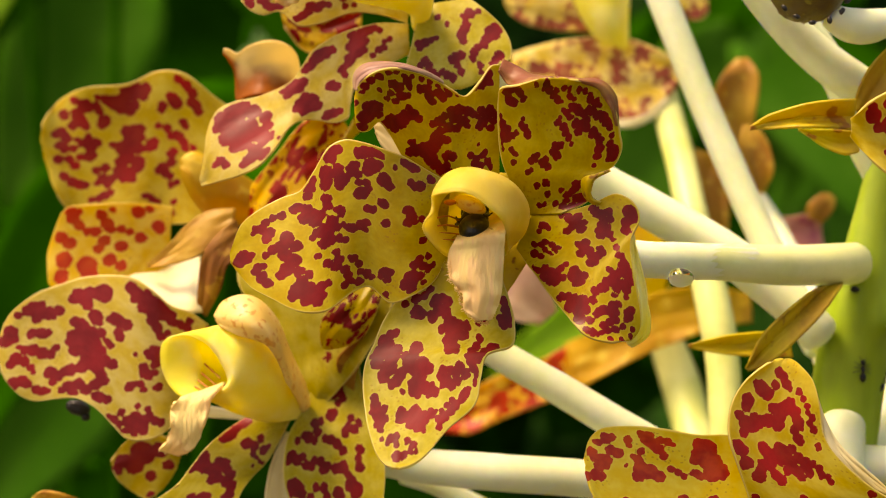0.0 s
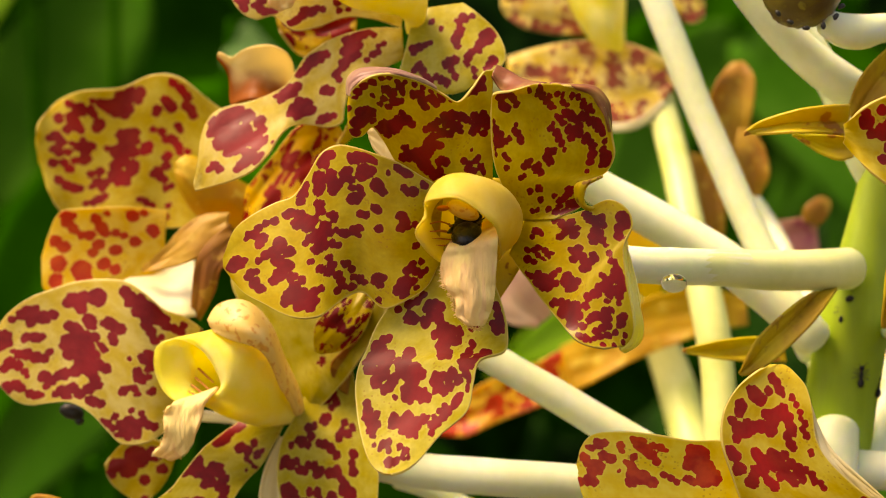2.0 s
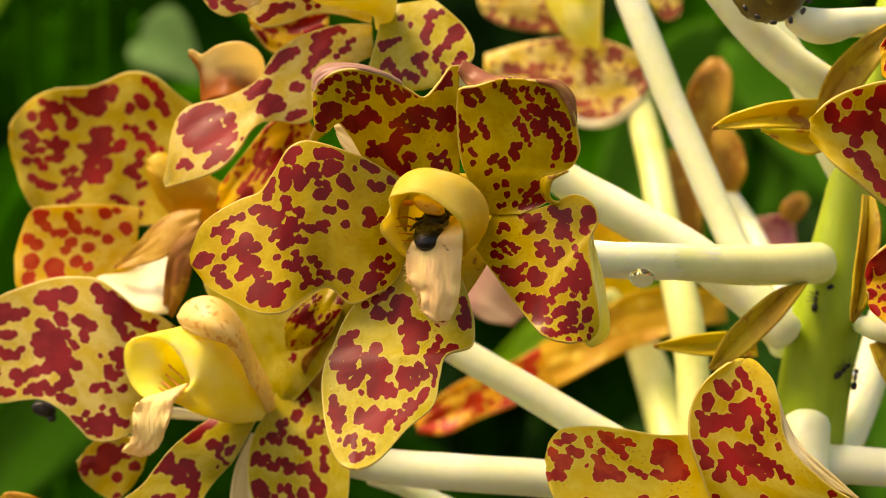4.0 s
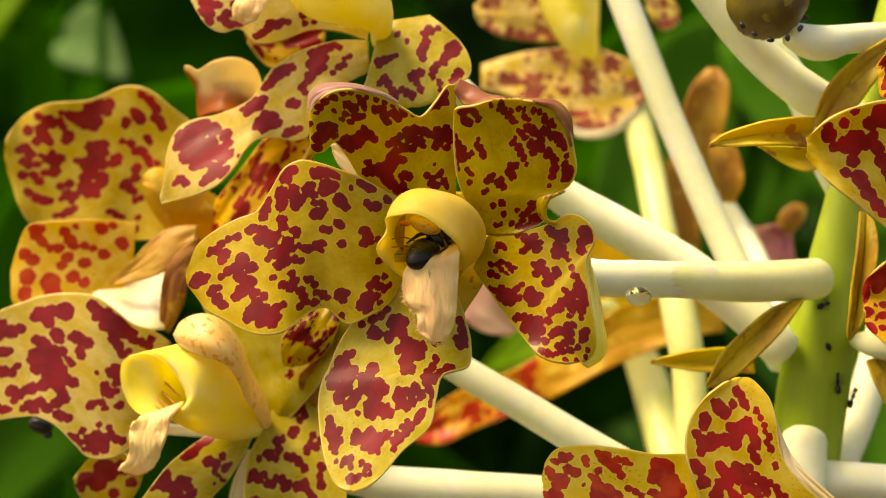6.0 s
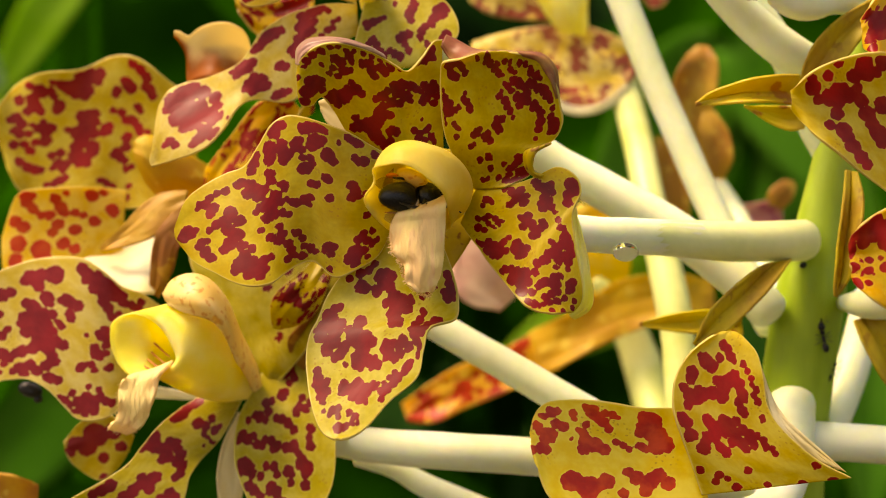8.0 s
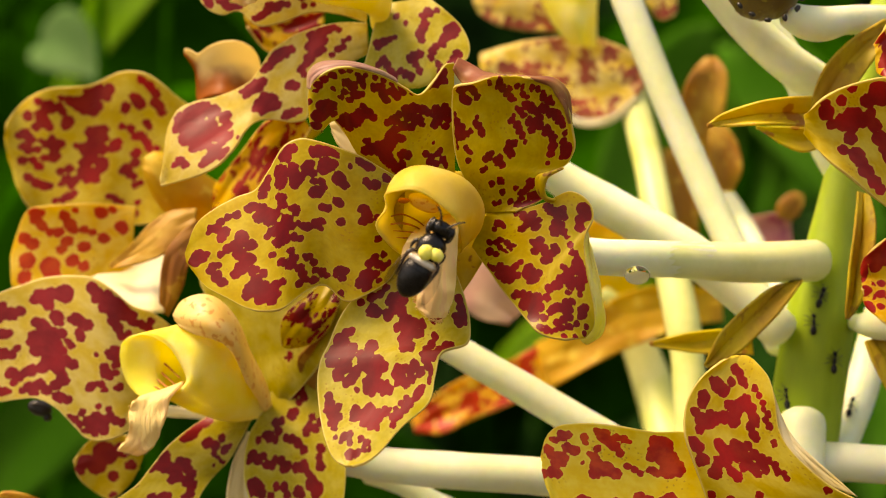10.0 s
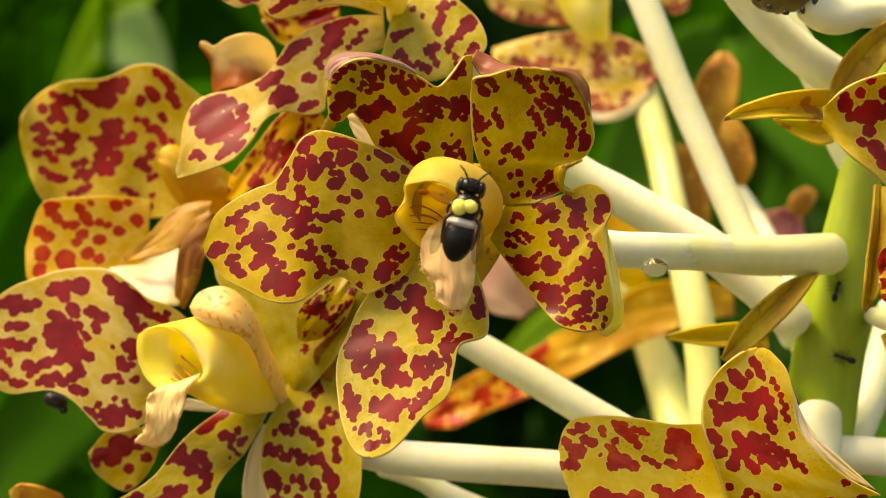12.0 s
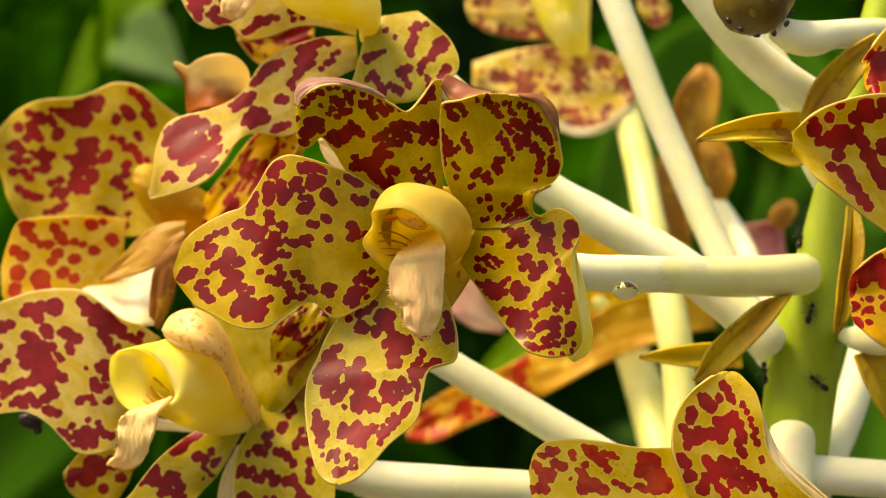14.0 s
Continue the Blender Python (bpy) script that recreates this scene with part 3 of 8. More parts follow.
def middle_flower():
    f = thing("orchid_flower", (10.8, 10.0, 5.8), "open yellow tiger orchid flower with maroon blotches, visited by a bee", "flower", FLOWERS)
    tube("pedicel", f, PEDICEL_SHADE, [(62.0, 21.0, -3.2, 4.4), (72.5, 26.0, -3.4, 4.9), (95.0, 38.0, -4.5, 5.6), (115.9, 50.0, -4.1, 5.9)], n=24)
    tube("ovary", f, PEDICEL, [(21.7, 12.0, 3.7, 3.7), (32.4, 12.0, 0.1, 4.3), (50.2, 16.0, -2.5, 4.7), (65.0, 22.5, -3.2, 4.9), (82.0, 30.5, -3.6, 4.7)], "white ribbed ovary behind the petals", n=34)
    petal("petal", f, BLOTCHED, [(1.1, 5.0, 6.9, -0.7, -1.0, -9.5, 0.0), (-3.1, 4.0, 5.7, 0.7, -1.0, -13.8, 0.0), (-8.6, 2.5, 5.5, 0.7, -1.5, -17.2, 0.0), (-13.9, 1.5, 5.8, 0.9, -1.5, -19.0, 0.0), (-18.7, 1.0, 8.5, 1.0, -2.0, -17.9, 0.0), (-23.0, -0.5, 8.4, 1.5, -3.5, -18.6, 0.0), (-26.5, -2.0, 6.2, 2.2, -5.0, -18.5, 0.0), (-29.5, -4.0, 2.3, 2.2, -6.0, -16.9, 0.0), (-33.1, -4.5, -0.4, 1.8, -6.5, -14.8, 0.0), (-37.6, -4.0, -1.0, 2.2, -6.0, -13.5, 0.0), (-43.1, -2.0, -1.3, 2.3, -4.0, -10.8, 0.0), (-47.9, -0.5, -1.7, 1.6, -2.5, -7.7, 0.0), (-50.9, 1.0, -2.2, 0.7, -1.0, -3.3, 0.0), (-52.2, 2.0, -2.4, 0.1, 0.0, -1.0, 0.0)], 0.5, 3, 0.3, nu=190, nv=120, fine=True,
          blotches=[(-27.3, 24.8, 1.96), (-28.0, 22.7, 1.82), (-26.2, 24.5, 1.40), (-28.6, 19.1, 1.53), (-29.3, 17.7, 1.11), (-25.8, 19.8, 1.25), (-25.5, 18.4, 1.25), (-27.4, 18.4, 1.11), (-28.5, 16.6, 1.39), (-28.9, 15.2, 1.11), (-25.1, 16.6, 1.53), (-24.0, 17.4, 1.25), (-25.3, 15.2, 1.11), (-22.3, 19.4, 1.67), (-21.7, 20.5, 1.25), (-20.9, 18.4, 1.11), (-20.8, 23.6, 1.40), (-19.0, 24.0, 1.68), (-17.3, 24.7, 1.12), (-16.2, 23.6, 1.26), (-17.5, 20.5, 1.95), (-18.4, 19.4, 1.53), (-16.2, 20.8, 1.39), (-15.4, 23.0, 0.98), (-14.4, 17.0, 1.81), (-13.4, 15.6, 1.25), (-15.2, 17.4, 1.11), (-9.3, 21.7, 1.40), (-7.2, 20.6, 1.68), (-6.5, 21.3, 1.26)] + [(-8.2, 20.6, 1.26), (-11.9, 20.1, 0.70), (-7.2, 15.6, 1.12), (-5.8, 15.6, 1.40), (-7.9, 16.3, 0.98), (-3.1, 17.1, 1.12), (-20.6, 16.3, 0.97), (-20.0, 13.8, 1.67), (-20.9, 13.3, 1.25), (-19.2, 14.2, 1.11), (-18.7, 16.1, 1.11), (-18.2, 14.9, 0.84), (-15.0, 11.3, 1.25), (-14.1, 10.8, 0.97), (-18.6, 9.9, 1.11), (-17.5, 9.6, 1.11), (-19.1, 9.7, 0.69), (-8.6, 9.4, 1.40), (-7.9, 8.0, 1.40), (-8.6, 6.6, 1.26), (-7.2, 6.8, 0.84), (-19.9, 5.9, 1.39), (-19.0, 6.3, 1.11), (-19.2, 4.8, 0.83), (-14.1, 6.3, 1.11), (-4.9, 2.1, 0.98), (-5.1, 7.3, 0.98), (-28.5, 12.2, 1.24), (-28.1, 10.4, 1.10), (-25.3, 9.4, 1.24)] + [(-24.9, 8.3, 0.83), (-23.1, 5.2, 1.10), (-22.2, 5.0, 1.11), (-24.2, 5.9, 0.69), (-32.8, 15.0, 1.53), (-33.0, 12.9, 1.25), (-32.1, 17.1, 1.11), (-36.7, 9.4, 1.11), (-35.3, 10.1, 1.25), (-33.2, 9.7, 1.38), (-31.8, 8.7, 1.38), (-33.8, 7.3, 1.52), (-31.0, 6.6, 1.52), (-29.7, 8.3, 1.24), (-26.9, 6.9, 1.38), (-28.2, 4.6, 1.92), (-26.2, 5.3, 1.24), (-30.1, 3.9, 1.37), (-27.4, 2.3, 1.64), (-28.7, 1.2, 1.37), (-25.4, 2.5, 1.10), (-24.0, 2.2, 0.96), (-31.6, 2.5, 0.82), (-30.1, -1.8, 0.82), (-39.4, 8.0, 1.11), (-41.6, 7.4, 0.97), (-43.5, 6.4, 1.11), (-44.4, 4.6, 1.38), (-45.8, 4.6, 1.11), (-42.3, 3.9, 1.38)] + [(-43.0, 2.5, 1.25), (-46.2, 3.9, 0.83), (-37.9, 2.5, 1.79), (-35.5, 0.5, 1.50), (-39.0, 0.5, 1.78), (-41.3, -0.2, 1.24), (-43.1, -1.6, 0.96), (-38.3, -1.5, 1.64), (-36.2, -2.9, 1.78), (-37.4, -4.9, 1.77), (-34.5, -5.5, 1.36), (-38.8, -6.3, 1.36), (-32.0, -6.2, 1.08), (-33.7, -7.5, 1.22), (-35.2, -2.9, 1.23), (-48.5, -2.3, 1.94), (-49.4, -3.0, 1.66), (-46.8, -1.6, 0.97), (-44.8, -4.6, 1.24), (-43.3, -4.3, 0.82), (-43.8, -7.0, 1.51), (-42.4, -8.3, 1.37), (-45.5, -5.7, 0.96), (-41.4, -8.3, 0.82), (-34.4, -10.2, 2.17), (-31.7, -9.6, 1.62), (-32.2, -11.9, 1.88), (-29.6, -11.2, 1.75), (-35.6, -11.5, 1.21), (-29.0, -8.9, 1.22)] + [(-27.7, -8.3, 0.95), (-29.8, -12.8, 1.07), (-25.8, -0.9, 0.96), (-25.2, -2.7, 1.09), (-27.9, -3.6, 1.09), (-25.9, -4.3, 1.23), (-23.9, -5.0, 1.09), (-23.2, -6.4, 0.96), (-22.1, -2.3, 1.10), (-20.7, -3.7, 0.96), (-20.3, -5.5, 0.82), (-22.6, -7.7, 0.96), (-23.9, -8.8, 0.96), (-20.6, -8.0, 1.10), (-18.7, -6.1, 1.10), (-17.6, -6.8, 0.83), (-14.7, -5.6, 1.11), (-13.4, -5.9, 1.25), (-13.7, -7.5, 0.97), (-15.2, -6.5, 0.83), (-14.3, -11.4, 0.97), (-13.7, -12.5, 0.55), (-7.2, -3.9, 1.11), (-5.8, -2.5, 0.98), (-3.8, -1.8, 0.84), (-5.1, -4.3, 1.12), (-7.9, -7.3, 1.95), (-5.8, -6.7, 1.12), (-9.2, -8.7, 1.39), (-7.8, -9.8, 1.25)] + [(-3.8, -4.9, 0.98), (-2.4, -3.9, 0.70), (-4.9, -8.1, 0.70)])
    petal("petal", f, BLOTCHED, [(14.0, 5.5, 31.7, 0.0, 2.5, -14.1, 0.0), (11.7, 5.0, 31.5, 0.0, 2.0, -13.7, 0.0), (8.9, 4.0, 29.5, 0.0, 2.0, -11.7, 0.0), (5.4, 2.5, 27.6, -0.1, 2.5, -9.9, 0.0), (2.1, 3.5, 27.8, 0.0, 5.5, -11.1, 0.0), (-1.2, 2.5, 28.9, 0.1, 6.5, -11.9, 0.0), (-5.4, 1.0, 30.8, -0.2, 7.0, -11.5, 0.0), (-9.0, 0.0, 32.7, -0.4, 7.0, -10.4, 0.0), (-12.3, -2.0, 35.4, -0.4, 6.0, -7.9, 0.0), (-15.4, -5.0, 36.8, -0.1, 3.0, -5.9, 0.0), (-18.2, -6.0, 34.9, 0.1, 2.0, -6.2, 0.0), (-20.3, -6.0, 33.7, 0.1, 1.0, -5.1, 0.0), (-21.1, -5.5, 34.1, 0.0, 0.5, -2.3, 0.0)], 0.4, 2, 1.2, nu=170, nv=120, fine=True,
          blotches=[(-17.6, 33.1, 1.50), (-18.9, 31.8, 1.50), (-19.6, 29.5, 1.09), (-16.3, 34.6, 1.50), (-18.2, 34.4, 1.22), (-15.7, 32.6, 0.82), (-20.8, 35.1, 0.68), (-14.4, 30.6, 1.24), (-12.5, 31.5, 1.80), (-10.4, 31.5, 1.80), (-9.0, 32.8, 1.52), (-7.0, 33.1, 1.38), (-5.9, 32.2, 1.11), (-11.9, 29.8, 0.97), (-8.3, 34.5, 0.97), (-18.7, 39.1, 0.95), (-17.3, 40.4, 0.95), (-15.3, 41.4, 0.95), (-13.3, 42.4, 0.81), (-11.2, 42.6, 0.68), (-19.4, 37.7, 0.54), (-12.1, 39.9, 1.09), (-10.8, 39.3, 1.23), (-12.8, 37.9, 0.82), (-8.7, 40.6, 1.09), (-10.2, 37.3, 1.10), (-8.8, 37.3, 0.96), (-8.1, 39.4, 0.82), (-13.6, 36.6, 0.68), (-11.6, 36.1, 0.83)] + [(-15.4, 38.4, 0.54), (-9.3, 41.8, 0.68), (-7.3, 41.8, 0.68), (-5.3, 41.2, 0.68), (-3.3, 40.7, 0.68), (-1.3, 39.7, 0.55), (0.7, 38.8, 0.55), (3.5, 37.8, 0.69), (4.8, 37.5, 0.42), (-5.4, 38.8, 1.10), (-4.0, 39.0, 1.10), (-3.4, 37.4, 1.24), (-2.7, 36.2, 0.97), (-0.7, 37.7, 1.24), (1.4, 38.1, 0.96), (0.0, 36.7, 0.83), (-1.3, 38.1, 1.10), (6.9, 39.8, 1.11), (9.0, 40.6, 1.25), (10.4, 42.0, 1.53), (11.1, 43.4, 1.40), (9.0, 42.0, 1.25), (11.7, 41.4, 0.84), (2.0, 34.0, 1.25), (4.1, 34.2, 1.39), (6.2, 33.9, 1.25), (2.7, 32.2, 1.39), (4.8, 31.5, 1.39), (0.6, 32.8, 0.97), (-0.8, 31.5, 1.25)] + [(-2.2, 30.9, 0.98), (1.3, 30.2, 1.26), (3.3, 29.9, 1.12), (-0.8, 29.1, 1.26), (-2.2, 28.1, 0.84), (-0.2, 27.5, 1.12), (1.9, 29.6, 0.70), (5.9, 30.4, 0.70), (0.8, 26.8, 0.84), (9.6, 34.1, 1.26), (11.7, 34.5, 1.26), (7.5, 33.2, 0.98), (11.0, 32.9, 1.26), (9.6, 31.4, 1.26), (12.4, 31.8, 0.98), (11.7, 30.1, 0.98), (8.9, 30.3, 0.98), (8.2, 32.7, 0.70), (12.9, 33.2, 0.98), (-7.4, 26.6, 0.84), (-8.1, 26.5, 0.70), (-4.4, 24.8, 1.96), (-6.5, 24.8, 1.54), (-2.3, 25.1, 1.41), (-7.9, 24.5, 1.27), (-2.3, 26.8, 1.12), (-0.9, 26.8, 1.12), (0.8, 27.1, 1.12), (-3.1, 22.7, 1.69), (-1.7, 21.3, 1.27)] + [(-1.0, 20.0, 0.85), (1.1, 23.4, 1.27), (2.6, 23.1, 1.13), (0.9, 20.9, 1.13), (1.5, 19.5, 0.99), (-0.3, 19.3, 0.71), (8.6, 25.9, 0.42), (6.8, 23.3, 0.84), (8.2, 22.6, 0.98), (9.6, 23.3, 0.84), (10.3, 24.1, 0.84), (7.5, 21.2, 0.84), (9.2, 20.8, 0.99), (11.0, 21.7, 0.99), (11.7, 20.6, 0.71), (7.7, 19.4, 0.84)])
    petal("petal", f, BLOTCHED, [(25.4, 4.0, 8.6, 3.6, -2.0, 0.0, 0.0), (27.2, 3.0, 11.7, 8.2, -3.0, -0.1, 0.0), (26.3, 1.5, 14.8, 9.0, -3.5, -0.4, 0.0), (25.7, 0.0, 17.9, 9.8, -4.0, -0.5, 0.0), (27.8, -1.5, 20.4, 13.0, -4.5, -0.7, 0.0), (28.4, -3.0, 24.1, 14.4, -5.0, -0.5, 0.0), (27.9, -4.0, 28.3, 14.3, -5.0, -0.4, 0.0), (27.3, -5.0, 33.0, 13.9, -5.0, -0.4, 0.0), (26.6, -6.0, 36.3, 13.1, -5.0, -0.8, 0.0), (25.9, -7.5, 38.3, 11.9, -4.5, -0.7, 0.0), (26.4, -9.0, 39.3, 8.6, -3.0, -0.1, 0.0), (26.6, -10.5, 40.2, 4.4, -1.5, -0.2, 0.0), (26.4, -10.5, 40.5, 2.0, -0.5, -0.1, 0.0)], 0.4, 2, 2.2, nu=170, nv=130, fine=True,
          blotches=[(15.8, 38.6, 1.37), (16.1, 36.6, 1.24), (17.2, 35.9, 1.23), (16.9, 39.1, 1.09), (18.9, 37.8, 0.95), (19.6, 36.6, 0.82), (18.2, 38.4, 0.95), (13.8, 32.8, 0.83), (14.5, 30.7, 1.25), (15.6, 29.3, 1.25), (14.2, 28.0, 1.11), (15.9, 27.3, 1.11), (17.2, 27.9, 0.83), (17.9, 28.5, 0.69), (14.2, 26.0, 0.70), (14.7, 24.6, 0.56), (17.0, 24.5, 0.70), (17.9, 23.4, 0.83), (17.5, 21.5, 0.70), (19.3, 30.5, 0.83), (19.9, 29.6, 0.96), (20.6, 28.5, 0.96), (21.0, 27.4, 0.69), (19.5, 31.6, 0.55), (24.5, 39.0, 0.81), (25.5, 38.2, 0.95), (26.6, 37.3, 0.95), (27.7, 36.0, 0.82), (25.1, 39.7, 0.67), (27.2, 38.1, 0.67)] + [(22.5, 39.5, 0.54), (28.6, 35.6, 0.54), (29.1, 38.6, 0.80), (30.2, 38.2, 0.67), (30.5, 36.6, 0.81), (31.4, 36.0, 0.54), (32.5, 38.0, 0.67), (33.8, 37.6, 0.67), (35.1, 37.0, 0.54), (30.0, 32.9, 0.95), (31.2, 34.1, 1.08), (32.6, 33.4, 1.22), (34.0, 32.4, 0.95), (30.7, 31.8, 0.81), (29.1, 33.6, 0.68), (32.0, 30.2, 1.09), (33.3, 29.7, 1.36), (34.7, 29.2, 1.09), (32.7, 28.4, 0.95), (34.4, 30.8, 0.95), (36.1, 28.4, 1.09), (37.2, 27.0, 0.81), (35.8, 27.4, 0.81), (35.2, 36.0, 0.94), (36.5, 34.9, 1.08), (37.4, 34.3, 0.67), (35.7, 33.2, 1.08), (37.0, 32.0, 1.08), (34.9, 33.7, 0.81), (38.5, 31.9, 0.94)] + [(39.2, 30.3, 1.08), (37.9, 30.9, 0.67), (39.9, 29.0, 0.81), (40.3, 27.3, 0.67), (28.0, 30.7, 0.82), (29.2, 29.6, 0.96), (29.7, 28.3, 0.96), (30.5, 26.9, 0.82), (31.1, 25.6, 0.55), (28.4, 31.6, 0.55), (27.4, 30.2, 0.55), (27.4, 24.9, 1.10), (28.4, 25.3, 0.96), (26.8, 23.6, 0.82), (28.1, 22.9, 0.82), (27.5, 22.3, 0.55), (37.7, 26.1, 0.95), (37.5, 24.1, 1.23), (37.2, 22.5, 0.95), (36.5, 20.4, 0.55), (40.7, 24.0, 1.22), (41.4, 22.6, 1.35), (40.4, 22.0, 1.09), (42.0, 23.3, 0.95), (40.0, 25.3, 0.81), (21.6, 21.7, 0.83), (22.2, 22.4, 0.69), (23.1, 23.0, 0.69), (22.9, 22.0, 0.69), (24.8, 21.0, 1.11)] + [(25.7, 20.3, 0.97), (24.1, 21.4, 0.83), (25.2, 22.0, 0.83), (21.1, 19.0, 0.70), (21.7, 19.6, 0.56), (23.2, 15.8, 0.84), (25.2, 16.6, 0.83), (25.9, 16.2, 0.56), (26.0, 13.7, 0.83), (29.0, 14.5, 0.69), (30.3, 13.6, 0.69), (32.1, 14.7, 1.11), (33.0, 15.8, 0.96), (31.0, 13.6, 0.83), (32.3, 16.3, 0.69), (30.4, 12.0, 0.83), (33.1, 12.7, 1.25), (34.5, 11.7, 1.11), (33.8, 10.6, 1.11), (31.8, 10.3, 1.25), (29.7, 10.6, 0.97), (35.1, 12.6, 0.97), (24.0, 10.9, 0.70), (25.2, 11.1, 0.70), (28.0, 11.3, 0.84)])
    petal("petal", f, BLOTCHED, [(20.5, 6.0, 4.6, -2.1, 0.0, -4.5, 0.0), (25.4, 3.0, 2.5, -4.3, 1.0, -6.6, 0.0), (29.2, 0.5, 2.2, -6.5, 1.5, -8.5, 0.0), (33.2, -1.5, 2.0, -8.5, 1.5, -11.4, 0.0), (36.2, -3.5, -0.2, -9.8, 1.5, -11.5, 0.0), (37.8, -5.0, -3.4, -9.6, 1.0, -10.6, 0.0), (37.5, -6.5, -7.3, -7.6, 0.5, -8.9, 0.0), (38.5, -8.0, -12.3, -7.2, 0.0, -5.8, 0.0), (40.2, -9.5, -17.6, -6.9, -1.5, -2.6, 0.0), (41.5, -10.0, -20.4, -5.4, -2.0, -1.1, 0.0), (42.3, -10.5, -22.0, -2.4, -1.5, -0.1, 0.0)], 0.4, 2, 0.9, nu=150, nv=130, fine=True,
          blotches=[(29.4, 8.1, 0.70), (31.0, 7.5, 1.11), (32.3, 6.4, 1.24), (33.7, 5.0, 1.24), (33.0, 7.8, 1.11), (34.4, 6.4, 0.83), (30.6, 4.4, 0.97), (31.7, 5.3, 0.97), (25.0, 5.8, 0.98), (26.0, 5.1, 0.70), (23.9, 4.2, 0.70), (38.0, 8.5, 1.24), (37.1, 9.2, 1.10), (36.4, 9.9, 0.83), (39.1, 7.1, 1.10), (40.1, 8.9, 1.10), (40.6, 7.1, 0.82), (38.4, 6.1, 0.82), (39.6, 5.0, 1.23), (40.3, 3.7, 1.09), (38.3, 3.4, 1.10), (37.7, 4.4, 0.82), (45.0, 9.1, 1.64), (45.8, 7.8, 1.77), (44.3, 6.4, 1.23), (44.2, 4.4, 1.22), (46.3, 9.4, 1.09), (22.8, 0.9, 0.84), (22.8, -1.2, 1.12), (24.2, -1.9, 0.84)] + [(24.5, 0.9, 0.84), (25.6, 1.6, 0.84), (25.3, -0.2, 0.70), (26.9, 0.9, 0.84), (27.6, -0.2, 0.83), (28.5, 0.2, 0.55), (26.6, -1.2, 0.56), (33.3, 0.9, 0.96), (34.2, 0.3, 1.24), (35.0, 1.6, 0.96), (35.5, -0.4, 1.23), (33.5, -1.1, 0.96), (36.2, -1.8, 1.23), (37.2, -1.8, 1.09), (38.2, -0.4, 1.09), (35.8, -3.4, 1.09), (36.8, -3.1, 1.09), (38.8, -1.1, 0.68), (41.1, 2.3, 0.68), (41.8, 0.3, 0.82), (42.5, -1.7, 0.95), (43.4, -3.8, 1.36), (44.0, -5.8, 1.49), (44.4, -7.8, 1.35), (42.7, -5.8, 1.22), (41.3, -6.4, 1.22), (40.6, -7.8, 1.35), (42.9, -8.4, 1.35), (43.9, -9.8, 1.22), (41.5, -9.5, 1.08)] + [(39.3, -7.8, 1.09), (38.6, -9.2, 1.08), (36.6, -10.1, 1.09), (37.6, -9.6, 0.95), (40.1, -5.1, 0.82), (43.7, -11.4, 0.68), (41.0, -11.1, 0.68), (22.7, -5.1, 0.84), (23.6, -5.4, 0.84), (25.5, -5.3, 1.25), (26.8, -6.0, 1.38), (28.1, -6.6, 1.24), (26.1, -7.6, 1.25), (24.8, -7.1, 1.11), (27.4, -8.0, 1.10), (29.4, -7.0, 0.82), (29.1, -4.9, 0.83), (30.2, -3.9, 0.69), (28.4, -5.5, 0.83), (32.1, -5.2, 1.24), (32.8, -6.6, 1.37), (31.5, -6.9, 1.10), (33.4, -7.9, 0.96), (34.5, -6.5, 0.82), (32.3, -8.6, 0.82), (28.3, -12.1, 0.82), (29.3, -11.6, 0.96), (30.6, -11.3, 0.82), (27.3, -12.7, 0.69), (26.6, -13.5, 0.55)] + [(31.9, -12.6, 1.63), (33.9, -12.3, 1.22), (30.6, -14.2, 1.36), (32.5, -14.6, 1.76), (34.2, -14.5, 1.22), (35.9, -12.3, 0.95), (33.1, -16.5, 1.08), (32.4, -17.2, 1.08), (35.1, -17.1, 0.94), (29.2, -15.1, 0.82), (37.1, -15.2, 0.94), (38.5, -14.5, 1.21), (40.5, -13.8, 1.21), (41.9, -13.1, 0.81), (39.8, -15.1, 1.21), (41.1, -15.1, 0.94), (36.5, -15.8, 0.67), (44.1, -15.2, 1.08), (45.0, -14.5, 0.94), (44.5, -16.5, 0.94), (43.6, -16.9, 0.81), (38.3, -18.4, 1.07), (39.7, -17.5, 1.08), (41.1, -17.1, 0.94), (39.0, -19.4, 0.94), (40.8, -19.1, 0.94), (42.7, -18.5, 0.81), (37.6, -20.0, 0.67), (34.0, -19.3, 0.80), (35.6, -19.9, 0.94)] + [(36.6, -20.3, 0.67), (39.6, -21.4, 0.67), (42.3, -21.5, 0.67), (45.2, -19.2, 0.67), (44.5, -20.8, 0.54), (46.9, -10.5, 0.54), (47.2, -13.2, 0.54)])
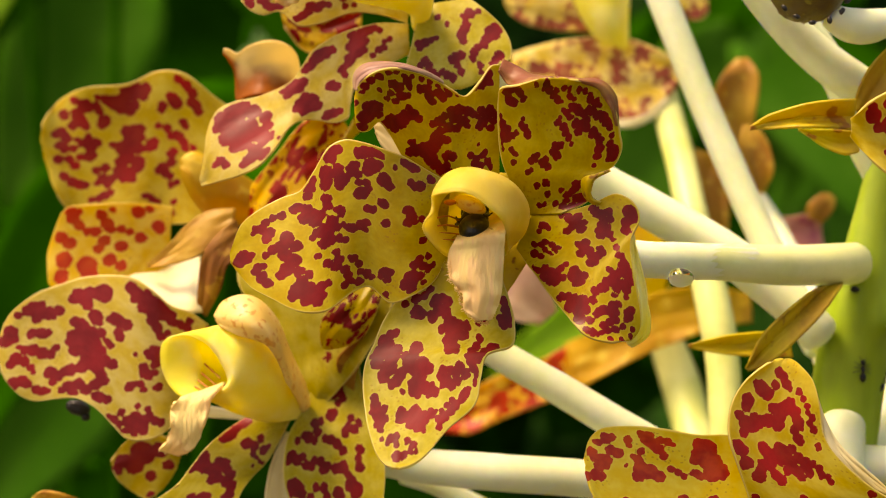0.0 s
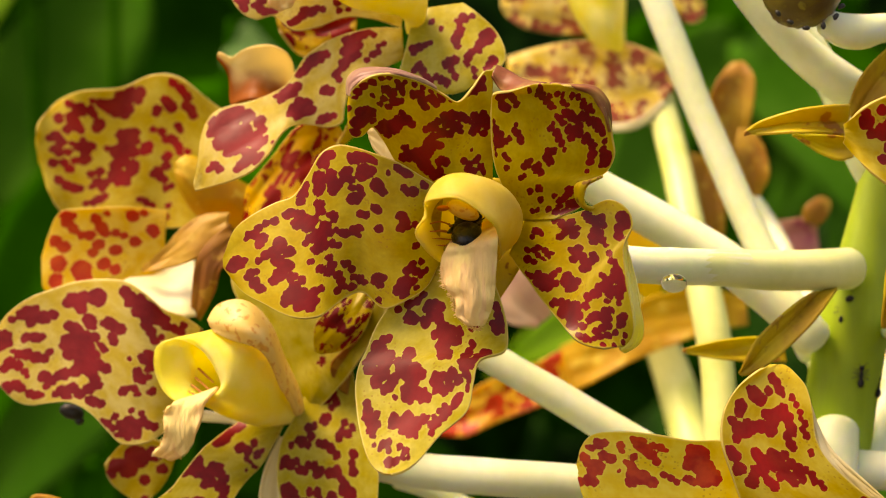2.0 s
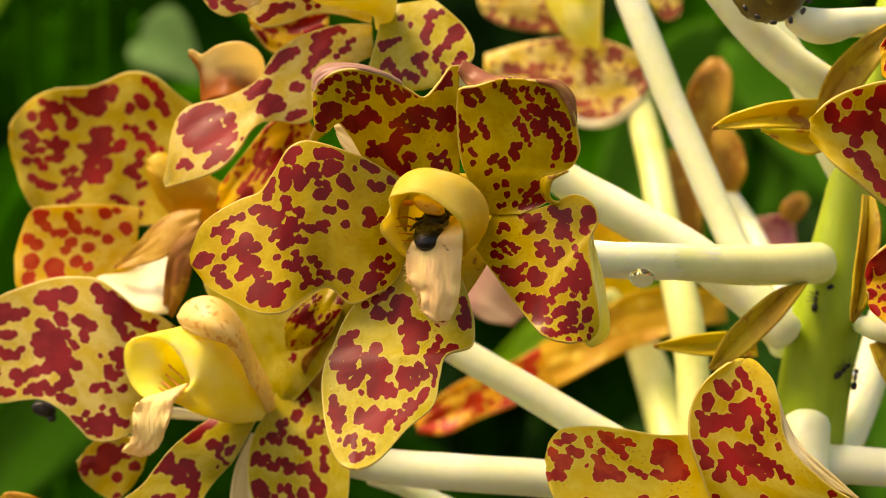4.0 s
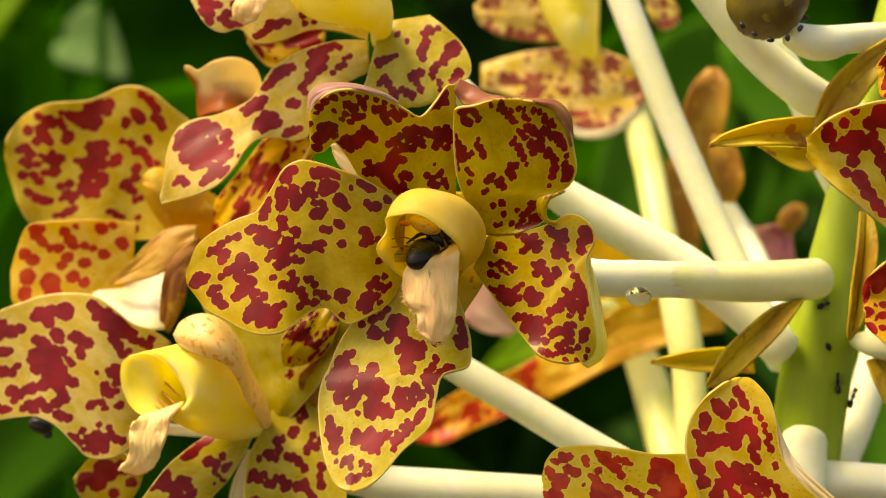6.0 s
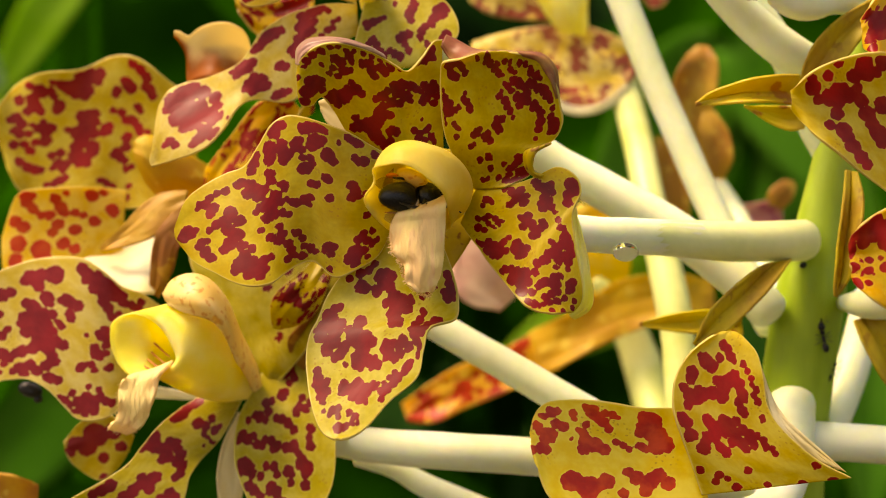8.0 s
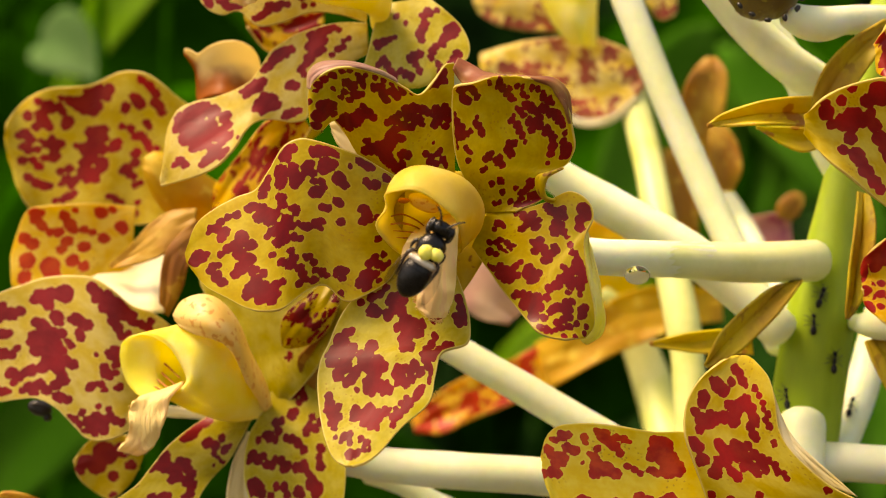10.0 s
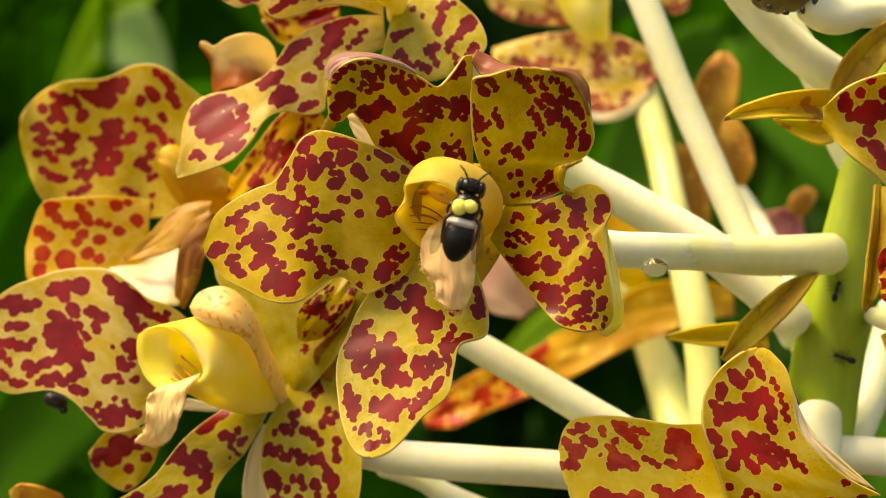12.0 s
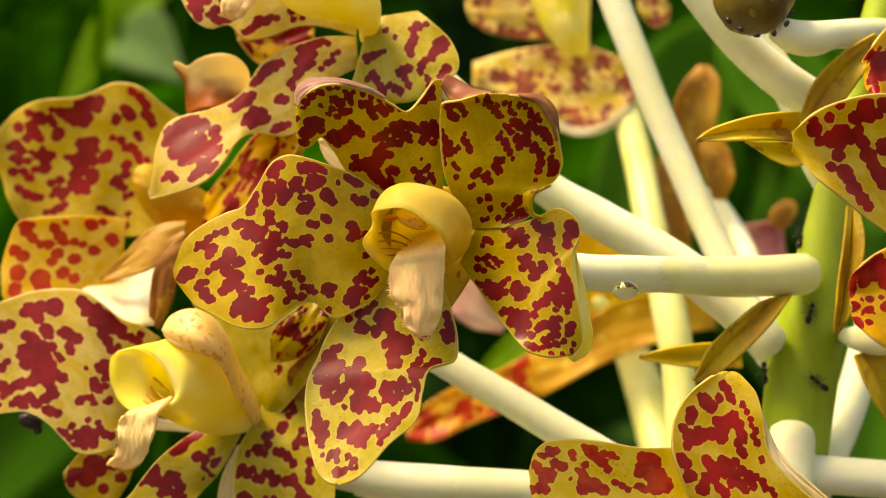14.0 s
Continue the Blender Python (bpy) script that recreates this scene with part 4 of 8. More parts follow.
    petal("petal", f, BLOTCHED_LIME, [(5.4, 6.0, -1.2, 6.5, 0.0, 0.7, 0.0), (4.0, 5.0, -7.5, 10.7, 0.0, 0.0, 0.0), (2.5, 3.5, -13.0, 14.1, -0.5, 0.0, 0.0), (1.4, 1.5, -18.3, 16.3, -0.5, -0.2, 0.0), (-0.1, -1.5, -23.6, 17.0, -0.5, 0.1, 0.0), (-4.0, -4.0, -26.6, 14.8, 0.0, 1.0, 0.0), (-5.1, -7.0, -31.6, 14.2, 0.0, 0.8, 0.0), (-5.5, -11.0, -37.6, 13.0, 0.0, 0.6, 0.0), (-8.1, -15.0, -42.6, 9.2, 0.0, 0.3, 0.0), (-9.5, -19.0, -47.2, 6.0, 0.0, 0.0, 0.0), (-10.2, -21.0, -49.4, 3.4, 0.0, 0.0, 0.0), (-10.7, -22.0, -50.2, 0.8, 0.0, 0.0, 0.0)], 0.4, 2, 2.9, nu=190, nv=120, fine=True,
          blotches=[(-9.4, -13.7, 0.98), (-6.6, -12.3, 1.26), (-4.5, -11.6, 1.12), (-3.1, -10.0, 0.98), (-6.5, -15.7, 1.67), (-5.1, -16.4, 1.11), (-1.7, -13.0, 1.68), (-0.3, -12.3, 1.26), (1.1, -13.0, 1.40), (-1.0, -15.1, 1.54), (0.7, -15.7, 1.39), (-2.4, -17.1, 1.25), (-3.1, -16.4, 0.98), (1.8, -18.5, 1.81), (3.9, -19.2, 1.67), (5.7, -19.1, 1.25), (2.5, -21.1, 1.80), (4.6, -21.3, 1.24), (1.2, -22.4, 1.38), (1.6, -24.4, 1.38), (3.0, -24.3, 1.23), (-0.3, -19.8, 1.11), (5.7, -21.1, 0.83), (8.6, -18.3, 0.83), (9.9, -17.5, 0.69), (12.0, -15.8, 0.56), (15.1, -13.0, 1.26), (15.7, -15.1, 1.40), (16.0, -17.1, 1.39), (15.0, -18.7, 1.25)] + [(14.1, -17.1, 0.97), (16.4, -18.8, 0.83), (9.0, -22.0, 0.96), (8.1, -23.8, 1.10), (7.0, -25.1, 1.10), (6.7, -27.0, 1.23), (7.4, -28.8, 1.09), (8.8, -26.6, 1.23), (10.1, -25.6, 1.23), (11.8, -24.5, 1.37), (12.9, -24.3, 0.96), (11.2, -26.0, 0.82), (8.1, -30.1, 0.81), (7.8, -32.1, 0.81), (6.0, -26.3, 0.82), (4.0, -28.9, 1.36), (5.4, -30.1, 1.22), (3.1, -30.3, 1.08), (2.0, -29.4, 1.09), (0.0, -29.4, 1.09), (0.6, -31.4, 1.49), (2.0, -32.5, 1.22), (-0.3, -32.9, 0.81), (3.6, -31.7, 0.95), (-0.7, -30.7, 0.81), (4.0, -27.9, 0.82), (-13.9, -23.7, 1.93), (-15.3, -25.7, 1.93), (-12.4, -26.2, 2.05), (-15.8, -27.6, 1.64)] + [(-13.1, -28.9, 2.05), (-14.3, -30.7, 1.63), (-11.1, -24.9, 1.37), (-12.7, -21.1, 1.25), (-11.7, -20.8, 1.11), (-14.7, -22.4, 1.38), (-17.9, -26.2, 0.82), (-10.9, -31.6, 1.49), (-12.2, -32.4, 1.22), (-10.0, -30.1, 1.36), (-6.4, -24.4, 1.65), (-7.0, -25.7, 1.37), (-8.3, -27.6, 1.51), (-9.1, -26.3, 1.10), (-6.9, -28.8, 1.77), (-4.9, -27.6, 1.37), (-3.5, -28.9, 1.36), (-5.5, -30.7, 1.76), (-6.8, -32.7, 1.76), (-6.0, -34.5, 1.21), (-4.1, -33.4, 1.49), (-2.0, -34.1, 1.21), (-3.4, -34.5, 0.94), (-2.7, -33.0, 0.95), (-7.4, -34.5, 0.81), (-9.7, -34.2, 0.68), (-16.3, -35.7, 1.07), (-16.0, -37.5, 1.34), (-15.2, -39.4, 1.47), (-15.0, -41.0, 1.32)] + [(-14.0, -38.2, 1.07), (-13.6, -40.0, 0.93), (-16.6, -38.9, 0.80), (-14.6, -42.3, 0.79), (-9.9, -38.8, 1.20), (-10.1, -40.0, 1.20), (-8.5, -39.8, 1.19), (-6.6, -38.9, 1.61), (-7.1, -40.4, 1.59), (-5.8, -41.7, 1.32), (-4.5, -40.0, 1.46), (-2.8, -39.0, 1.07), (-1.9, -38.8, 0.67), (-4.7, -42.3, 0.79), (-7.7, -41.3, 1.06), (5.4, -34.4, 1.07), (4.5, -35.7, 1.07), (3.1, -37.0, 1.07), (1.8, -38.3, 1.20), (0.5, -39.5, 1.07), (-0.5, -40.5, 0.93), (-0.9, -41.7, 0.79), (2.3, -36.0, 0.80), (1.0, -37.3, 0.80), (-0.2, -38.6, 0.80), (-1.4, -39.9, 0.66), (6.1, -33.6, 0.67), (-12.3, -44.2, 1.06), (-11.0, -43.8, 0.92), (-12.8, -45.1, 0.65)] + [(-10.8, -45.6, 0.78), (-8.3, -44.7, 0.79), (-6.9, -45.6, 0.91), (-7.5, -46.9, 0.78), (-8.8, -47.5, 0.78), (-10.7, -48.0, 1.17), (-9.5, -47.9, 0.78), (-14.2, -44.4, 0.53), (-6.2, -46.7, 0.65)])
    cone = lip_tube("hood", f, HOOD, [(-2.4, -15.0, 12.4), (0.6, -18.0, 13.1), (4.0, -20.0, 13.4), (7.7, -20.0, 11.9), (11.3, -20.0, 9.0), (13.9, -18.0, 6.4), (15.1, -9.0, 2.7), (15.1, 2.0, -1.9), (7.4, 4.0, -3.0), (1.6, 0.0, -2.3), (-2.6, -10.0, 1.5), (-4.8, -13.0, 5.6), (-2.2, -14.0, 8.9)],
                    [(8.0, -5.5, 8.5, 10.6, 13.6, 45.0, -18.0), (9.3, -0.5, 9.2, 11.8, 12.0, 34.0, -18.0), (10.9, 6.0, 9.0, 10.1, 8.8, 12.0, -14.0), (12.4, 12.0, 8.2, 4.9, 4.6, 0.0, -12.0), (12.7, 14.0, 7.9, 0.4, 0.4, 0.0, -12.0)], "yellow waxy hood of the lip, open towards the bee", thick=0.4)
    for line in ([(-1.3, -9.0, 7.4, 0.2), (1.4, -6.0, 7.9, 0.2), (4.7, -2.0, 6.5, 0.2), (7.2, 3.0, 4.6, 0.1)], [(-1.3, -10.0, 5.5, 0.2), (1.6, -7.0, 5.7, 0.3), (4.5, -4.0, 4.9, 0.2), (6.4, 0.0, 3.5, 0.1)], [(-0.8, -10.0, 3.9, 0.1), (1.6, -8.0, 3.8, 0.2), (4.3, -6.0, 3.5, 0.2)], [(0.0, -10.0, 2.3, 0.1), (2.2, -9.0, 2.2, 0.2), (3.8, -8.0, 2.5, 0.1)]):
        tube("stripe", cone, STRIPE, line, n=16, ring=6)
    rim(cone, f, HOOD, 22, 64)
    petal("rolled_edge", f, ROLL_PALE, [(-21.0, -5.5, 38.3, 0.6, -1.5, -0.4, 0.0), (-20.4, -5.5, 41.6, 1.0, -2.5, -1.3, -1.0), (-16.8, -6.0, 43.8, 1.3, -3.0, -1.4, -1.0), (-10.2, -6.5, 43.9, 0.6, -1.5, -0.9, -1.0), (-3.8, -5.5, 42.2, 0.6, -0.5, -0.7, -1.0), (-0.2, -3.5, 40.6, 0.4, -0.5, -0.5, 0.0)], 0.15, 1, 1.2, "pale pink underside of a rolled petal edge", nv=14)
    petal("rolled_edge", f, ROLL, [(14.3, 3.0, 45.5, 0.6, 1.0, 1.5, 0.0), (17.3, 1.5, 42.7, 1.1, 1.5, 2.5, -1.0), (20.8, -3.0, 41.4, 0.9, 3.0, 1.5, -1.0), (25.9, -7.5, 40.8, 0.8, 2.5, 0.5, 0.0)], 0.15, 1, 0.7, "tan underside of a turned petal edge", nv=14)
    petal("rolled_edge", f, ROLL, [(27.2, -8.5, 40.7, 0.0, 0.5, 0.3, 0.0), (32.7, -11.0, 39.9, -0.3, 1.0, 0.6, -1.0), (37.0, -11.5, 39.1, 0.8, 1.5, 1.0, -2.0), (39.6, -11.0, 36.5, 1.4, 2.0, 0.6, -2.0), (40.7, -10.5, 33.2, 0.9, 1.5, 0.4, -1.0), (41.5, -9.0, 29.8, 0.3, 1.0, 0.6, 0.0)], 0.2, 1, 0.2, "brownish pink underside of a rolled petal edge", nv=14)
    petal("rolled_edge", f, PETAL_FLESH, [(39.0, -7.5, 18.4, 1.0, -0.5, 0.5, 0.0), (35.4, -6.5, 17.0, 1.2, -1.5, -0.1, -1.0), (34.8, -5.0, 14.6, 0.9, -2.0, -0.3, -1.0), (35.6, -3.5, 12.3, 0.8, -1.5, -0.4, -1.0), (37.7, -3.0, 11.1, 0.7, -1.0, 0.3, 0.0)], 0.15, 1, 1.7, "golden brown fold of a petal", nv=14)
    petal("rolled_edge", f, HOOD_PALE, [(45.5, -5.0, 3.4, 0.5, 1.0, 0.0, 0.0), (46.1, -4.5, -1.1, 1.1, 1.5, -0.7, 1.0), (47.5, -5.0, -8.3, 1.5, 2.0, -1.1, 1.0), (48.7, -4.5, -15.8, 1.5, 2.5, -1.2, 1.0), (48.0, -5.0, -20.7, 1.3, 2.0, -0.6, 1.0), (44.6, -7.5, -23.0, 0.8, 1.5, -0.5, 0.0)], 0.2, 1, 2.2, "pale yellow turned-back petal edge", nv=14)
    petal("rolled_edge", f, CREAM, [(-17.4, 14.0, 30.6, 0.4, 0.0, -1.2, 0.0), (-15.4, 13.5, 29.6, -0.4, 0.0, -3.0, 0.0), (-12.6, 13.0, 27.6, -0.8, 0.0, -3.4, 0.0), (-9.2, 12.0, 24.4, -0.9, 0.0, -2.6, 0.0), (-6.0, 12.0, 20.3, -0.6, 0.0, -0.8, 0.0)], 0.2, 1, 0.6, "cream edge of a petal behind", nv=14)
    petal("petal_base", f, PETAL_FLESH, [(11.7, 17.0, 19.9, 13.1, 0.0, -1.1, 0.0), (11.3, 16.5, 10.1, 14.1, -0.5, -0.8, 0.0), (10.9, 15.5, 1.4, 12.3, -1.5, -0.7, 0.0), (12.3, 13.5, -5.9, 7.9, -1.5, 0.6, 0.0), (13.6, 12.5, -12.2, 2.0, -0.5, 0.0, 0.0)], 0.3, 1, 0.9, "freckled yellow base of the petals", nv=20)
    ball("column", f, CAP, (6.5, -6.0, 10.6), (4.2, 5.5, 1.9), (0, 25, 10), "pale yellow column inside the hood")
    ball("pollen_cap", f, STRIPE, (1.7, -9.0, 11.1), (1.5, 0.9, 0.7), label="red-tipped cap of the column")
    lap = petal("tongue", f, TONGUE, [(9.8, 12.5, 7.1, 4.2, -0.5, 1.4, 1.0), (8.9, -11.0, 3.6, 5.8, -1.0, 1.6, 0.0), (7.9, -13.5, -0.3, 6.4, -1.5, 0.9, -2.0), (7.9, -14.5, -6.0, 6.0, -0.5, 0.7, -2.5), (9.1, -14.8, -10.3, 4.4, -0.2, 0.1, -2.0), (8.8, -14.0, -14.2, 3.6, 0.0, 0.0, -1.0), (9.4, -13.0, -16.6, 1.7, 0.0, 0.0, 0.0)], 0.5, 5, 0.5, "frilled cream and pink tongue of the lip", thick=1.0, nu=60, nv=40)
    frill("frill", lap, TONGUE, [(1.8, -11.0, -2.3), (1.7, -13.0, -6.7), (4.3, -13.0, -10.7), (5.0, -12.0, -14.0), (8.2, -10.0, -17.1), (10.7, -10.0, -17.1), (12.6, -12.0, -13.5)], 220, 1.1, 5)
    return f


def lower_flower():
    f = thing("orchid_flower", (-38.6, 48.0, -44.2), "yellow tiger orchid flower with maroon blotches, turned sideways", "flower", FLOWERS)
    tube("pedicel", f, PEDICEL, [(-38.5, 57.0, -43.1, 1.6), (-35.6, 57.0, -46.9, 2.5), (-26.5, 56.0, -57.2, 4.0), (-13.5, 55.0, -60.8, 4.8), (2.6, 52.0, -62.2, 5.1), (18.5, 50.0, -63.2, 5.3), (40.7, 50.0, -64.8, 5.3), (74.2, 50.0, -68.3, 5.4), (107.1, 60.0, -78.2, 5.9)], n=40, label="long pale pedicel")
    petal("petal", f, BLOTCHED_PALE, [(-67.7, 55.0, -31.7, -0.5, -1.0, -10.0, 0.0), (-72.6, 50.0, -32.6, -0.8, -2.0, -14.7, 0.0), (-77.6, 47.0, -33.6, -0.6, -3.0, -17.9, 0.0), (-82.5, 46.0, -32.2, -0.9, -3.0, -20.8, 0.0), (-87.7, 46.5, -30.1, -0.4, -3.5, -22.1, 0.0), (-92.7, 47.5, -28.3, 1.5, -4.5, -20.9, 0.0), (-99.1, 48.5, -26.0, 2.6, -4.5, -18.0, 0.0), (-105.3, 49.5, -25.8, 3.1, -3.5, -15.8, 0.0), (-111.7, 50.0, -27.3, 3.7, -3.0, -14.6, 0.0), (-117.4, 50.5, -29.7, 3.6, -2.5, -13.0, 0.0), (-121.3, 51.0, -31.1, 2.9, -2.0, -10.4, 0.0), (-124.2, 51.5, -31.8, 1.8, -1.5, -6.3, 0.0), (-125.7, 52.0, -31.3, 0.9, -1.0, -2.3, 0.0)], 0.5, 2.5, 0.2, nu=190, nv=120, fine=True,
          blotches=[(-101.1, -14.2, 2.23), (-102.9, -13.4, 2.24), (-104.5, -14.2, 1.44), (-99.7, -12.6, 1.92), (-100.3, -15.8, 1.59), (-95.6, -12.6, 2.71), (-97.2, -12.6, 1.92), (-115.9, -16.7, 1.92), (-117.6, -17.5, 1.60), (-113.3, -18.2, 1.92), (-110.9, -18.2, 2.08), (-108.4, -17.4, 1.60), (-113.5, -15.9, 1.28), (-120.1, -18.8, 1.28), (-114.9, -19.8, 1.44), (-122.3, -23.8, 2.24), (-123.9, -26.2, 1.92), (-121.4, -25.4, 1.60), (-113.1, -23.8, 1.75), (-115.7, -23.8, 1.44), (-116.5, -24.6, 0.96), (-111.4, -23.7, 1.28), (-97.8, -19.0, 2.07), (-96.9, -20.5, 1.43), (-101.7, -21.3, 1.91), (-103.5, -20.6, 1.59), (-100.6, -23.6, 2.54), (-103.9, -24.5, 1.91), (-104.7, -26.1, 1.43), (-98.2, -23.6, 1.90)] + [(-95.8, -23.6, 1.59), (-100.5, -26.8, 2.70), (-97.3, -26.8, 1.90), (-103.0, -28.4, 1.91), (-98.8, -29.9, 2.53), (-95.5, -28.3, 1.42), (-94.0, -25.9, 1.11), (-93.1, -27.0, 1.26), (-90.2, -20.5, 1.90), (-88.6, -21.2, 1.74), (-92.0, -19.7, 1.91), (-90.9, -23.6, 1.43), (-90.3, -24.8, 1.27), (-93.7, -19.7, 0.95), (-117.8, -28.5, 1.43), (-115.4, -28.5, 1.91), (-112.8, -29.3, 1.91), (-110.4, -29.7, 1.43), (-108.8, -27.7, 1.11), (-119.6, -27.8, 0.80), (-120.3, -31.0, 1.91), (-117.8, -31.7, 1.59), (-116.0, -33.3, 1.11), (-121.9, -32.6, 1.44), (-110.0, -34.7, 1.90), (-107.6, -35.5, 1.58), (-109.2, -37.1, 1.27), (-104.3, -33.9, 1.90), (-105.9, -34.3, 1.42), (-101.0, -33.0, 1.90)] + [(-97.6, -32.2, 2.05), (-94.6, -31.4, 1.90), (-92.2, -32.2, 1.58), (-96.0, -33.7, 1.58), (-95.2, -35.3, 1.58), (-96.7, -37.7, 1.73), (-94.2, -36.8, 1.26), (-120.8, -38.0, 1.91), (-118.4, -37.2, 1.75), (-116.6, -38.0, 1.27), (-114.0, -39.5, 1.43), (-112.3, -39.8, 1.43), (-110.6, -39.7, 0.95), (-115.0, -34.8, 0.79), (-104.8, -38.5, 1.58), (-101.6, -37.7, 1.74), (-99.1, -39.2, 1.57), (-103.0, -40.0, 1.42), (-106.4, -39.3, 1.11), (-94.8, -41.4, 1.57), (-93.3, -41.9, 1.26), (-96.4, -40.7, 1.26), (-87.4, -11.0, 1.91), (-85.6, -12.6, 1.91), (-83.2, -14.1, 2.54), (-80.1, -15.7, 2.54), (-80.7, -18.1, 2.22), (-78.6, -18.1, 2.23), (-77.0, -18.9, 1.91), (-83.9, -16.5, 1.59)] + [(-86.4, -14.1, 1.27), (-81.3, -20.4, 1.58), (-80.0, -22.0, 1.42), (-76.2, -20.5, 1.43), (-82.4, -11.7, 1.27), (-78.6, -14.2, 1.27), (-74.0, -21.4, 1.28), (-72.5, -22.2, 1.28), (-71.8, -20.6, 1.12), (-67.7, -20.0, 0.81), (-67.4, -21.7, 0.65), (-79.1, -24.4, 1.27), (-77.5, -23.6, 0.95), (-80.5, -28.3, 1.58), (-81.0, -29.8, 1.73), (-80.2, -32.2, 1.26), (-82.3, -29.0, 1.10), (-78.8, -30.6, 0.95), (-83.3, -32.9, 1.26), (-82.9, -34.5, 1.58), (-81.8, -35.3, 1.26), (-80.3, -34.5, 0.95), (-84.0, -37.6, 1.10), (-83.1, -39.1, 0.94), (-87.0, -38.3, 1.41), (-85.5, -37.6, 0.94), (-79.4, -38.5, 1.26), (-80.2, -38.7, 0.94), (-85.8, -29.5, 0.79), (-84.6, -43.8, 0.94)] + [(-81.9, -44.6, 0.94), (-89.2, -45.3, 1.10), (-92.9, -46.8, 1.25), (-91.3, -47.5, 1.41), (-89.7, -48.6, 1.09), (-87.5, -47.6, 1.56), (-85.3, -46.9, 1.88), (-82.9, -47.7, 1.72), (-84.3, -49.1, 1.88), (-86.6, -49.5, 1.56), (-81.5, -46.6, 1.41), (-79.9, -47.7, 1.26), (-78.3, -48.2, 1.10), (-82.7, -50.2, 1.41), (-85.3, -51.1, 1.09), (-88.9, -50.6, 0.94)])
    petal("petal", f, BLOTCHED_LIME, [(-49.1, 50.0, -47.5, 6.4, 0.0, -0.1, 0.0), (-53.3, 47.0, -52.4, 7.7, 1.0, -1.3, 0.0), (-57.0, 44.5, -56.8, 8.2, 1.5, -2.2, 0.0), (-61.2, 42.0, -61.7, 8.0, 2.0, -2.0, 0.0), (-64.5, 39.5, -66.3, 8.6, 1.5, -1.6, 0.0), (-68.3, 37.5, -70.6, 11.6, 1.5, -1.6, 0.0), (-73.3, 36.0, -75.7, 14.7, 1.0, -2.3, 0.0), (-81.1, 34.5, -80.2, 12.8, 0.5, -3.2, 0.0)], 0.4, 2, 1.4, nu=130, nv=80, fine=True,
          blotches=[(-58.0, -49.9, 1.89), (-56.1, -49.0, 1.59), (-59.5, -51.8, 1.89), (-61.0, -52.9, 1.26), (-54.6, -48.6, 1.11), (-54.8, -54.3, 1.58), (-52.5, -55.1, 1.42), (-51.0, -53.1, 1.11), (-50.1, -56.2, 1.26), (-52.8, -57.0, 0.94), (-48.7, -55.2, 0.79), (-66.7, -57.5, 2.18), (-67.4, -58.9, 2.17), (-65.6, -59.8, 1.86), (-64.0, -60.6, 1.40), (-69.2, -60.4, 1.24), (-61.9, -59.2, 1.72), (-60.4, -59.5, 1.56), (-59.6, -61.1, 1.40), (-62.6, -61.5, 1.25), (-63.6, -63.2, 1.40), (-61.9, -63.0, 1.40), (-59.6, -63.9, 1.71), (-58.3, -65.3, 1.40), (-58.8, -67.5, 1.40), (-60.0, -68.2, 1.09), (-58.6, -62.4, 1.25), (-73.1, -64.4, 0.77), (-65.9, -68.5, 1.85), (-64.8, -68.1, 1.39)] + [(-68.0, -69.3, 1.85), (-69.5, -70.1, 1.39), (-66.4, -70.9, 1.54), (-68.9, -67.9, 1.23), (-71.0, -71.6, 1.85), (-73.1, -72.9, 1.84), (-76.9, -69.8, 1.84), (-79.1, -71.0, 1.69), (-81.3, -72.0, 1.38), (-61.2, -72.6, 1.70), (-59.7, -73.4, 1.39), (-63.5, -73.6, 1.39), (-50.0, -59.8, 0.63), (-51.2, -58.9, 0.63), (-53.0, -60.4, 0.47), (-51.8, -58.1, 0.63)])
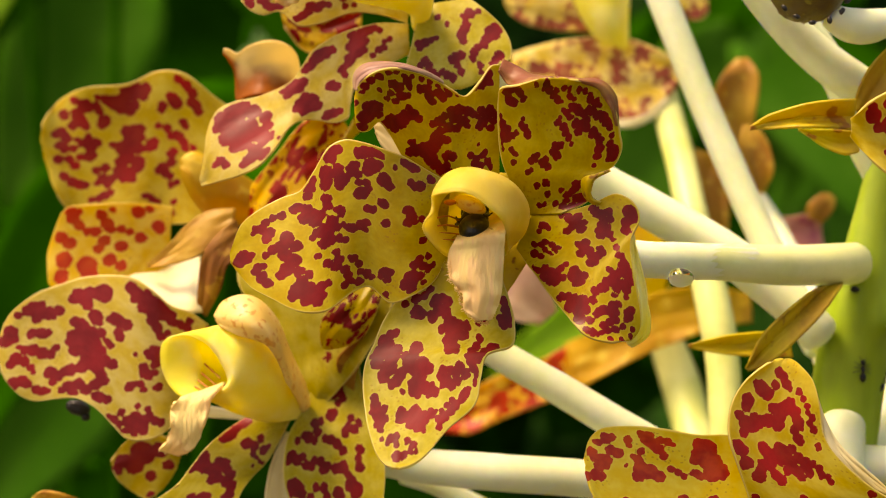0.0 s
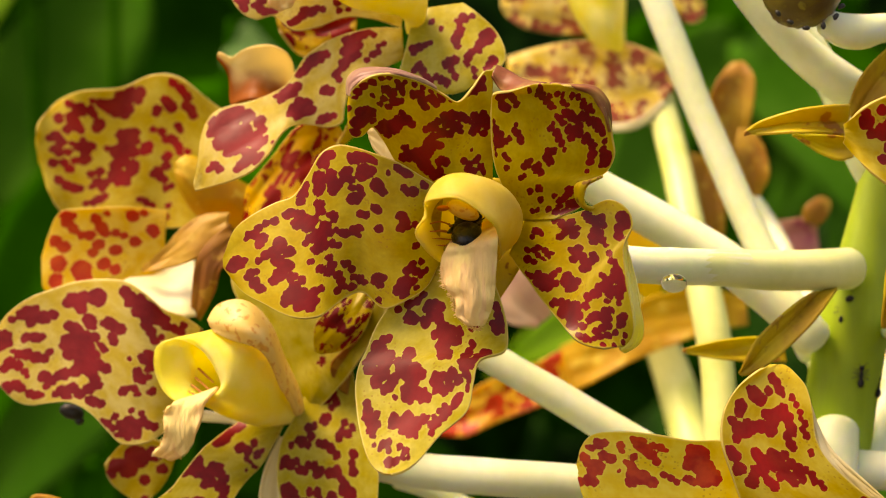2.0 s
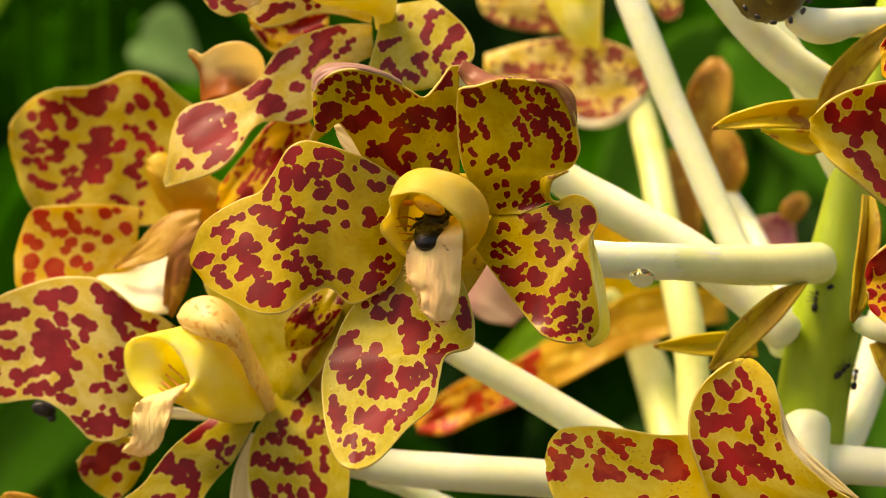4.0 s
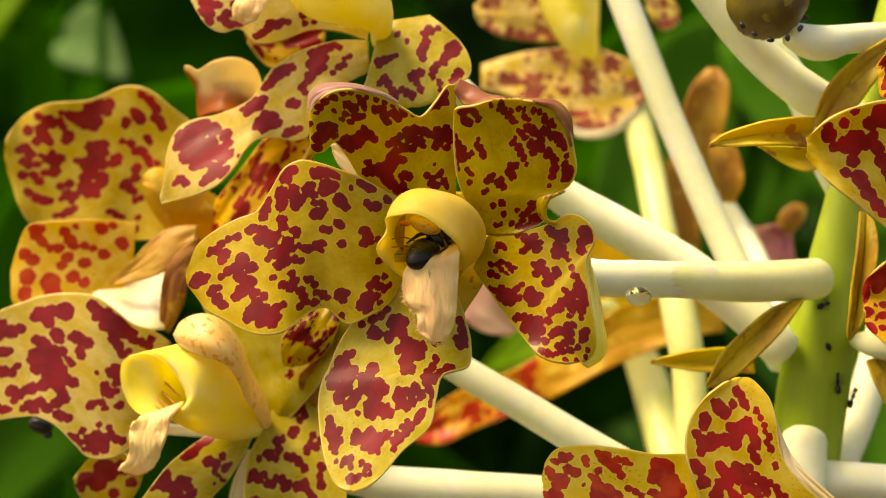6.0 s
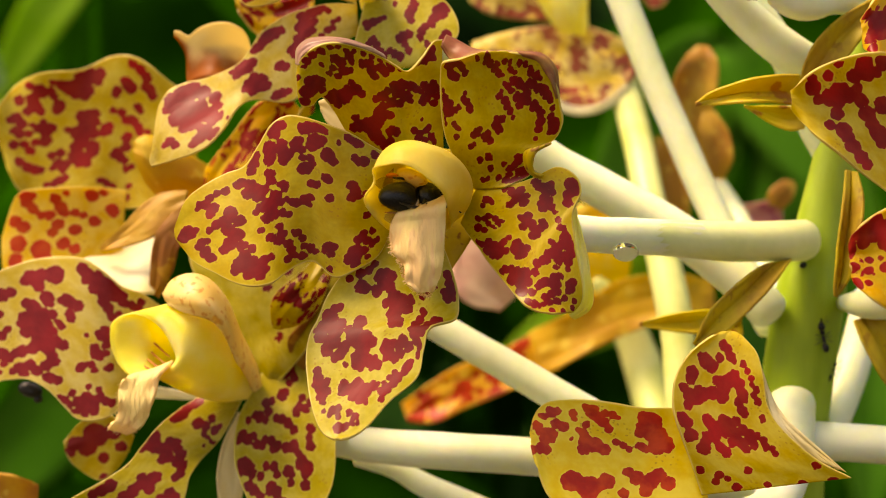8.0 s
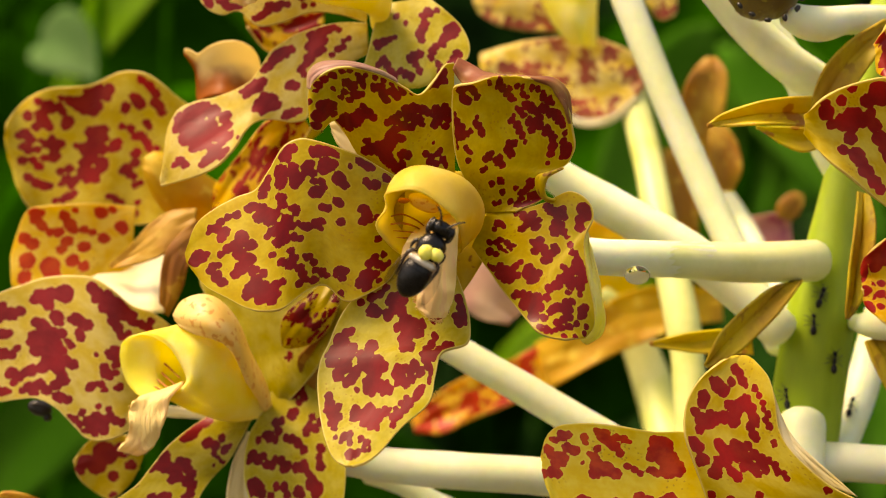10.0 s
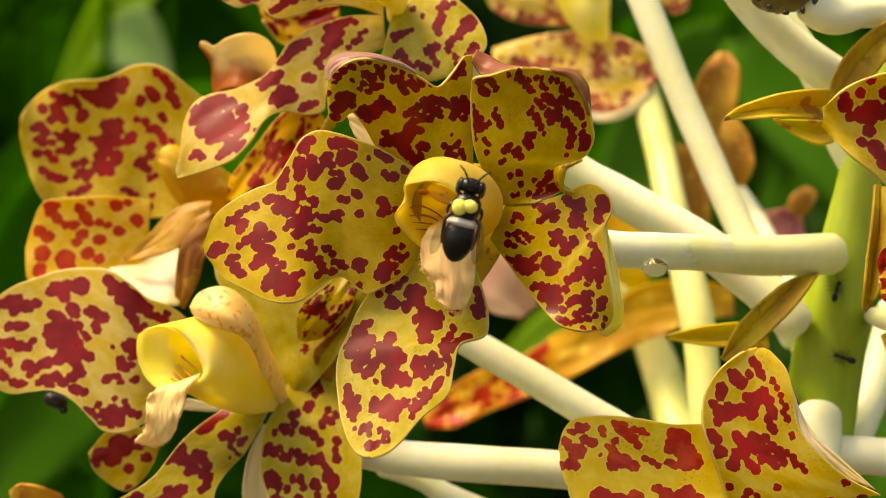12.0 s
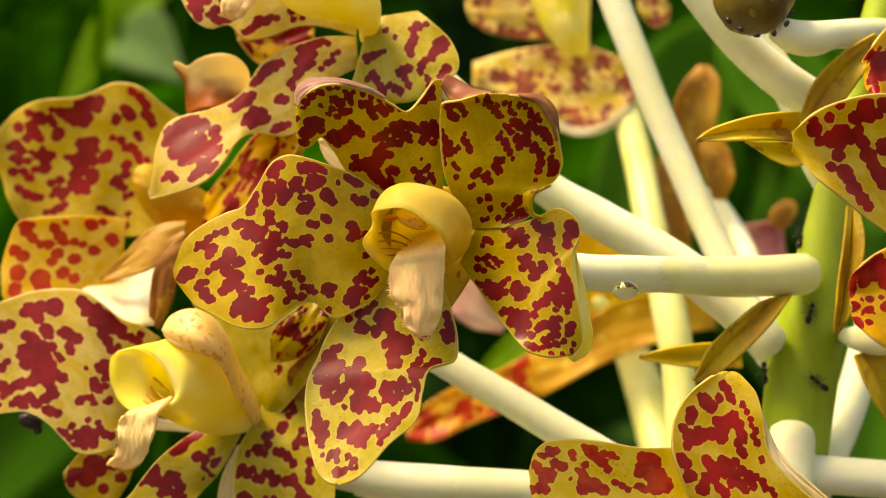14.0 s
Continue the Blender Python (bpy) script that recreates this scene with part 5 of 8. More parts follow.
    petal("petal", f, BLOTCHED_LIME, [(-30.1, 56.0, -30.5, 5.3, 0.0, 0.8, 0.0), (-30.0, 53.5, -38.4, 7.0, 0.5, 0.7, 0.0), (-29.8, 50.0, -45.3, 9.6, 1.0, -0.2, 0.0), (-30.0, 46.0, -51.2, 12.7, 1.0, -0.2, 0.0), (-30.0, 43.0, -56.8, 13.8, 1.0, -0.6, 0.0), (-29.7, 39.0, -63.2, 13.8, 1.0, -0.6, 0.0), (-29.0, 35.0, -69.3, 12.4, 1.0, -0.9, 0.0), (-28.8, 31.5, -74.6, 9.8, 0.5, -0.9, 0.0)], 0.4, 2, 2.4, nu=140, nv=90, fine=True,
          blotches=[(-32.1, -33.2, 1.29), (-30.7, -35.2, 1.29), (-29.5, -36.3, 0.80), (-33.5, -39.9, 1.44), (-31.1, -40.8, 1.76), (-29.5, -40.0, 1.28), (-35.1, -40.4, 0.96), (-28.5, -42.2, 1.28), (-29.9, -43.7, 0.96), (-27.6, -37.6, 1.12), (-31.5, -46.8, 1.59), (-30.7, -46.1, 1.27), (-35.8, -48.8, 1.26), (-34.4, -48.5, 1.11), (-35.0, -51.1, 1.26), (-37.3, -52.4, 1.57), (-38.6, -51.9, 1.10), (-35.7, -53.4, 0.94), (-40.3, -53.3, 0.94), (-32.6, -52.7, 1.10), (-31.1, -53.1, 1.26), (-29.3, -54.2, 1.41), (-27.7, -56.0, 1.25), (-27.2, -51.3, 1.26), (-26.4, -50.1, 1.26), (-24.8, -50.5, 1.26), (-25.9, -47.7, 1.11), (-23.6, -49.0, 1.11), (-41.6, -57.0, 1.40), (-42.3, -58.2, 1.25)] + [(-40.0, -58.2, 1.40), (-38.5, -57.3, 0.94), (-37.5, -59.6, 1.24), (-35.9, -59.9, 1.09), (-35.4, -58.3, 0.94), (-33.8, -58.6, 1.25), (-32.1, -60.0, 1.40), (-29.6, -60.6, 1.39), (-27.5, -60.1, 1.56), (-32.8, -60.6, 1.24), (-23.0, -55.7, 1.41), (-23.3, -58.0, 1.10), (-22.9, -60.2, 1.40), (-40.9, -64.8, 2.15), (-39.3, -65.5, 1.84), (-38.3, -66.8, 1.22), (-36.0, -67.5, 1.07), (-41.3, -66.0, 1.38), (-34.5, -65.0, 1.08), (-32.6, -65.0, 1.23), (-31.5, -67.2, 1.07), (-28.6, -66.4, 1.54), (-27.7, -67.2, 1.07), (-27.6, -69.2, 1.07), (-23.8, -70.0, 1.38), (-25.0, -64.5, 1.86), (-23.4, -66.0, 1.85), (-23.9, -67.1, 1.38), (-25.8, -62.2, 1.08), (-38.9, -69.7, 1.37)] + [(-37.3, -71.0, 1.37), (-35.6, -72.7, 1.21), (-32.9, -70.5, 1.68), (-31.3, -71.5, 1.52), (-29.5, -73.9, 1.21)])
    petal("petal", f, BLOTCHED_LIME, [(-38.2, 52.0, -44.2, 4.0, 0.0, -0.4, 0.0), (-38.3, 52.0, -35.8, 9.0, -2.0, -3.8, 1.0), (-38.1, 53.5, -25.5, 15.2, -3.5, -6.2, 2.0), (-36.8, 54.0, -14.2, 21.9, -6.0, -4.6, 2.0), (-36.5, 56.0, -4.6, 21.6, -6.0, -3.2, 2.0), (-36.5, 58.0, 2.6, 13.4, -4.0, -2.5, 0.0)], 1.0, 2, 3.4,
          blotches=[(-33.0, -22.5, 1.4), (-31.0, -26.5, 1.5), (-32.5, -30.5, 1.2), (-28.5, -20.0, 1.2), (-36.0, -16.0, 1.5), (-40.0, -12.0, 1.6), (-45.0, -9.0, 1.8), (-50.0, -6.0, 1.6), (-42.0, -5.0, 1.4), (-30.0, -12.0, 1.3), (-24.0, -14.0, 1.4)])
    petal("petal", f, PETAL_MOTTLED, [(-33.2, 48.0, -27.7, 0.9, 0.0, -0.3, 0.0), (-29.8, 43.5, -24.0, 4.3, -0.5, -2.5, -1.0), (-26.5, 41.5, -20.1, 5.7, -0.5, -2.5, -1.5), (-23.6, 42.0, -16.1, 5.1, 0.0, -1.5, -1.0), (-21.2, 44.0, -12.8, 3.8, 0.0, -1.3, 0.0), (-19.6, 46.0, -10.3, 3.3, 0.0, -1.2, 0.0)], 0.2, 1, 0.8, "rolled edge of a spotted petal", nu=50, nv=40)
    petal("petal", f, PETAL_UMBER, [(-19.2, 48.5, -14.0, 1.7, 1.5, -1.4, 0.0), (-18.2, 48.0, -17.3, 1.8, 2.0, -0.3, 0.0), (-20.4, 48.0, -22.8, 2.2, 2.0, 0.5, 0.0), (-24.3, 48.5, -28.1, 2.6, 1.5, -0.3, 0.0), (-27.2, 50.0, -33.2, 2.7, 1.0, -1.7, 0.0), (-27.2, 51.5, -38.7, 1.8, 0.5, -1.4, 0.0)], 0.2, 1, 0.4, "orange-brown underside of a rolled petal", nv=14)
    petal("petal", f, BLOTCHED_RED, [(-75.9, 58.0, -61.3, -0.8, 0.0, -2.3, 0.0), (-79.6, 58.0, -61.7, -0.8, 0.0, -7.1, 0.0), (-84.4, 59.0, -62.5, -0.4, 0.0, -9.4, 0.0), (-89.9, 60.0, -62.2, 0.0, 0.0, -7.8, 0.0), (-93.5, 60.0, -62.7, 0.3, 0.0, -4.7, 0.0), (-95.7, 60.0, -62.5, 0.2, 0.0, -1.2, 0.0)], 0.4, 2, 4.4, nu=80, nv=70, fine=True,
          blotches=[(-86.5, -58.8, 3.59), (-89.1, -62.2, 2.94), (-92.4, -61.3, 2.29), (-81.4, -57.9, 2.28), (-78.9, -62.0, 1.62), (-94.0, -63.8, 1.63), (-84.0, -71.0, 1.30), (-84.0, -65.3, 1.63)])
    cone = lip_tube("lip", f, HOOD_PALE, [(-76.5, 36.0, -28.7), (-75.6, 36.0, -25.3), (-71.1, 34.0, -23.1), (-65.6, 31.0, -23.9), (-61.1, 28.0, -26.7), (-58.0, 26.0, -31.0), (-56.7, 26.0, -34.9), (-58.6, 26.0, -37.2), (-63.5, 28.0, -39.2), (-69.0, 31.0, -39.8), (-73.3, 34.0, -37.6), (-75.9, 36.0, -33.3)],
                    [(-60.6, 30.0, -30.6, 9.4, 10.0, -4.0, -44.0), (-55.6, 34.0, -32.5, 10.1, 11.6, -2.0, -42.0), (-49.9, 41.0, -35.9, 8.7, 11.2, 0.0, -40.0), (-44.3, 48.0, -40.9, 5.4, 7.0, 0.0, -40.0), (-39.9, 53.0, -45.5, 1.9, 2.2, 0.0, -40.0)], "smooth yellow lip tube, open on one side", thick=0.5)
    for line in ([(-71.0, 40.0, -28.9, 0.2), (-66.1, 39.0, -30.8, 0.3), (-60.0, 33.0, -34.7, 0.2)], [(-71.6, 40.0, -31.1, 0.2), (-66.8, 38.0, -33.2, 0.3), (-61.0, 32.0, -36.5, 0.2)], [(-71.4, 39.0, -33.5, 0.2), (-67.0, 36.0, -35.3, 0.3), (-62.3, 31.0, -37.6, 0.2)], [(-70.3, 37.0, -35.8, 0.2), (-66.9, 34.0, -37.2, 0.2), (-63.8, 31.0, -38.3, 0.2)]):
        tube("stripe", cone, STRIPE, line, n=16, ring=6)
    rim(cone, f, HOOD_PALE, 16, 64)
    petal("column_cap", f, CAP, [(-59.9, 28.5, -19.1, 0.7, -0.5, -1.2, 0.0), (-56.2, 24.5, -18.2, 2.1, -2.5, -4.0, -3.0), (-50.9, 22.0, -18.1, 2.2, -3.0, -5.5, -5.0), (-47.1, 22.5, -20.2, 1.4, -2.5, -5.6, -6.0), (-43.9, 26.0, -25.3, 0.6, -2.0, -5.1, -5.0), (-41.6, 32.5, -32.5, -0.1, -1.5, -3.7, -3.0), (-39.3, 41.5, -39.9, -0.7, -1.5, -2.4, -2.0), (-38.7, 50.0, -45.8, -1.1, 0.0, -0.6, -1.0)], 0.3, 2, 0.4, "peach cap of the column with red dashes", thick=1.2)
    petal("petal", f, PALE_LIT_BACK, [(-69.1, 55.0, -46.1, -0.1, 1.0, -1.6, 0.0), (-62.8, 55.0, -46.9, -0.2, 1.0, -1.5, 0.0), (-56.0, 55.0, -47.9, -0.2, 1.0, -0.7, 0.0)], 0.2, 1, 0.3, "pale sunlit edge of a petal", nv=12)
    petal("petal", f, CREAM, [(-42.0, 50.0, -51.6, 2.4, 0.0, 0.0, 0.0), (-44.9, 50.0, -61.1, 3.5, 0.0, 0.0, 1.0), (-46.2, 50.0, -71.5, 3.8, 0.0, 0.0, 1.0), (-46.7, 51.0, -80.4, 2.2, 0.0, 0.0, 0.0)], 0.3, 1, 2.7, "cream back of a narrow petal")
    lap = petal("tongue", f, TONGUE, [(-61.1, 30.0, -36.9, 3.3, -2.0, 1.3, 1.0), (-64.8, 24.0, -39.1, 4.6, -1.0, 0.4, 1.0), (-66.4, 22.5, -43.0, 5.0, -0.5, -0.4, 0.0), (-67.2, 22.5, -47.3, 3.9, -0.5, -1.1, 0.0), (-69.2, 24.5, -51.5, 3.4, -0.5, -1.0, 0.0), (-72.6, 27.0, -53.8, 2.4, 0.0, -0.8, 0.0)], 0.9, 3, 0.5, "frilled pinkish tongue of the lip", thick=1.0, nu=50, nv=30)
    frill("frill", lap, TONGUE, [(-70.0, 25.0, -39.5), (-71.5, 23.0, -42.6), (-71.2, 23.0, -46.4), (-72.8, 25.0, -50.5), (-75.0, 27.0, -53.1), (-70.3, 27.0, -54.6), (-65.7, 24.0, -52.5), (-63.2, 22.0, -48.4)], 110, 0.5, 8)
    return f


def upper_left_flower():
    f = thing("orchid_flower", (-63.4, 86.0, 15.8), "yellow orchid flower with soft red blotches behind the others", "flower", FLOWERS)
    tube("pedicel", f, PEDICEL, [(-60.7, 92.0, 16.1, 3.9), (-24.7, 80.0, -6.7, 4.5), (15.8, 62.0, -30.2, 4.6), (34.9, 56.0, -41.1, 4.7), (52.3, 53.0, -51.5, 5.0), (76.1, 52.0, -65.4, 5.3), (107.1, 60.0, -84.7, 5.9)], n=36)
    petal("petal", f, BLOTCHED_RED, [(-61.3, 84.0, 24.0, -1.7, 0.0, -15.2, 0.0), (-72.3, 85.0, 27.0, -3.2, 1.0, -19.1, 0.0), (-81.7, 87.0, 30.5, -3.0, 1.0, -23.0, 1.0), (-90.5, 87.5, 31.4, -2.9, 0.5, -23.5, 2.0), (-100.3, 88.5, 29.7, -2.0, 0.5, -21.2, 1.0), (-111.1, 89.5, 29.6, -0.3, 0.5, -20.2, 1.0),
          (-118.2, 90.0, 29.6, 1.1, 0.0, -16.8, 0.0), (-122.4, 90.0, 30.0, 1.3, 0.0, -10.2, 0.0), (-124.4, 90.0, 30.7, 0.5, 0.0, -3.3, 0.0)], 1.4, 3, 0.2,
          nu=150, nv=110, fine=True, blotches=[(-110.7, 44.3, 2.44), (-113.4, 41.7, 2.09), (-117.7, 41.7, 1.74), (-114.2, 46.1, 1.40), (-112.5, 40.0, 2.09), (-115.1, 38.2, 1.57), (-110.8, 38.2, 1.57), (-107.3, 44.3, 1.57), (-106.4, 42.6, 1.40), (-104.7, 39.9, 1.92), (-105.5, 38.5, 1.57), (-118.6, 36.2, 1.92), (-116.9, 34.4, 1.74), (-120.4, 35.6, 1.40), (-117.8, 31.3, 1.74), (-119.5, 32.1, 1.40), (-114.8, 31.3, 1.40), (-113.4, 33.9, 1.05), (-111.7, 33.0, 1.57), (-109.1, 32.1, 2.09), (-107.3, 33.0, 1.57), (-109.9, 34.7, 1.22), (-119.5, 27.8, 1.57), (-116.0, 27.8, 1.57), (-114.3, 26.0, 1.57), (-112.6, 28.6, 1.22), (-109.9, 28.6, 1.74), (-108.2, 29.2, 1.22), (-117.8, 22.6, 1.57), (-115.2, 20.8, 1.74)] + [(-112.6, 19.9, 1.74), (-110.9, 19.9, 1.22), (-103.8, 46.0, 1.74), (-101.2, 45.1, 2.44), (-98.5, 46.0, 2.09), (-99.4, 43.4, 1.92), (-106.4, 46.9, 1.05), (-97.7, 48.6, 2.09), (-95.0, 50.4, 1.57), (-95.9, 47.7, 1.92), (-93.3, 48.6, 2.09), (-91.6, 49.5, 1.92), (-95.1, 44.3, 1.57), (-92.4, 46.9, 1.40), (-96.8, 42.5, 1.57), (-97.7, 36.4, 1.92), (-95.1, 36.8, 1.92), (-93.4, 37.3, 1.57), (-93.4, 34.7, 1.57), (-96.9, 32.9, 2.27), (-94.3, 31.2, 2.09), (-99.5, 31.2, 2.09), (-102.1, 32.1, 1.22), (-97.8, 28.6, 2.44), (-94.3, 26.8, 2.27), (-99.5, 26.9, 2.09), (-100.4, 24.2, 1.74), (-96.9, 23.4, 2.09), (-94.3, 25.1, 1.92), (-98.7, 21.6, 1.40)] + [(-96.0, 21.6, 1.40), (-89.9, 32.1, 1.92), (-89.0, 33.3, 1.40), (-90.8, 31.2, 1.22), (-86.4, 44.2, 1.57), (-86.9, 43.0, 1.22), (-82.9, 46.0, 2.09), (-82.0, 45.1, 2.09), (-83.7, 46.8, 1.57), (-81.1, 52.4, 1.57), (-78.5, 50.3, 1.74), (-76.8, 47.7, 1.74), (-75.9, 44.2, 1.92), (-75.1, 42.5, 1.57), (-77.7, 45.1, 1.22), (-79.9, 39.0, 1.40), (-79.4, 38.1, 1.40), (-87.8, 38.1, 1.22), (-85.0, 37.3, 1.40), (-83.8, 35.0, 1.40), (-81.2, 34.6, 1.57), (-80.0, 32.9, 1.57), (-79.5, 31.1, 1.40), (-82.0, 35.5, 1.22), (-76.8, 31.1, 1.05), (-83.8, 29.4, 1.57), (-82.9, 30.3, 1.22), (-83.8, 26.8, 1.57), (-86.4, 25.1, 1.74), (-85.6, 23.3, 1.57)] + [(-87.7, 24.2, 1.22), (-84.2, 22.5, 1.22), (-83.9, 19.8, 1.22), (-82.1, 20.7, 1.05), (-107.4, 24.3, 1.40), (-104.7, 25.1, 1.57), (-105.6, 21.7, 1.74), (-103.0, 21.6, 1.57), (-101.3, 22.5, 1.22), (-103.9, 19.9, 1.40), (-107.4, 20.4, 1.05), (-106.5, 15.6, 1.40), (-104.8, 16.4, 1.57), (-109.1, 15.2, 1.05), (-103.0, 17.3, 1.22), (-91.7, 16.4, 1.22), (-90.0, 15.5, 1.22), (-88.2, 14.6, 1.05), (-94.3, 12.9, 1.05), (-93.5, 12.0, 1.22), (-85.6, 12.0, 1.22), (-83.9, 11.1, 1.40), (-83.0, 14.6, 1.05)])
    petal("petal", f, BLOTCHED_ORANGE, [(-82.0, 76.5, 3.8, -0.4, -0.5, -8.9, 0.0), (-87.6, 75.0, 2.6, -0.2, -1.0, -11.0, 0.0), (-93.6, 73.5, 0.3, 0.3, -1.5, -13.6, 1.0), (-101.2, 73.5, -0.7, 0.3, -1.5, -14.3, 2.0), (-107.3, 74.5, -1.3, 0.4, -1.5, -14.6, 2.0), (-113.0, 75.5, -2.0, 0.6, -1.5, -14.0, 1.0), (-116.8, 77.0, -4.6, 0.5, -1.0, -9.8, 0.0), (-119.5, 78.5, -5.9, 0.3, -0.5, -4.3, 0.0)], 0.5, 2, 1.2, nu=110, nv=90, fine=True,
          blotches=[(-111.9, 12.0, 2.04), (-111.0, 9.4, 2.04), (-109.1, 7.2, 1.69), (-114.7, 3.5, 2.04), (-112.0, 1.8, 2.04), (-101.9, 10.2, 1.69), (-100.3, 7.7, 1.86), (-99.5, 6.0, 1.52), (-103.8, 5.2, 1.69), (-101.2, 2.6, 1.86), (-102.9, 0.1, 1.52), (-96.2, 6.0, 1.35), (-96.1, 0.9, 1.86), (-91.3, 11.0, 1.86), (-90.5, 3.4, 1.69), (-85.6, 6.8, 1.87), (-85.1, 5.9, 1.53), (-106.5, 5.2, 1.36), (-113.7, -3.3, 2.72), (-114.4, -8.4, 2.38), (-106.4, -5.0, 3.04), (-105.3, -8.3, 2.70), (-99.4, -3.3, 2.03), (-95.9, -5.0, 1.69), (-109.0, 11.1, 1.19), (-93.7, 5.1, 1.18), (-98.5, 11.9, 1.01), (-88.2, 11.9, 1.19)])
    petal("petal", f, PETAL_RED, [(-58.6, 80.0, 13.5, -0.4, 0.0, -5.6, 0.0), (-51.7, 76.0, 18.4, -1.7, 0.0, -9.8, 1.0), (-41.9, 72.0, 25.0, -0.8, 0.0, -13.0, 2.0), (-32.5, 70.0, 30.3, 0.0, 0.0, -10.0, 1.0), (-27.5, 70.0, 30.3, 0.0, 0.0, -5.0, 0.0)], 0.9, 2, 2.2)
    # the sunlit look of this underside comes from its near-white colour
    petal("petal", f, PALE_LIT_BACK, [(-71.8, 70.0, -9.9, 2.0, -10.0, -8.4, 0.0), (-75.1, 68.0, -10.4, 2.5, -12.0, -7.6, 0.0), (-79.7, 68.0, -10.8, 2.4, -11.0, -6.1, 0.0), (-85.0, 69.0, -9.6, 1.9, -8.0, -3.9, 0.0), (-89.6, 69.5, -9.0, 1.3, -4.5, -1.9, 0.0), (-92.8, 71.0, -8.5, 0.2, 0.0, -0.4, 0.0)], 0.3, 2, 0.3, "pale sunlit underside of a petal")
    petal("petal", f, PETAL_TAN, [(-61.1, 65.0, 9.2, -0.4, -1.0, -2.8, 0.0), (-67.9, 64.0, 6.2, 1.4, -2.0, -4.7, 0.0), (-73.5, 64.0, 2.3, 2.1, -2.0, -4.4, 0.0), (-78.9, 64.5, -1.2, 1.0, -1.5, -3.0, 0.0), (-83.7, 65.0, -3.8, 0.6, -1.0, -1.5, 0.0), (-86.8, 67.0, -4.9, 0.3, 0.0, -0.6, 0.0)], 0.3, 1, 0.6, "golden brown folded petal edge")
    petal("petal", f, PETAL_UMBER, [(-58.8, 60.0, 4.4, 0.8, 0.0, -4.2, 0.0), (-61.8, 59.0, 1.2, 2.2, -1.0, -4.2, 0.0), (-65.2, 59.0, -2.2, 2.9, -1.0, -2.8, 0.0), (-67.1, 59.5, -7.9, 3.0, -0.5, -3.2, 0.0), (-68.6, 60.5, -13.8, 2.4, -0.5, -1.7, 0.0), (-70.0, 62.0, -18.5, 1.4, 0.0, -1.0, 0.0)], 0.3, 1, 1.6, "orange-brown folded petal edge")
    petal("petal", f, CURL, [(-42.1, 60.0, 47.8, -0.6, 0.0, -4.5, 0.0), (-44.2, 57.0, 49.8, -2.0, 0.0, -6.6, 3.0), (-48.9, 55.5, 51.0, -2.9, 0.5, -7.5, 4.0), (-53.2, 56.0, 51.0, -2.5, 1.0, -7.8, 3.0), (-57.4, 57.5, 50.4, -1.9, 1.5, -7.6, 1.0), (-59.5, 58.5, 53.4, -0.6, 1.5, -2.7, 0.0), (-61.8, 57.5, 56.1, -0.3, 0.5, -1.1, 0.0), (-63.0, 57.5, 56.7, -0.1, 0.5, -0.7, 0.0)], 0.3, 1, 0.4, "curled orange petal tip")
    petal("lip", f, PETAL_AMBER, [(-78.6, 74.0, 23.8, 0.5, 0.0, -3.0, 0.0), (-74.6, 73.5, 21.3, 0.3, 0.5, -7.9, -3.0), (-68.6, 75.5, 17.6, -0.4, 0.5, -8.9, -5.0), (-61.7, 81.0, 14.8, -1.0, 1.0, -7.4, -4.0), (-55.5, 87.0, 13.7, -0.8, 1.0, -4.8, 0.0)], 0.5, 1, 0.9, "dull gold lip")
    return f


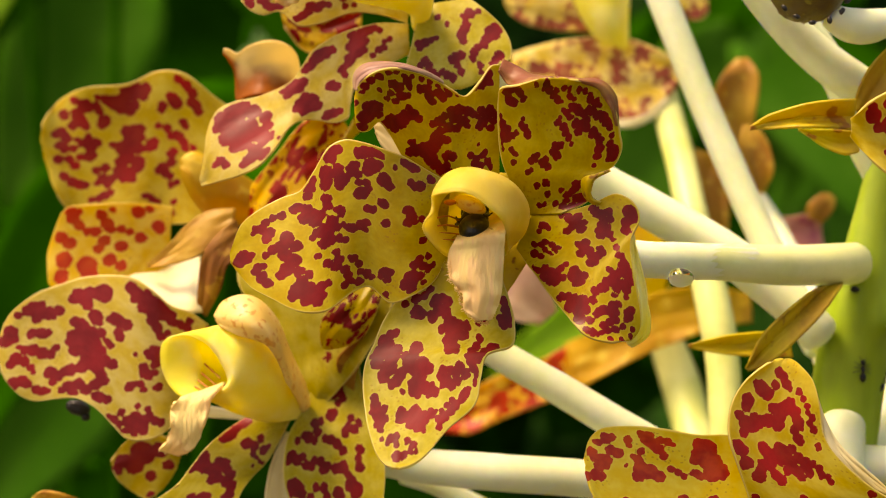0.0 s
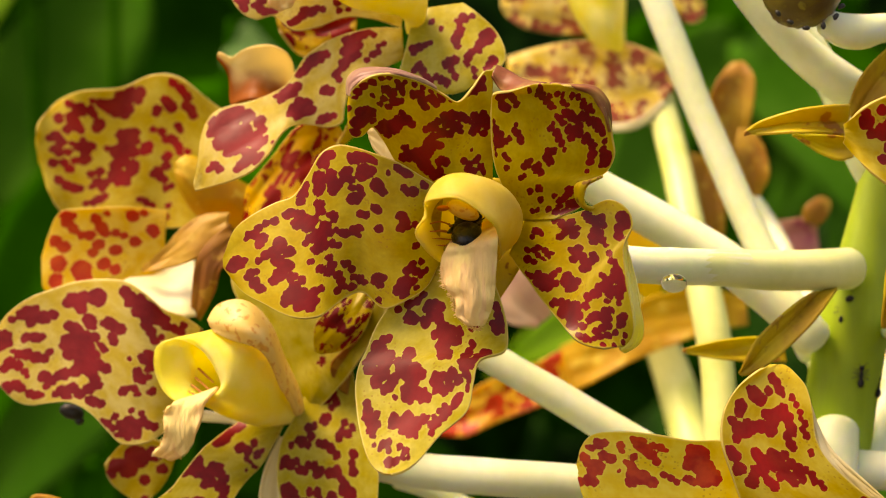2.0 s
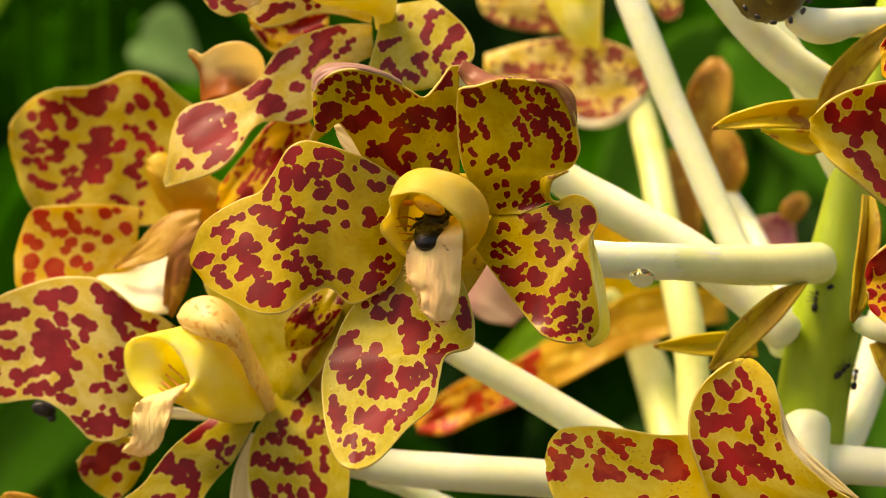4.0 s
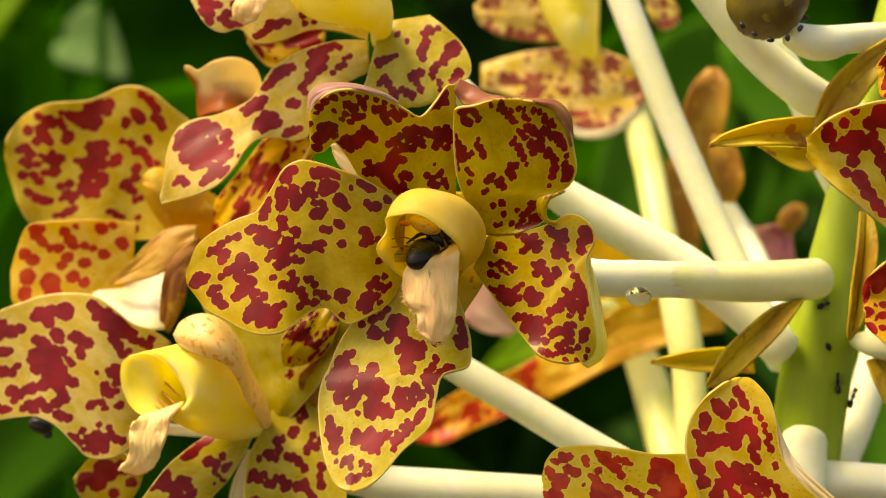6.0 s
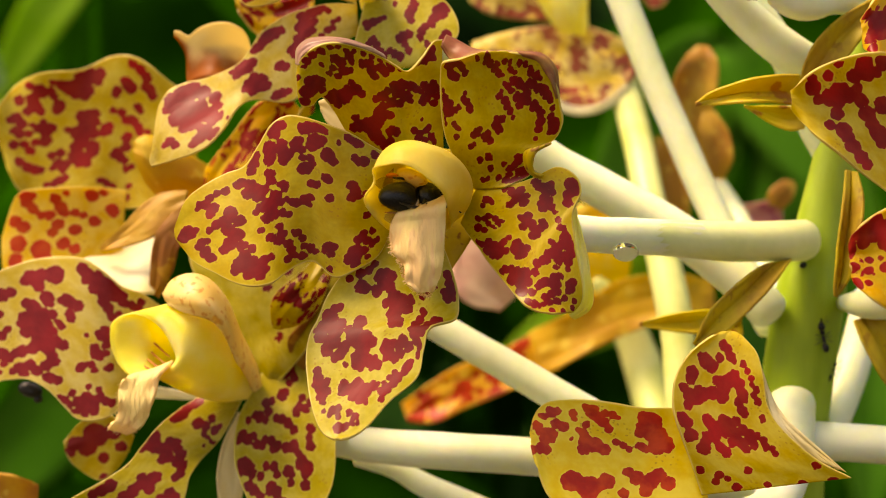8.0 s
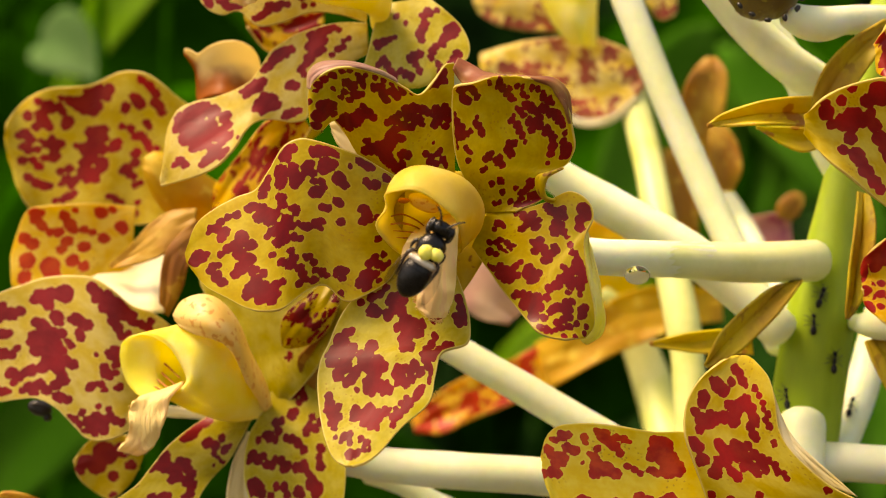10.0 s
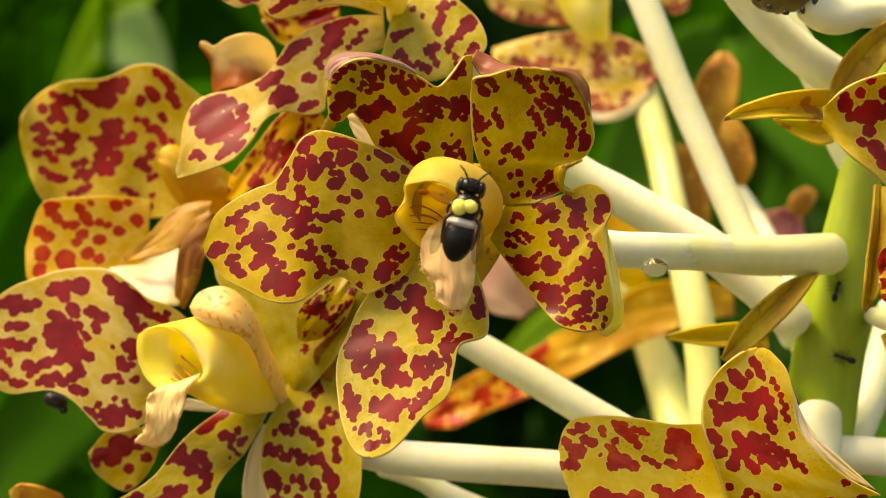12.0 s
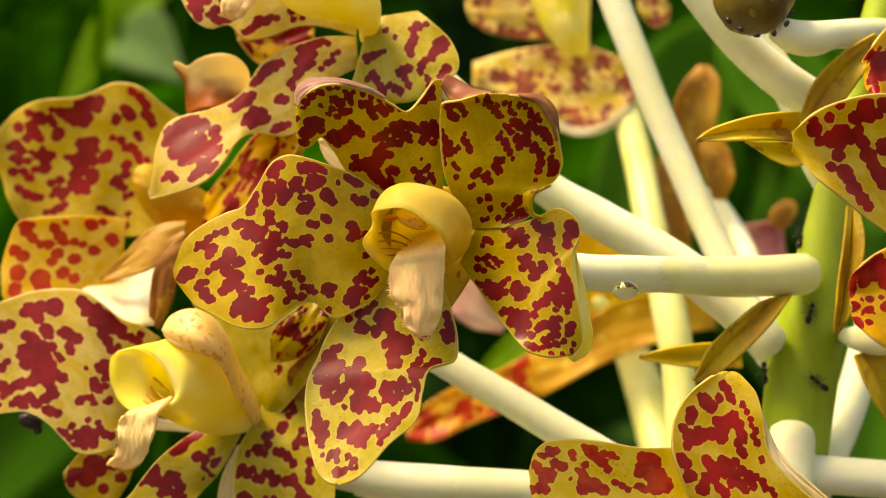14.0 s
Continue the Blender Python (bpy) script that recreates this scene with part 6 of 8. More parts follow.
def top_flower():
    f = thing("orchid_flower", (-8.5, 44.0, 66.0), "yellow orchid flower with purple-red blotches, hanging above the middle one", "flower", FLOWERS)
    tube("pedicel", f, PEDICEL, [(-6.3, 56.0, 68.0, 3.2), (15.8, 62.0, 51.0, 3.9), (32.3, 64.0, 32.3, 4.9), (45.5, 64.0, 20.3, 5.4), (60.2, 63.0, 11.7, 5.8), (81.0, 60.0, -0.7, 5.9), (98.2, 57.0, -14.4, 6.0), (106.8, 54.0, -24.0, 5.8)], n=44)
    petal("petal", f, BLOTCHED_PALE, [(-9.4, 44.0, 58.3, 0.2, 0.0, -4.2, 0.0), (-16.8, 43.5, 56.6, 0.6, -0.5, -6.0, 0.0), (-23.3, 43.0, 54.8, 0.4, -1.0, -6.5, 0.0), (-27.2, 43.0, 50.0, 1.8, -1.0, -9.5, 0.0), (-29.5, 42.5, 46.6, 3.5, -1.5, -10.5, 0.0), (-33.4, 42.5, 44.5, 3.3, -1.5, -9.8, 0.0), (-37.1, 42.0, 42.9, 2.0, -1.0, -7.4, 0.0), (-40.7, 41.5, 40.7, 1.2, -1.5, -5.7, 0.0), (-44.8, 42.0, 38.1, 2.1, -3.0, -5.8, 0.0), (-49.2, 42.5, 34.7, 3.5, -4.5, -7.4, 0.0), (-54.2, 42.5, 31.8, 4.0, -5.5, -9.3, 0.0), (-59.1, 42.0, 29.3, 3.7, -5.0, -9.3, 0.0), (-62.9, 42.0, 25.9, 2.4, -3.0, -7.2, 0.0), (-65.0, 41.5, 21.7, 1.1, -0.5, -3.8, 0.0), (-66.7, 42.0, 18.3, 0.2, 0.0, -0.9, 0.0)], 0.4, 2.5, 0.2, nu=180, nv=80, fine=True,
          blotches=[(-58.0, 37.3, 3.46), (-60.2, 34.9, 3.14), (-55.7, 38.9, 2.52), (-52.4, 38.0, 2.20), (-56.8, 32.4, 3.44), (-53.6, 33.2, 2.81), (-59.0, 30.8, 2.81), (-55.0, 29.2, 2.49), (-51.1, 30.8, 1.87), (-48.9, 36.3, 1.87), (-48.1, 33.9, 1.56), (-49.5, 32.3, 1.87), (-47.8, 30.7, 1.55), (-49.3, 29.1, 1.55), (-52.4, 27.6, 1.39), (-57.3, 27.7, 1.56), (-62.5, 33.3, 1.57), (-62.1, 36.6, 1.58), (-47.0, 31.5, 0.93), (-50.8, 26.0, 1.86), (-52.3, 24.9, 1.86), (-49.1, 25.5, 1.54), (-53.7, 23.7, 1.39), (-54.5, 22.9, 1.08), (-48.0, 26.7, 1.08), (-61.1, 24.1, 1.40), (-59.4, 23.0, 1.24), (-62.6, 23.0, 0.93), (-44.6, 30.2, 0.62), (-32.6, 54.3, 1.88)] + [(-34.2, 53.5, 1.88), (-35.7, 51.9, 1.56), (-37.2, 50.3, 1.56), (-38.0, 49.5, 1.25), (-31.0, 55.0, 1.41), (-40.3, 44.8, 2.18), (-41.8, 44.0, 1.87), (-42.6, 42.5, 1.40), (-38.7, 45.9, 1.56), (-44.3, 43.4, 0.94), (-37.9, 41.6, 1.56), (-36.3, 40.8, 2.02), (-37.1, 39.3, 1.87), (-39.4, 40.0, 1.40), (-40.1, 38.4, 1.24), (-34.7, 39.3, 1.56), (-38.5, 37.7, 1.24), (-30.9, 45.1, 1.56), (-29.4, 44.8, 1.40), (-30.1, 37.4, 1.40), (-31.6, 36.9, 1.40), (-28.5, 38.0, 1.09), (-32.4, 36.1, 0.93), (-24.0, 57.3, 1.88), (-24.8, 58.9, 1.56), (-22.4, 59.7, 1.57), (-20.9, 60.5, 1.41), (-19.3, 61.3, 1.25), (-25.5, 55.8, 1.56), (-23.9, 54.2, 1.87)] + [(-25.5, 52.6, 1.72), (-22.4, 54.9, 1.41), (-26.3, 51.1, 1.25), (-27.9, 49.5, 1.25), (-27.1, 47.9, 0.94), (-21.6, 57.3, 1.25), (-17.7, 60.5, 0.94), (-16.2, 57.3, 0.78), (-14.6, 58.1, 0.78), (-17.7, 55.0, 1.25), (-16.2, 55.8, 0.94), (-19.3, 53.4, 0.94)])
    petal("petal", f, BLOTCHED_LIME, [(1.8, 44.0, 68.6, 5.5, 0.0, 0.8, 0.0), (2.2, 41.5, 64.1, 9.2, 0.5, 1.8, 0.0), (3.8, 39.0, 58.9, 12.2, 1.0, 2.3, 0.0), (4.4, 36.5, 53.4, 14.1, 0.5, 2.2, 0.0), (3.8, 35.5, 49.9, 14.1, 0.5, 1.5, 0.0), (2.7, 34.5, 47.2, 10.7, 0.5, 1.5, 0.0), (2.9, 34.0, 44.5, 6.2, 0.0, 0.5, 0.0), (3.1, 34.0, 43.1, 1.9, 0.0, 0.1, 0.0)], 0.4, 2, 1.0, nu=110, nv=110, fine=True,
          blotches=[(-6.2, 55.0, 1.23), (-5.0, 56.1, 1.39), (-6.9, 55.8, 0.92), (-3.2, 56.9, 0.93), (-1.9, 57.4, 0.77), (5.0, 58.2, 1.39), (5.8, 59.8, 1.39), (6.5, 61.5, 1.24), (5.5, 56.5, 1.08), (7.3, 64.8, 1.56), (6.1, 63.7, 1.25), (9.6, 65.3, 0.93), (13.5, 59.0, 2.17), (14.7, 60.3, 1.86), (11.9, 57.2, 1.54), (11.1, 55.6, 1.38), (9.6, 54.8, 1.08), (8.5, 53.2, 1.23), (8.1, 51.6, 1.07), (15.3, 52.4, 1.38), (14.2, 51.1, 1.22), (13.4, 50.0, 0.92), (3.5, 51.7, 1.53), (2.4, 51.2, 1.23), (5.0, 52.5, 1.23), (3.9, 49.6, 1.07), (1.2, 46.9, 1.22), (2.7, 46.1, 1.22), (-0.3, 47.7, 1.07), (5.0, 47.7, 1.07)] + [(-4.9, 50.9, 1.23), (-3.7, 49.3, 1.22), (-6.1, 49.6, 1.07), (-2.6, 47.4, 1.22), (-1.8, 46.1, 1.07), (10.1, 49.6, 1.07), (10.4, 47.7, 0.76), (1.1, 61.6, 0.78), (-1.5, 63.7, 0.93), (-3.6, 64.3, 0.62)])
    petal("petal", f, BLOTCHED_PALE, [(-9.2, 46.0, 69.3, -0.8, 0.0, -6.4, 0.0), (-17.8, 44.5, 71.8, 0.0, -0.5, -6.9, 0.0), (-25.5, 43.5, 72.7, 0.0, -0.5, -7.4, 0.0), (-33.4, 43.0, 71.6, -0.1, -1.0, -9.3, 0.0), (-39.6, 43.0, 71.2, -0.1, -1.0, -9.7, 0.0), (-45.0, 43.5, 73.0, 0.0, -0.5, -7.4, 0.0), (-50.3, 44.0, 72.5, 0.4, -1.0, -7.8, 0.0), (-54.8, 45.0, 72.9, 0.4, -1.0, -6.0, 0.0), (-58.2, 46.5, 74.8, 0.3, -0.5, -2.8, 0.0), (-59.4, 47.0, 75.8, 0.1, 0.0, -0.6, 0.0)], 0.4, 2.5, 2.0, nu=120, nv=80, fine=True,
          blotches=[(-54.6, 73.3, 2.20), (-53.8, 70.1, 1.88), (-53.4, 67.7, 1.41), (-55.4, 70.9, 1.41), (-51.3, 72.4, 1.41), (-48.6, 69.9, 1.41), (-48.9, 67.6, 1.25), (-47.3, 66.7, 1.25), (-45.0, 67.2, 1.25), (-50.5, 68.4, 0.94), (-36.3, 67.1, 1.40), (-34.7, 66.6, 1.56), (-37.1, 65.5, 1.40), (-38.6, 64.2, 1.25), (-40.2, 63.4, 1.09), (-33.2, 67.7, 1.09), (-31.6, 67.4, 0.94), (-27.8, 69.3, 1.09), (-27.0, 67.1, 0.94), (-24.7, 67.4, 0.78), (-46.6, 72.3, 1.25), (-44.2, 73.0, 1.25), (-57.2, 76.0, 1.26), (-49.0, 77.1, 1.88), (-41.1, 76.1, 1.56)])
    petal("petal", f, PETAL_RED, [(-24.7, 80.0, 67.5, 0.0, 0.0, -4.7, 0.0), (-37.1, 82.0, 65.9, -0.2, 0.0, -5.8, 0.0), (-44.2, 82.0, 66.7, 1.3, 0.0, -5.9, 0.0), (-49.0, 82.0, 70.4, 0.9, 0.0, -3.0, 0.0)], 0.5, 2, 3.0)
    petal("petal", f, PETAL, [(-18.6, 60.0, 50.0, 4.9, 0.0, 9.0, 0.0), (-25.1, 62.0, 38.7, 3.1, 0.0, 5.7, 0.0), (-27.1, 64.0, 31.9, 3.3, 0.0, 2.9, 0.0)], 0.4, 1, 0.5)
    tube("lip", f, HOOD_PALE, [(-28.4, 34.0, 78.1, 4.6), (-22.7, 30.0, 73.1, 6.6), (-15.9, 30.0, 72.1, 7.5), (-9.4, 34.0, 70.5, 6.7), (-6.3, 40.0, 66.1, 3.7), (-7.1, 44.0, 61.6, 1.6)], "yellow bulging lip", n=40, ring=32)
    petal("tongue", f, TONGUE, [(-37.1, 33.0, 74.9, 2.4, -1.0, -1.4, 0.0), (-39.8, 29.5, 70.7, 3.2, -1.5, -1.8, -1.0), (-42.0, 30.0, 67.8, 2.9, -1.0, -1.7, -1.0), (-43.5, 33.0, 66.2, 1.4, 0.0, -0.7, 0.0)], 0.5, 3, 0.2, "pinkish frilled tongue", thick=1.2)
    return f


def right_back_flower():
    f = thing("orchid_flower", (62.9, 118.0, 71.4), "spotted yellow orchid flower behind the tall pedicel", "flower", FLOWERS)
    tube("pedicel", f, PEDICEL, [(65.1, 106.0, 97.3, 4.7), (68.8, 103.0, 84.0, 4.7), (75.4, 100.0, 65.5, 4.7), (81.9, 97.0, 47.3, 4.6), (88.9, 94.0, 29.2, 4.6), (95.7, 90.0, 11.5, 4.6), (100.6, 86.0, -0.8, 4.7), (107.0, 80.0, -16.1, 4.8), (112.6, 75.0, -29.4, 4.7)], n=44, label="tall pale pedicel")
    petal("petal", f, PETAL_SOFT, [(25.4, 173.0, 68.2, -0.1, -1.0, -4.7, 0.0), (41.1, 172.0, 67.9, -0.2, -2.0, -9.2, 0.0), (54.6, 171.0, 65.2, -0.3, -3.0, -13.4, 1.0), (64.3, 170.0, 62.8, -0.5, -4.0, -16.2, 2.0), (74.6, 170.0, 61.9, -0.8, -4.0, -14.1, 2.0), (84.8, 171.0, 64.1, -0.5, -2.0, -6.7, 1.0), (88.7, 171.5, 64.6, -0.2, -0.5, -1.6, 0.0)], 0.9, 2, 0.2)
    petal("petal_edge", f, PALE_LIT_BACK, [(47.2, 166.0, 53.9, 0.4, 0.0, -0.6, 0.0), (55.1, 164.0, 48.9, 0.2, 0.0, -1.7, 0.0), (64.1, 163.0, 45.5, 0.2, 0.0, -1.6, 0.0), (73.9, 163.0, 47.6, 0.6, 0.0, -1.2, 0.0), (82.7, 166.0, 55.1, 0.6, 0.0, -0.6, 0.0)], 0.2, 1, 0.4, "pale turned-up lower edge", nv=14)
    petal("petal", f, PETAL_SOFT, [(56.8, 181.0, 94.2, -2.2, -1.0, -13.0, 0.0), (44.0, 181.0, 94.1, -0.1, -1.0, -11.9, 0.0), (32.5, 181.0, 94.0, 0.3, -1.0, -9.9, 0.0), (26.0, 181.5, 93.9, 0.5, -0.5, -5.8, 0.0), (23.3, 182.0, 94.1, 0.2, 0.0, -1.9, 0.0)], 0.8, 2, 2.2)
    petal("petal", f, PETAL_SOFT, [(87.7, 181.0, 97.3, 0.9, -1.0, -5.5, 0.0), (93.3, 181.0, 93.6, 0.0, -1.0, -7.1, 0.0), (98.4, 181.0, 92.3, -0.2, -1.0, -5.2, 0.0), (100.4, 181.5, 92.1, -0.1, -0.5, -2.2, 0.0)], 0.4, 2, 3.0)
    petal("lip", f, HOOD_PALE, [(55.8, 158.0, 108.3, 12.7, 0.0, 0.0, -6.0), (57.3, 156.0, 95.1, 11.0, 0.0, -0.5, -10.0), (59.1, 156.0, 84.1, 8.7, 0.0, -1.0, -9.0), (61.2, 158.0, 77.1, 6.5, 0.0, -1.0, -6.0), (62.4, 160.0, 73.3, 3.9, 0.0, -0.6, -2.0)], 0.5, 1, 0.3, "orange-yellow bulging lip")
    return f


def edge_flower():
    f = thing("orchid_flower", (130.6, 10.0, 15.8), "yellow and dark red spotted orchid flower with pointed sepals", "flower", FLOWERS)
    tube("pedicel", f, PEDICEL, [(146.9, 22.0, -14.6, 5.9), (138.2, 30.0, -19.2, 5.7), (131.8, 42.0, -21.7, 4.4), (128.3, 55.0, -21.8, 2.1)], n=20)
    petal("petal", f, BLOTCHED_RED, [(136.7, 4.0, 18.4, 0.0, 0.0, -15.4, 0.0), (127.5, 1.0, 22.0, 0.7, 1.0, -18.3, 1.0), (118.6, -1.5, 24.8, 1.2, 1.5, -15.7, 2.0), (109.9, -3.0, 26.9, 1.0, 1.0, -11.6, 3.0), (103.4, -3.5, 28.1, 0.6, 0.5, -7.4, 2.0), (99.2, -3.0, 29.6, 0.1, 0.0, -2.1, 0.0)], 0.9, 2, 0.2,
          nu=120, nv=110, fine=True, blotches=[(103.9, 32.3, 1.93), (110.7, 31.0, 2.76), (108.3, 29.9, 2.21), (112.9, 30.5, 1.93), (109.5, 38.4, 1.38), (116.3, 37.8, 2.21), (120.9, 38.3, 1.93), (114.0, 35.0, 1.79), (117.4, 35.6, 1.79), (107.2, 35.1, 1.38), (103.3, 34.5, 1.10), (116.2, 29.3, 1.79), (117.8, 26.0, 2.07), (121.9, 28.2, 2.21), (110.1, 26.0, 1.66), (111.7, 22.0, 2.07), (108.2, 23.1, 1.38), (113.9, 18.1, 2.07), (116.1, 15.3, 1.79), (112.8, 20.3, 1.79), (120.7, 21.4, 2.21), (119.1, 23.8, 1.66), (121.8, 19.2, 1.66), (105.5, 29.4, 1.38), (117.7, 13.5, 1.38), (110.4, 28.5, 1.38), (119.7, 36.1, 1.38), (115.1, 32.3, 1.24)])
    petal("petal", f, PETAL_RED, [(136.0, 4.0, 43.6, -0.7, 0.0, -9.8, 0.0), (125.8, 1.0, 48.4, -0.4, -1.0, -10.2, 1.0), (119.7, -1.0, 47.1, -0.2, -1.0, -7.0, 1.0), (117.5, 0.0, 46.2, 0.1, 0.0, -3.1, 0.0)], 0.9, 2, 1.2)
    petal("petal", f, PETAL_RED, [(140.0, 12.0, -7.0, 0.0, 0.0, -15.8, 0.0), (130.7, 14.0, -9.2, 0.0, 0.0, -14.4, 1.0), (124.3, 16.0, -9.4, 0.1, 0.0, -11.0, 2.0), (120.3, 17.0, -9.1, 0.1, 0.0, -7.1, 1.0), (119.3, 18.0, -9.0, 0.0, 0.0, -2.6, 0.0)], 0.9, 2, 2.4)
    petal("sepal", f, BRACT_YELLOW, [(108.4, 25.0, 35.2, 0.6, 1.0, -4.0, 2.0), (101.6, 23.0, 35.1, -0.1, 1.0, -3.5, 3.0), (94.3, 23.5, 34.7, -0.3, 0.5, -3.0, 3.0), (88.6, 25.5, 34.0, -0.5, 0.5, -2.3, 2.0), (84.6, 26.5, 33.2, -0.2, 0.5, -1.5, 1.0), (81.4, 27.0, 32.0, 0.0, 0.0, -0.3, 0.0)], 0.2, 1, 0.3, "yellow pointed sepal with brown tip", fold=1.0, nv=18)
    petal("sepal", f, BRACT_YELLOW, [(112.2, 34.0, 28.9, -0.2, 0.0, -2.9, 1.0), (107.8, 34.0, 28.6, 0.0, 0.0, -3.2, 2.0), (103.8, 34.0, 29.6, -0.2, 0.0, -2.5, 1.0), (99.2, 34.0, 31.2, -0.2, 0.0, -1.1, 0.0), (96.0, 34.0, 32.2, 0.1, 0.0, -0.2, 0.0)], 0.2, 1, 0.8, "greenish yellow pointed sepal", nv=14)
    return f


def bottom_flower():
    f = thing("orchid_flower", (84.6, 40.0, -80.4), "yellow orchid flower with orange-red blotches beside the stem", "flower", FLOWERS)
    tube("pedicel", f, PEDICEL, [(89.0, 16.0, -76.0, 4.4), (101.0, 28.0, -75.0, 5.6), (109.3, 42.0, -65.6, 6.3), (112.6, 51.0, -49.6, 6.5)], n=20)
    # this petal's sunlight is painted in through its brighter material
    petal("petal", f, BLOTCHED_SUNLIT, [(79.3, 7.0, -61.6, 0.0, -4.0, -11.3, 0.0), (71.6, 5.5, -60.4, -0.5, -4.5, -13.4, 1.0), (62.6, 4.5, -60.3, -0.7, -4.5, -14.0, 2.0), (54.2, 4.5, -59.2, -0.7, -4.5, -14.4, 3.0), (46.0, 5.5, -58.0, -0.7, -4.5, -13.7, 3.0), (39.7, 6.5, -56.4, -0.1, -4.5, -11.0, 1.0), (36.8, 7.7, -55.0, 0.2, -4.0, -6.0, 0.3), (35.8, 8.2, -54.6, 0.1, -1.0, -1.5, 0.0)], 0.8, 2, 0.3,
          nu=110, nv=90, fine=True, blotches=[(37.4, -51.2, 1.26), (38.1, -52.3, 1.12), (40.2, -53.3, 1.97), (39.3, -54.3, 1.26), (43.8, -51.2, 1.40), (42.1, -50.5, 1.26), (41.0, -47.7, 1.40), (38.9, -48.6, 0.98), (42.6, -47.3, 0.84), (46.2, -47.7, 0.98), (46.6, -49.1, 0.70), (48.7, -52.6, 1.12), (49.4, -50.5, 0.98), (47.7, -51.9, 0.84), (49.7, -46.3, 1.12), (50.8, -47.7, 1.26), (52.2, -48.4, 1.40), (53.6, -49.8, 1.40), (55.0, -51.5, 1.12), (54.3, -47.7, 0.98), (56.1, -48.1, 0.98), (57.5, -48.7, 0.56), (51.5, -46.3, 0.98), (64.1, -49.2, 1.97), (66.2, -49.9, 2.25), (63.4, -51.3, 1.69), (65.5, -52.7, 2.25), (67.6, -53.4, 2.25), (69.0, -55.5, 2.25), (62.7, -52.7, 1.26)] + [(66.9, -56.2, 1.97), (49.4, -54.7, 1.83), (51.5, -55.4, 1.97), (53.6, -56.6, 1.55), (48.7, -56.6, 1.40), (56.7, -54.8, 0.98), (58.5, -55.7, 0.98), (59.9, -56.6, 0.84), (62.7, -55.8, 1.12), (64.1, -56.6, 0.98), (38.1, -56.5, 1.40), (36.0, -56.8, 1.12), (39.5, -56.8, 1.12), (45.9, -54.0, 0.56)] + [(45.3, -64.1, 2.53), (49.5, -65.6, 2.81), (53.8, -64.2, 1.97), (59.4, -62.1, 1.26), (61.5, -63.5, 1.69), (65.0, -64.2, 1.97), (67.2, -62.9, 1.69), (69.3, -65.0, 1.69), (63.6, -66.3, 1.69), (58.0, -67.0, 1.26)])
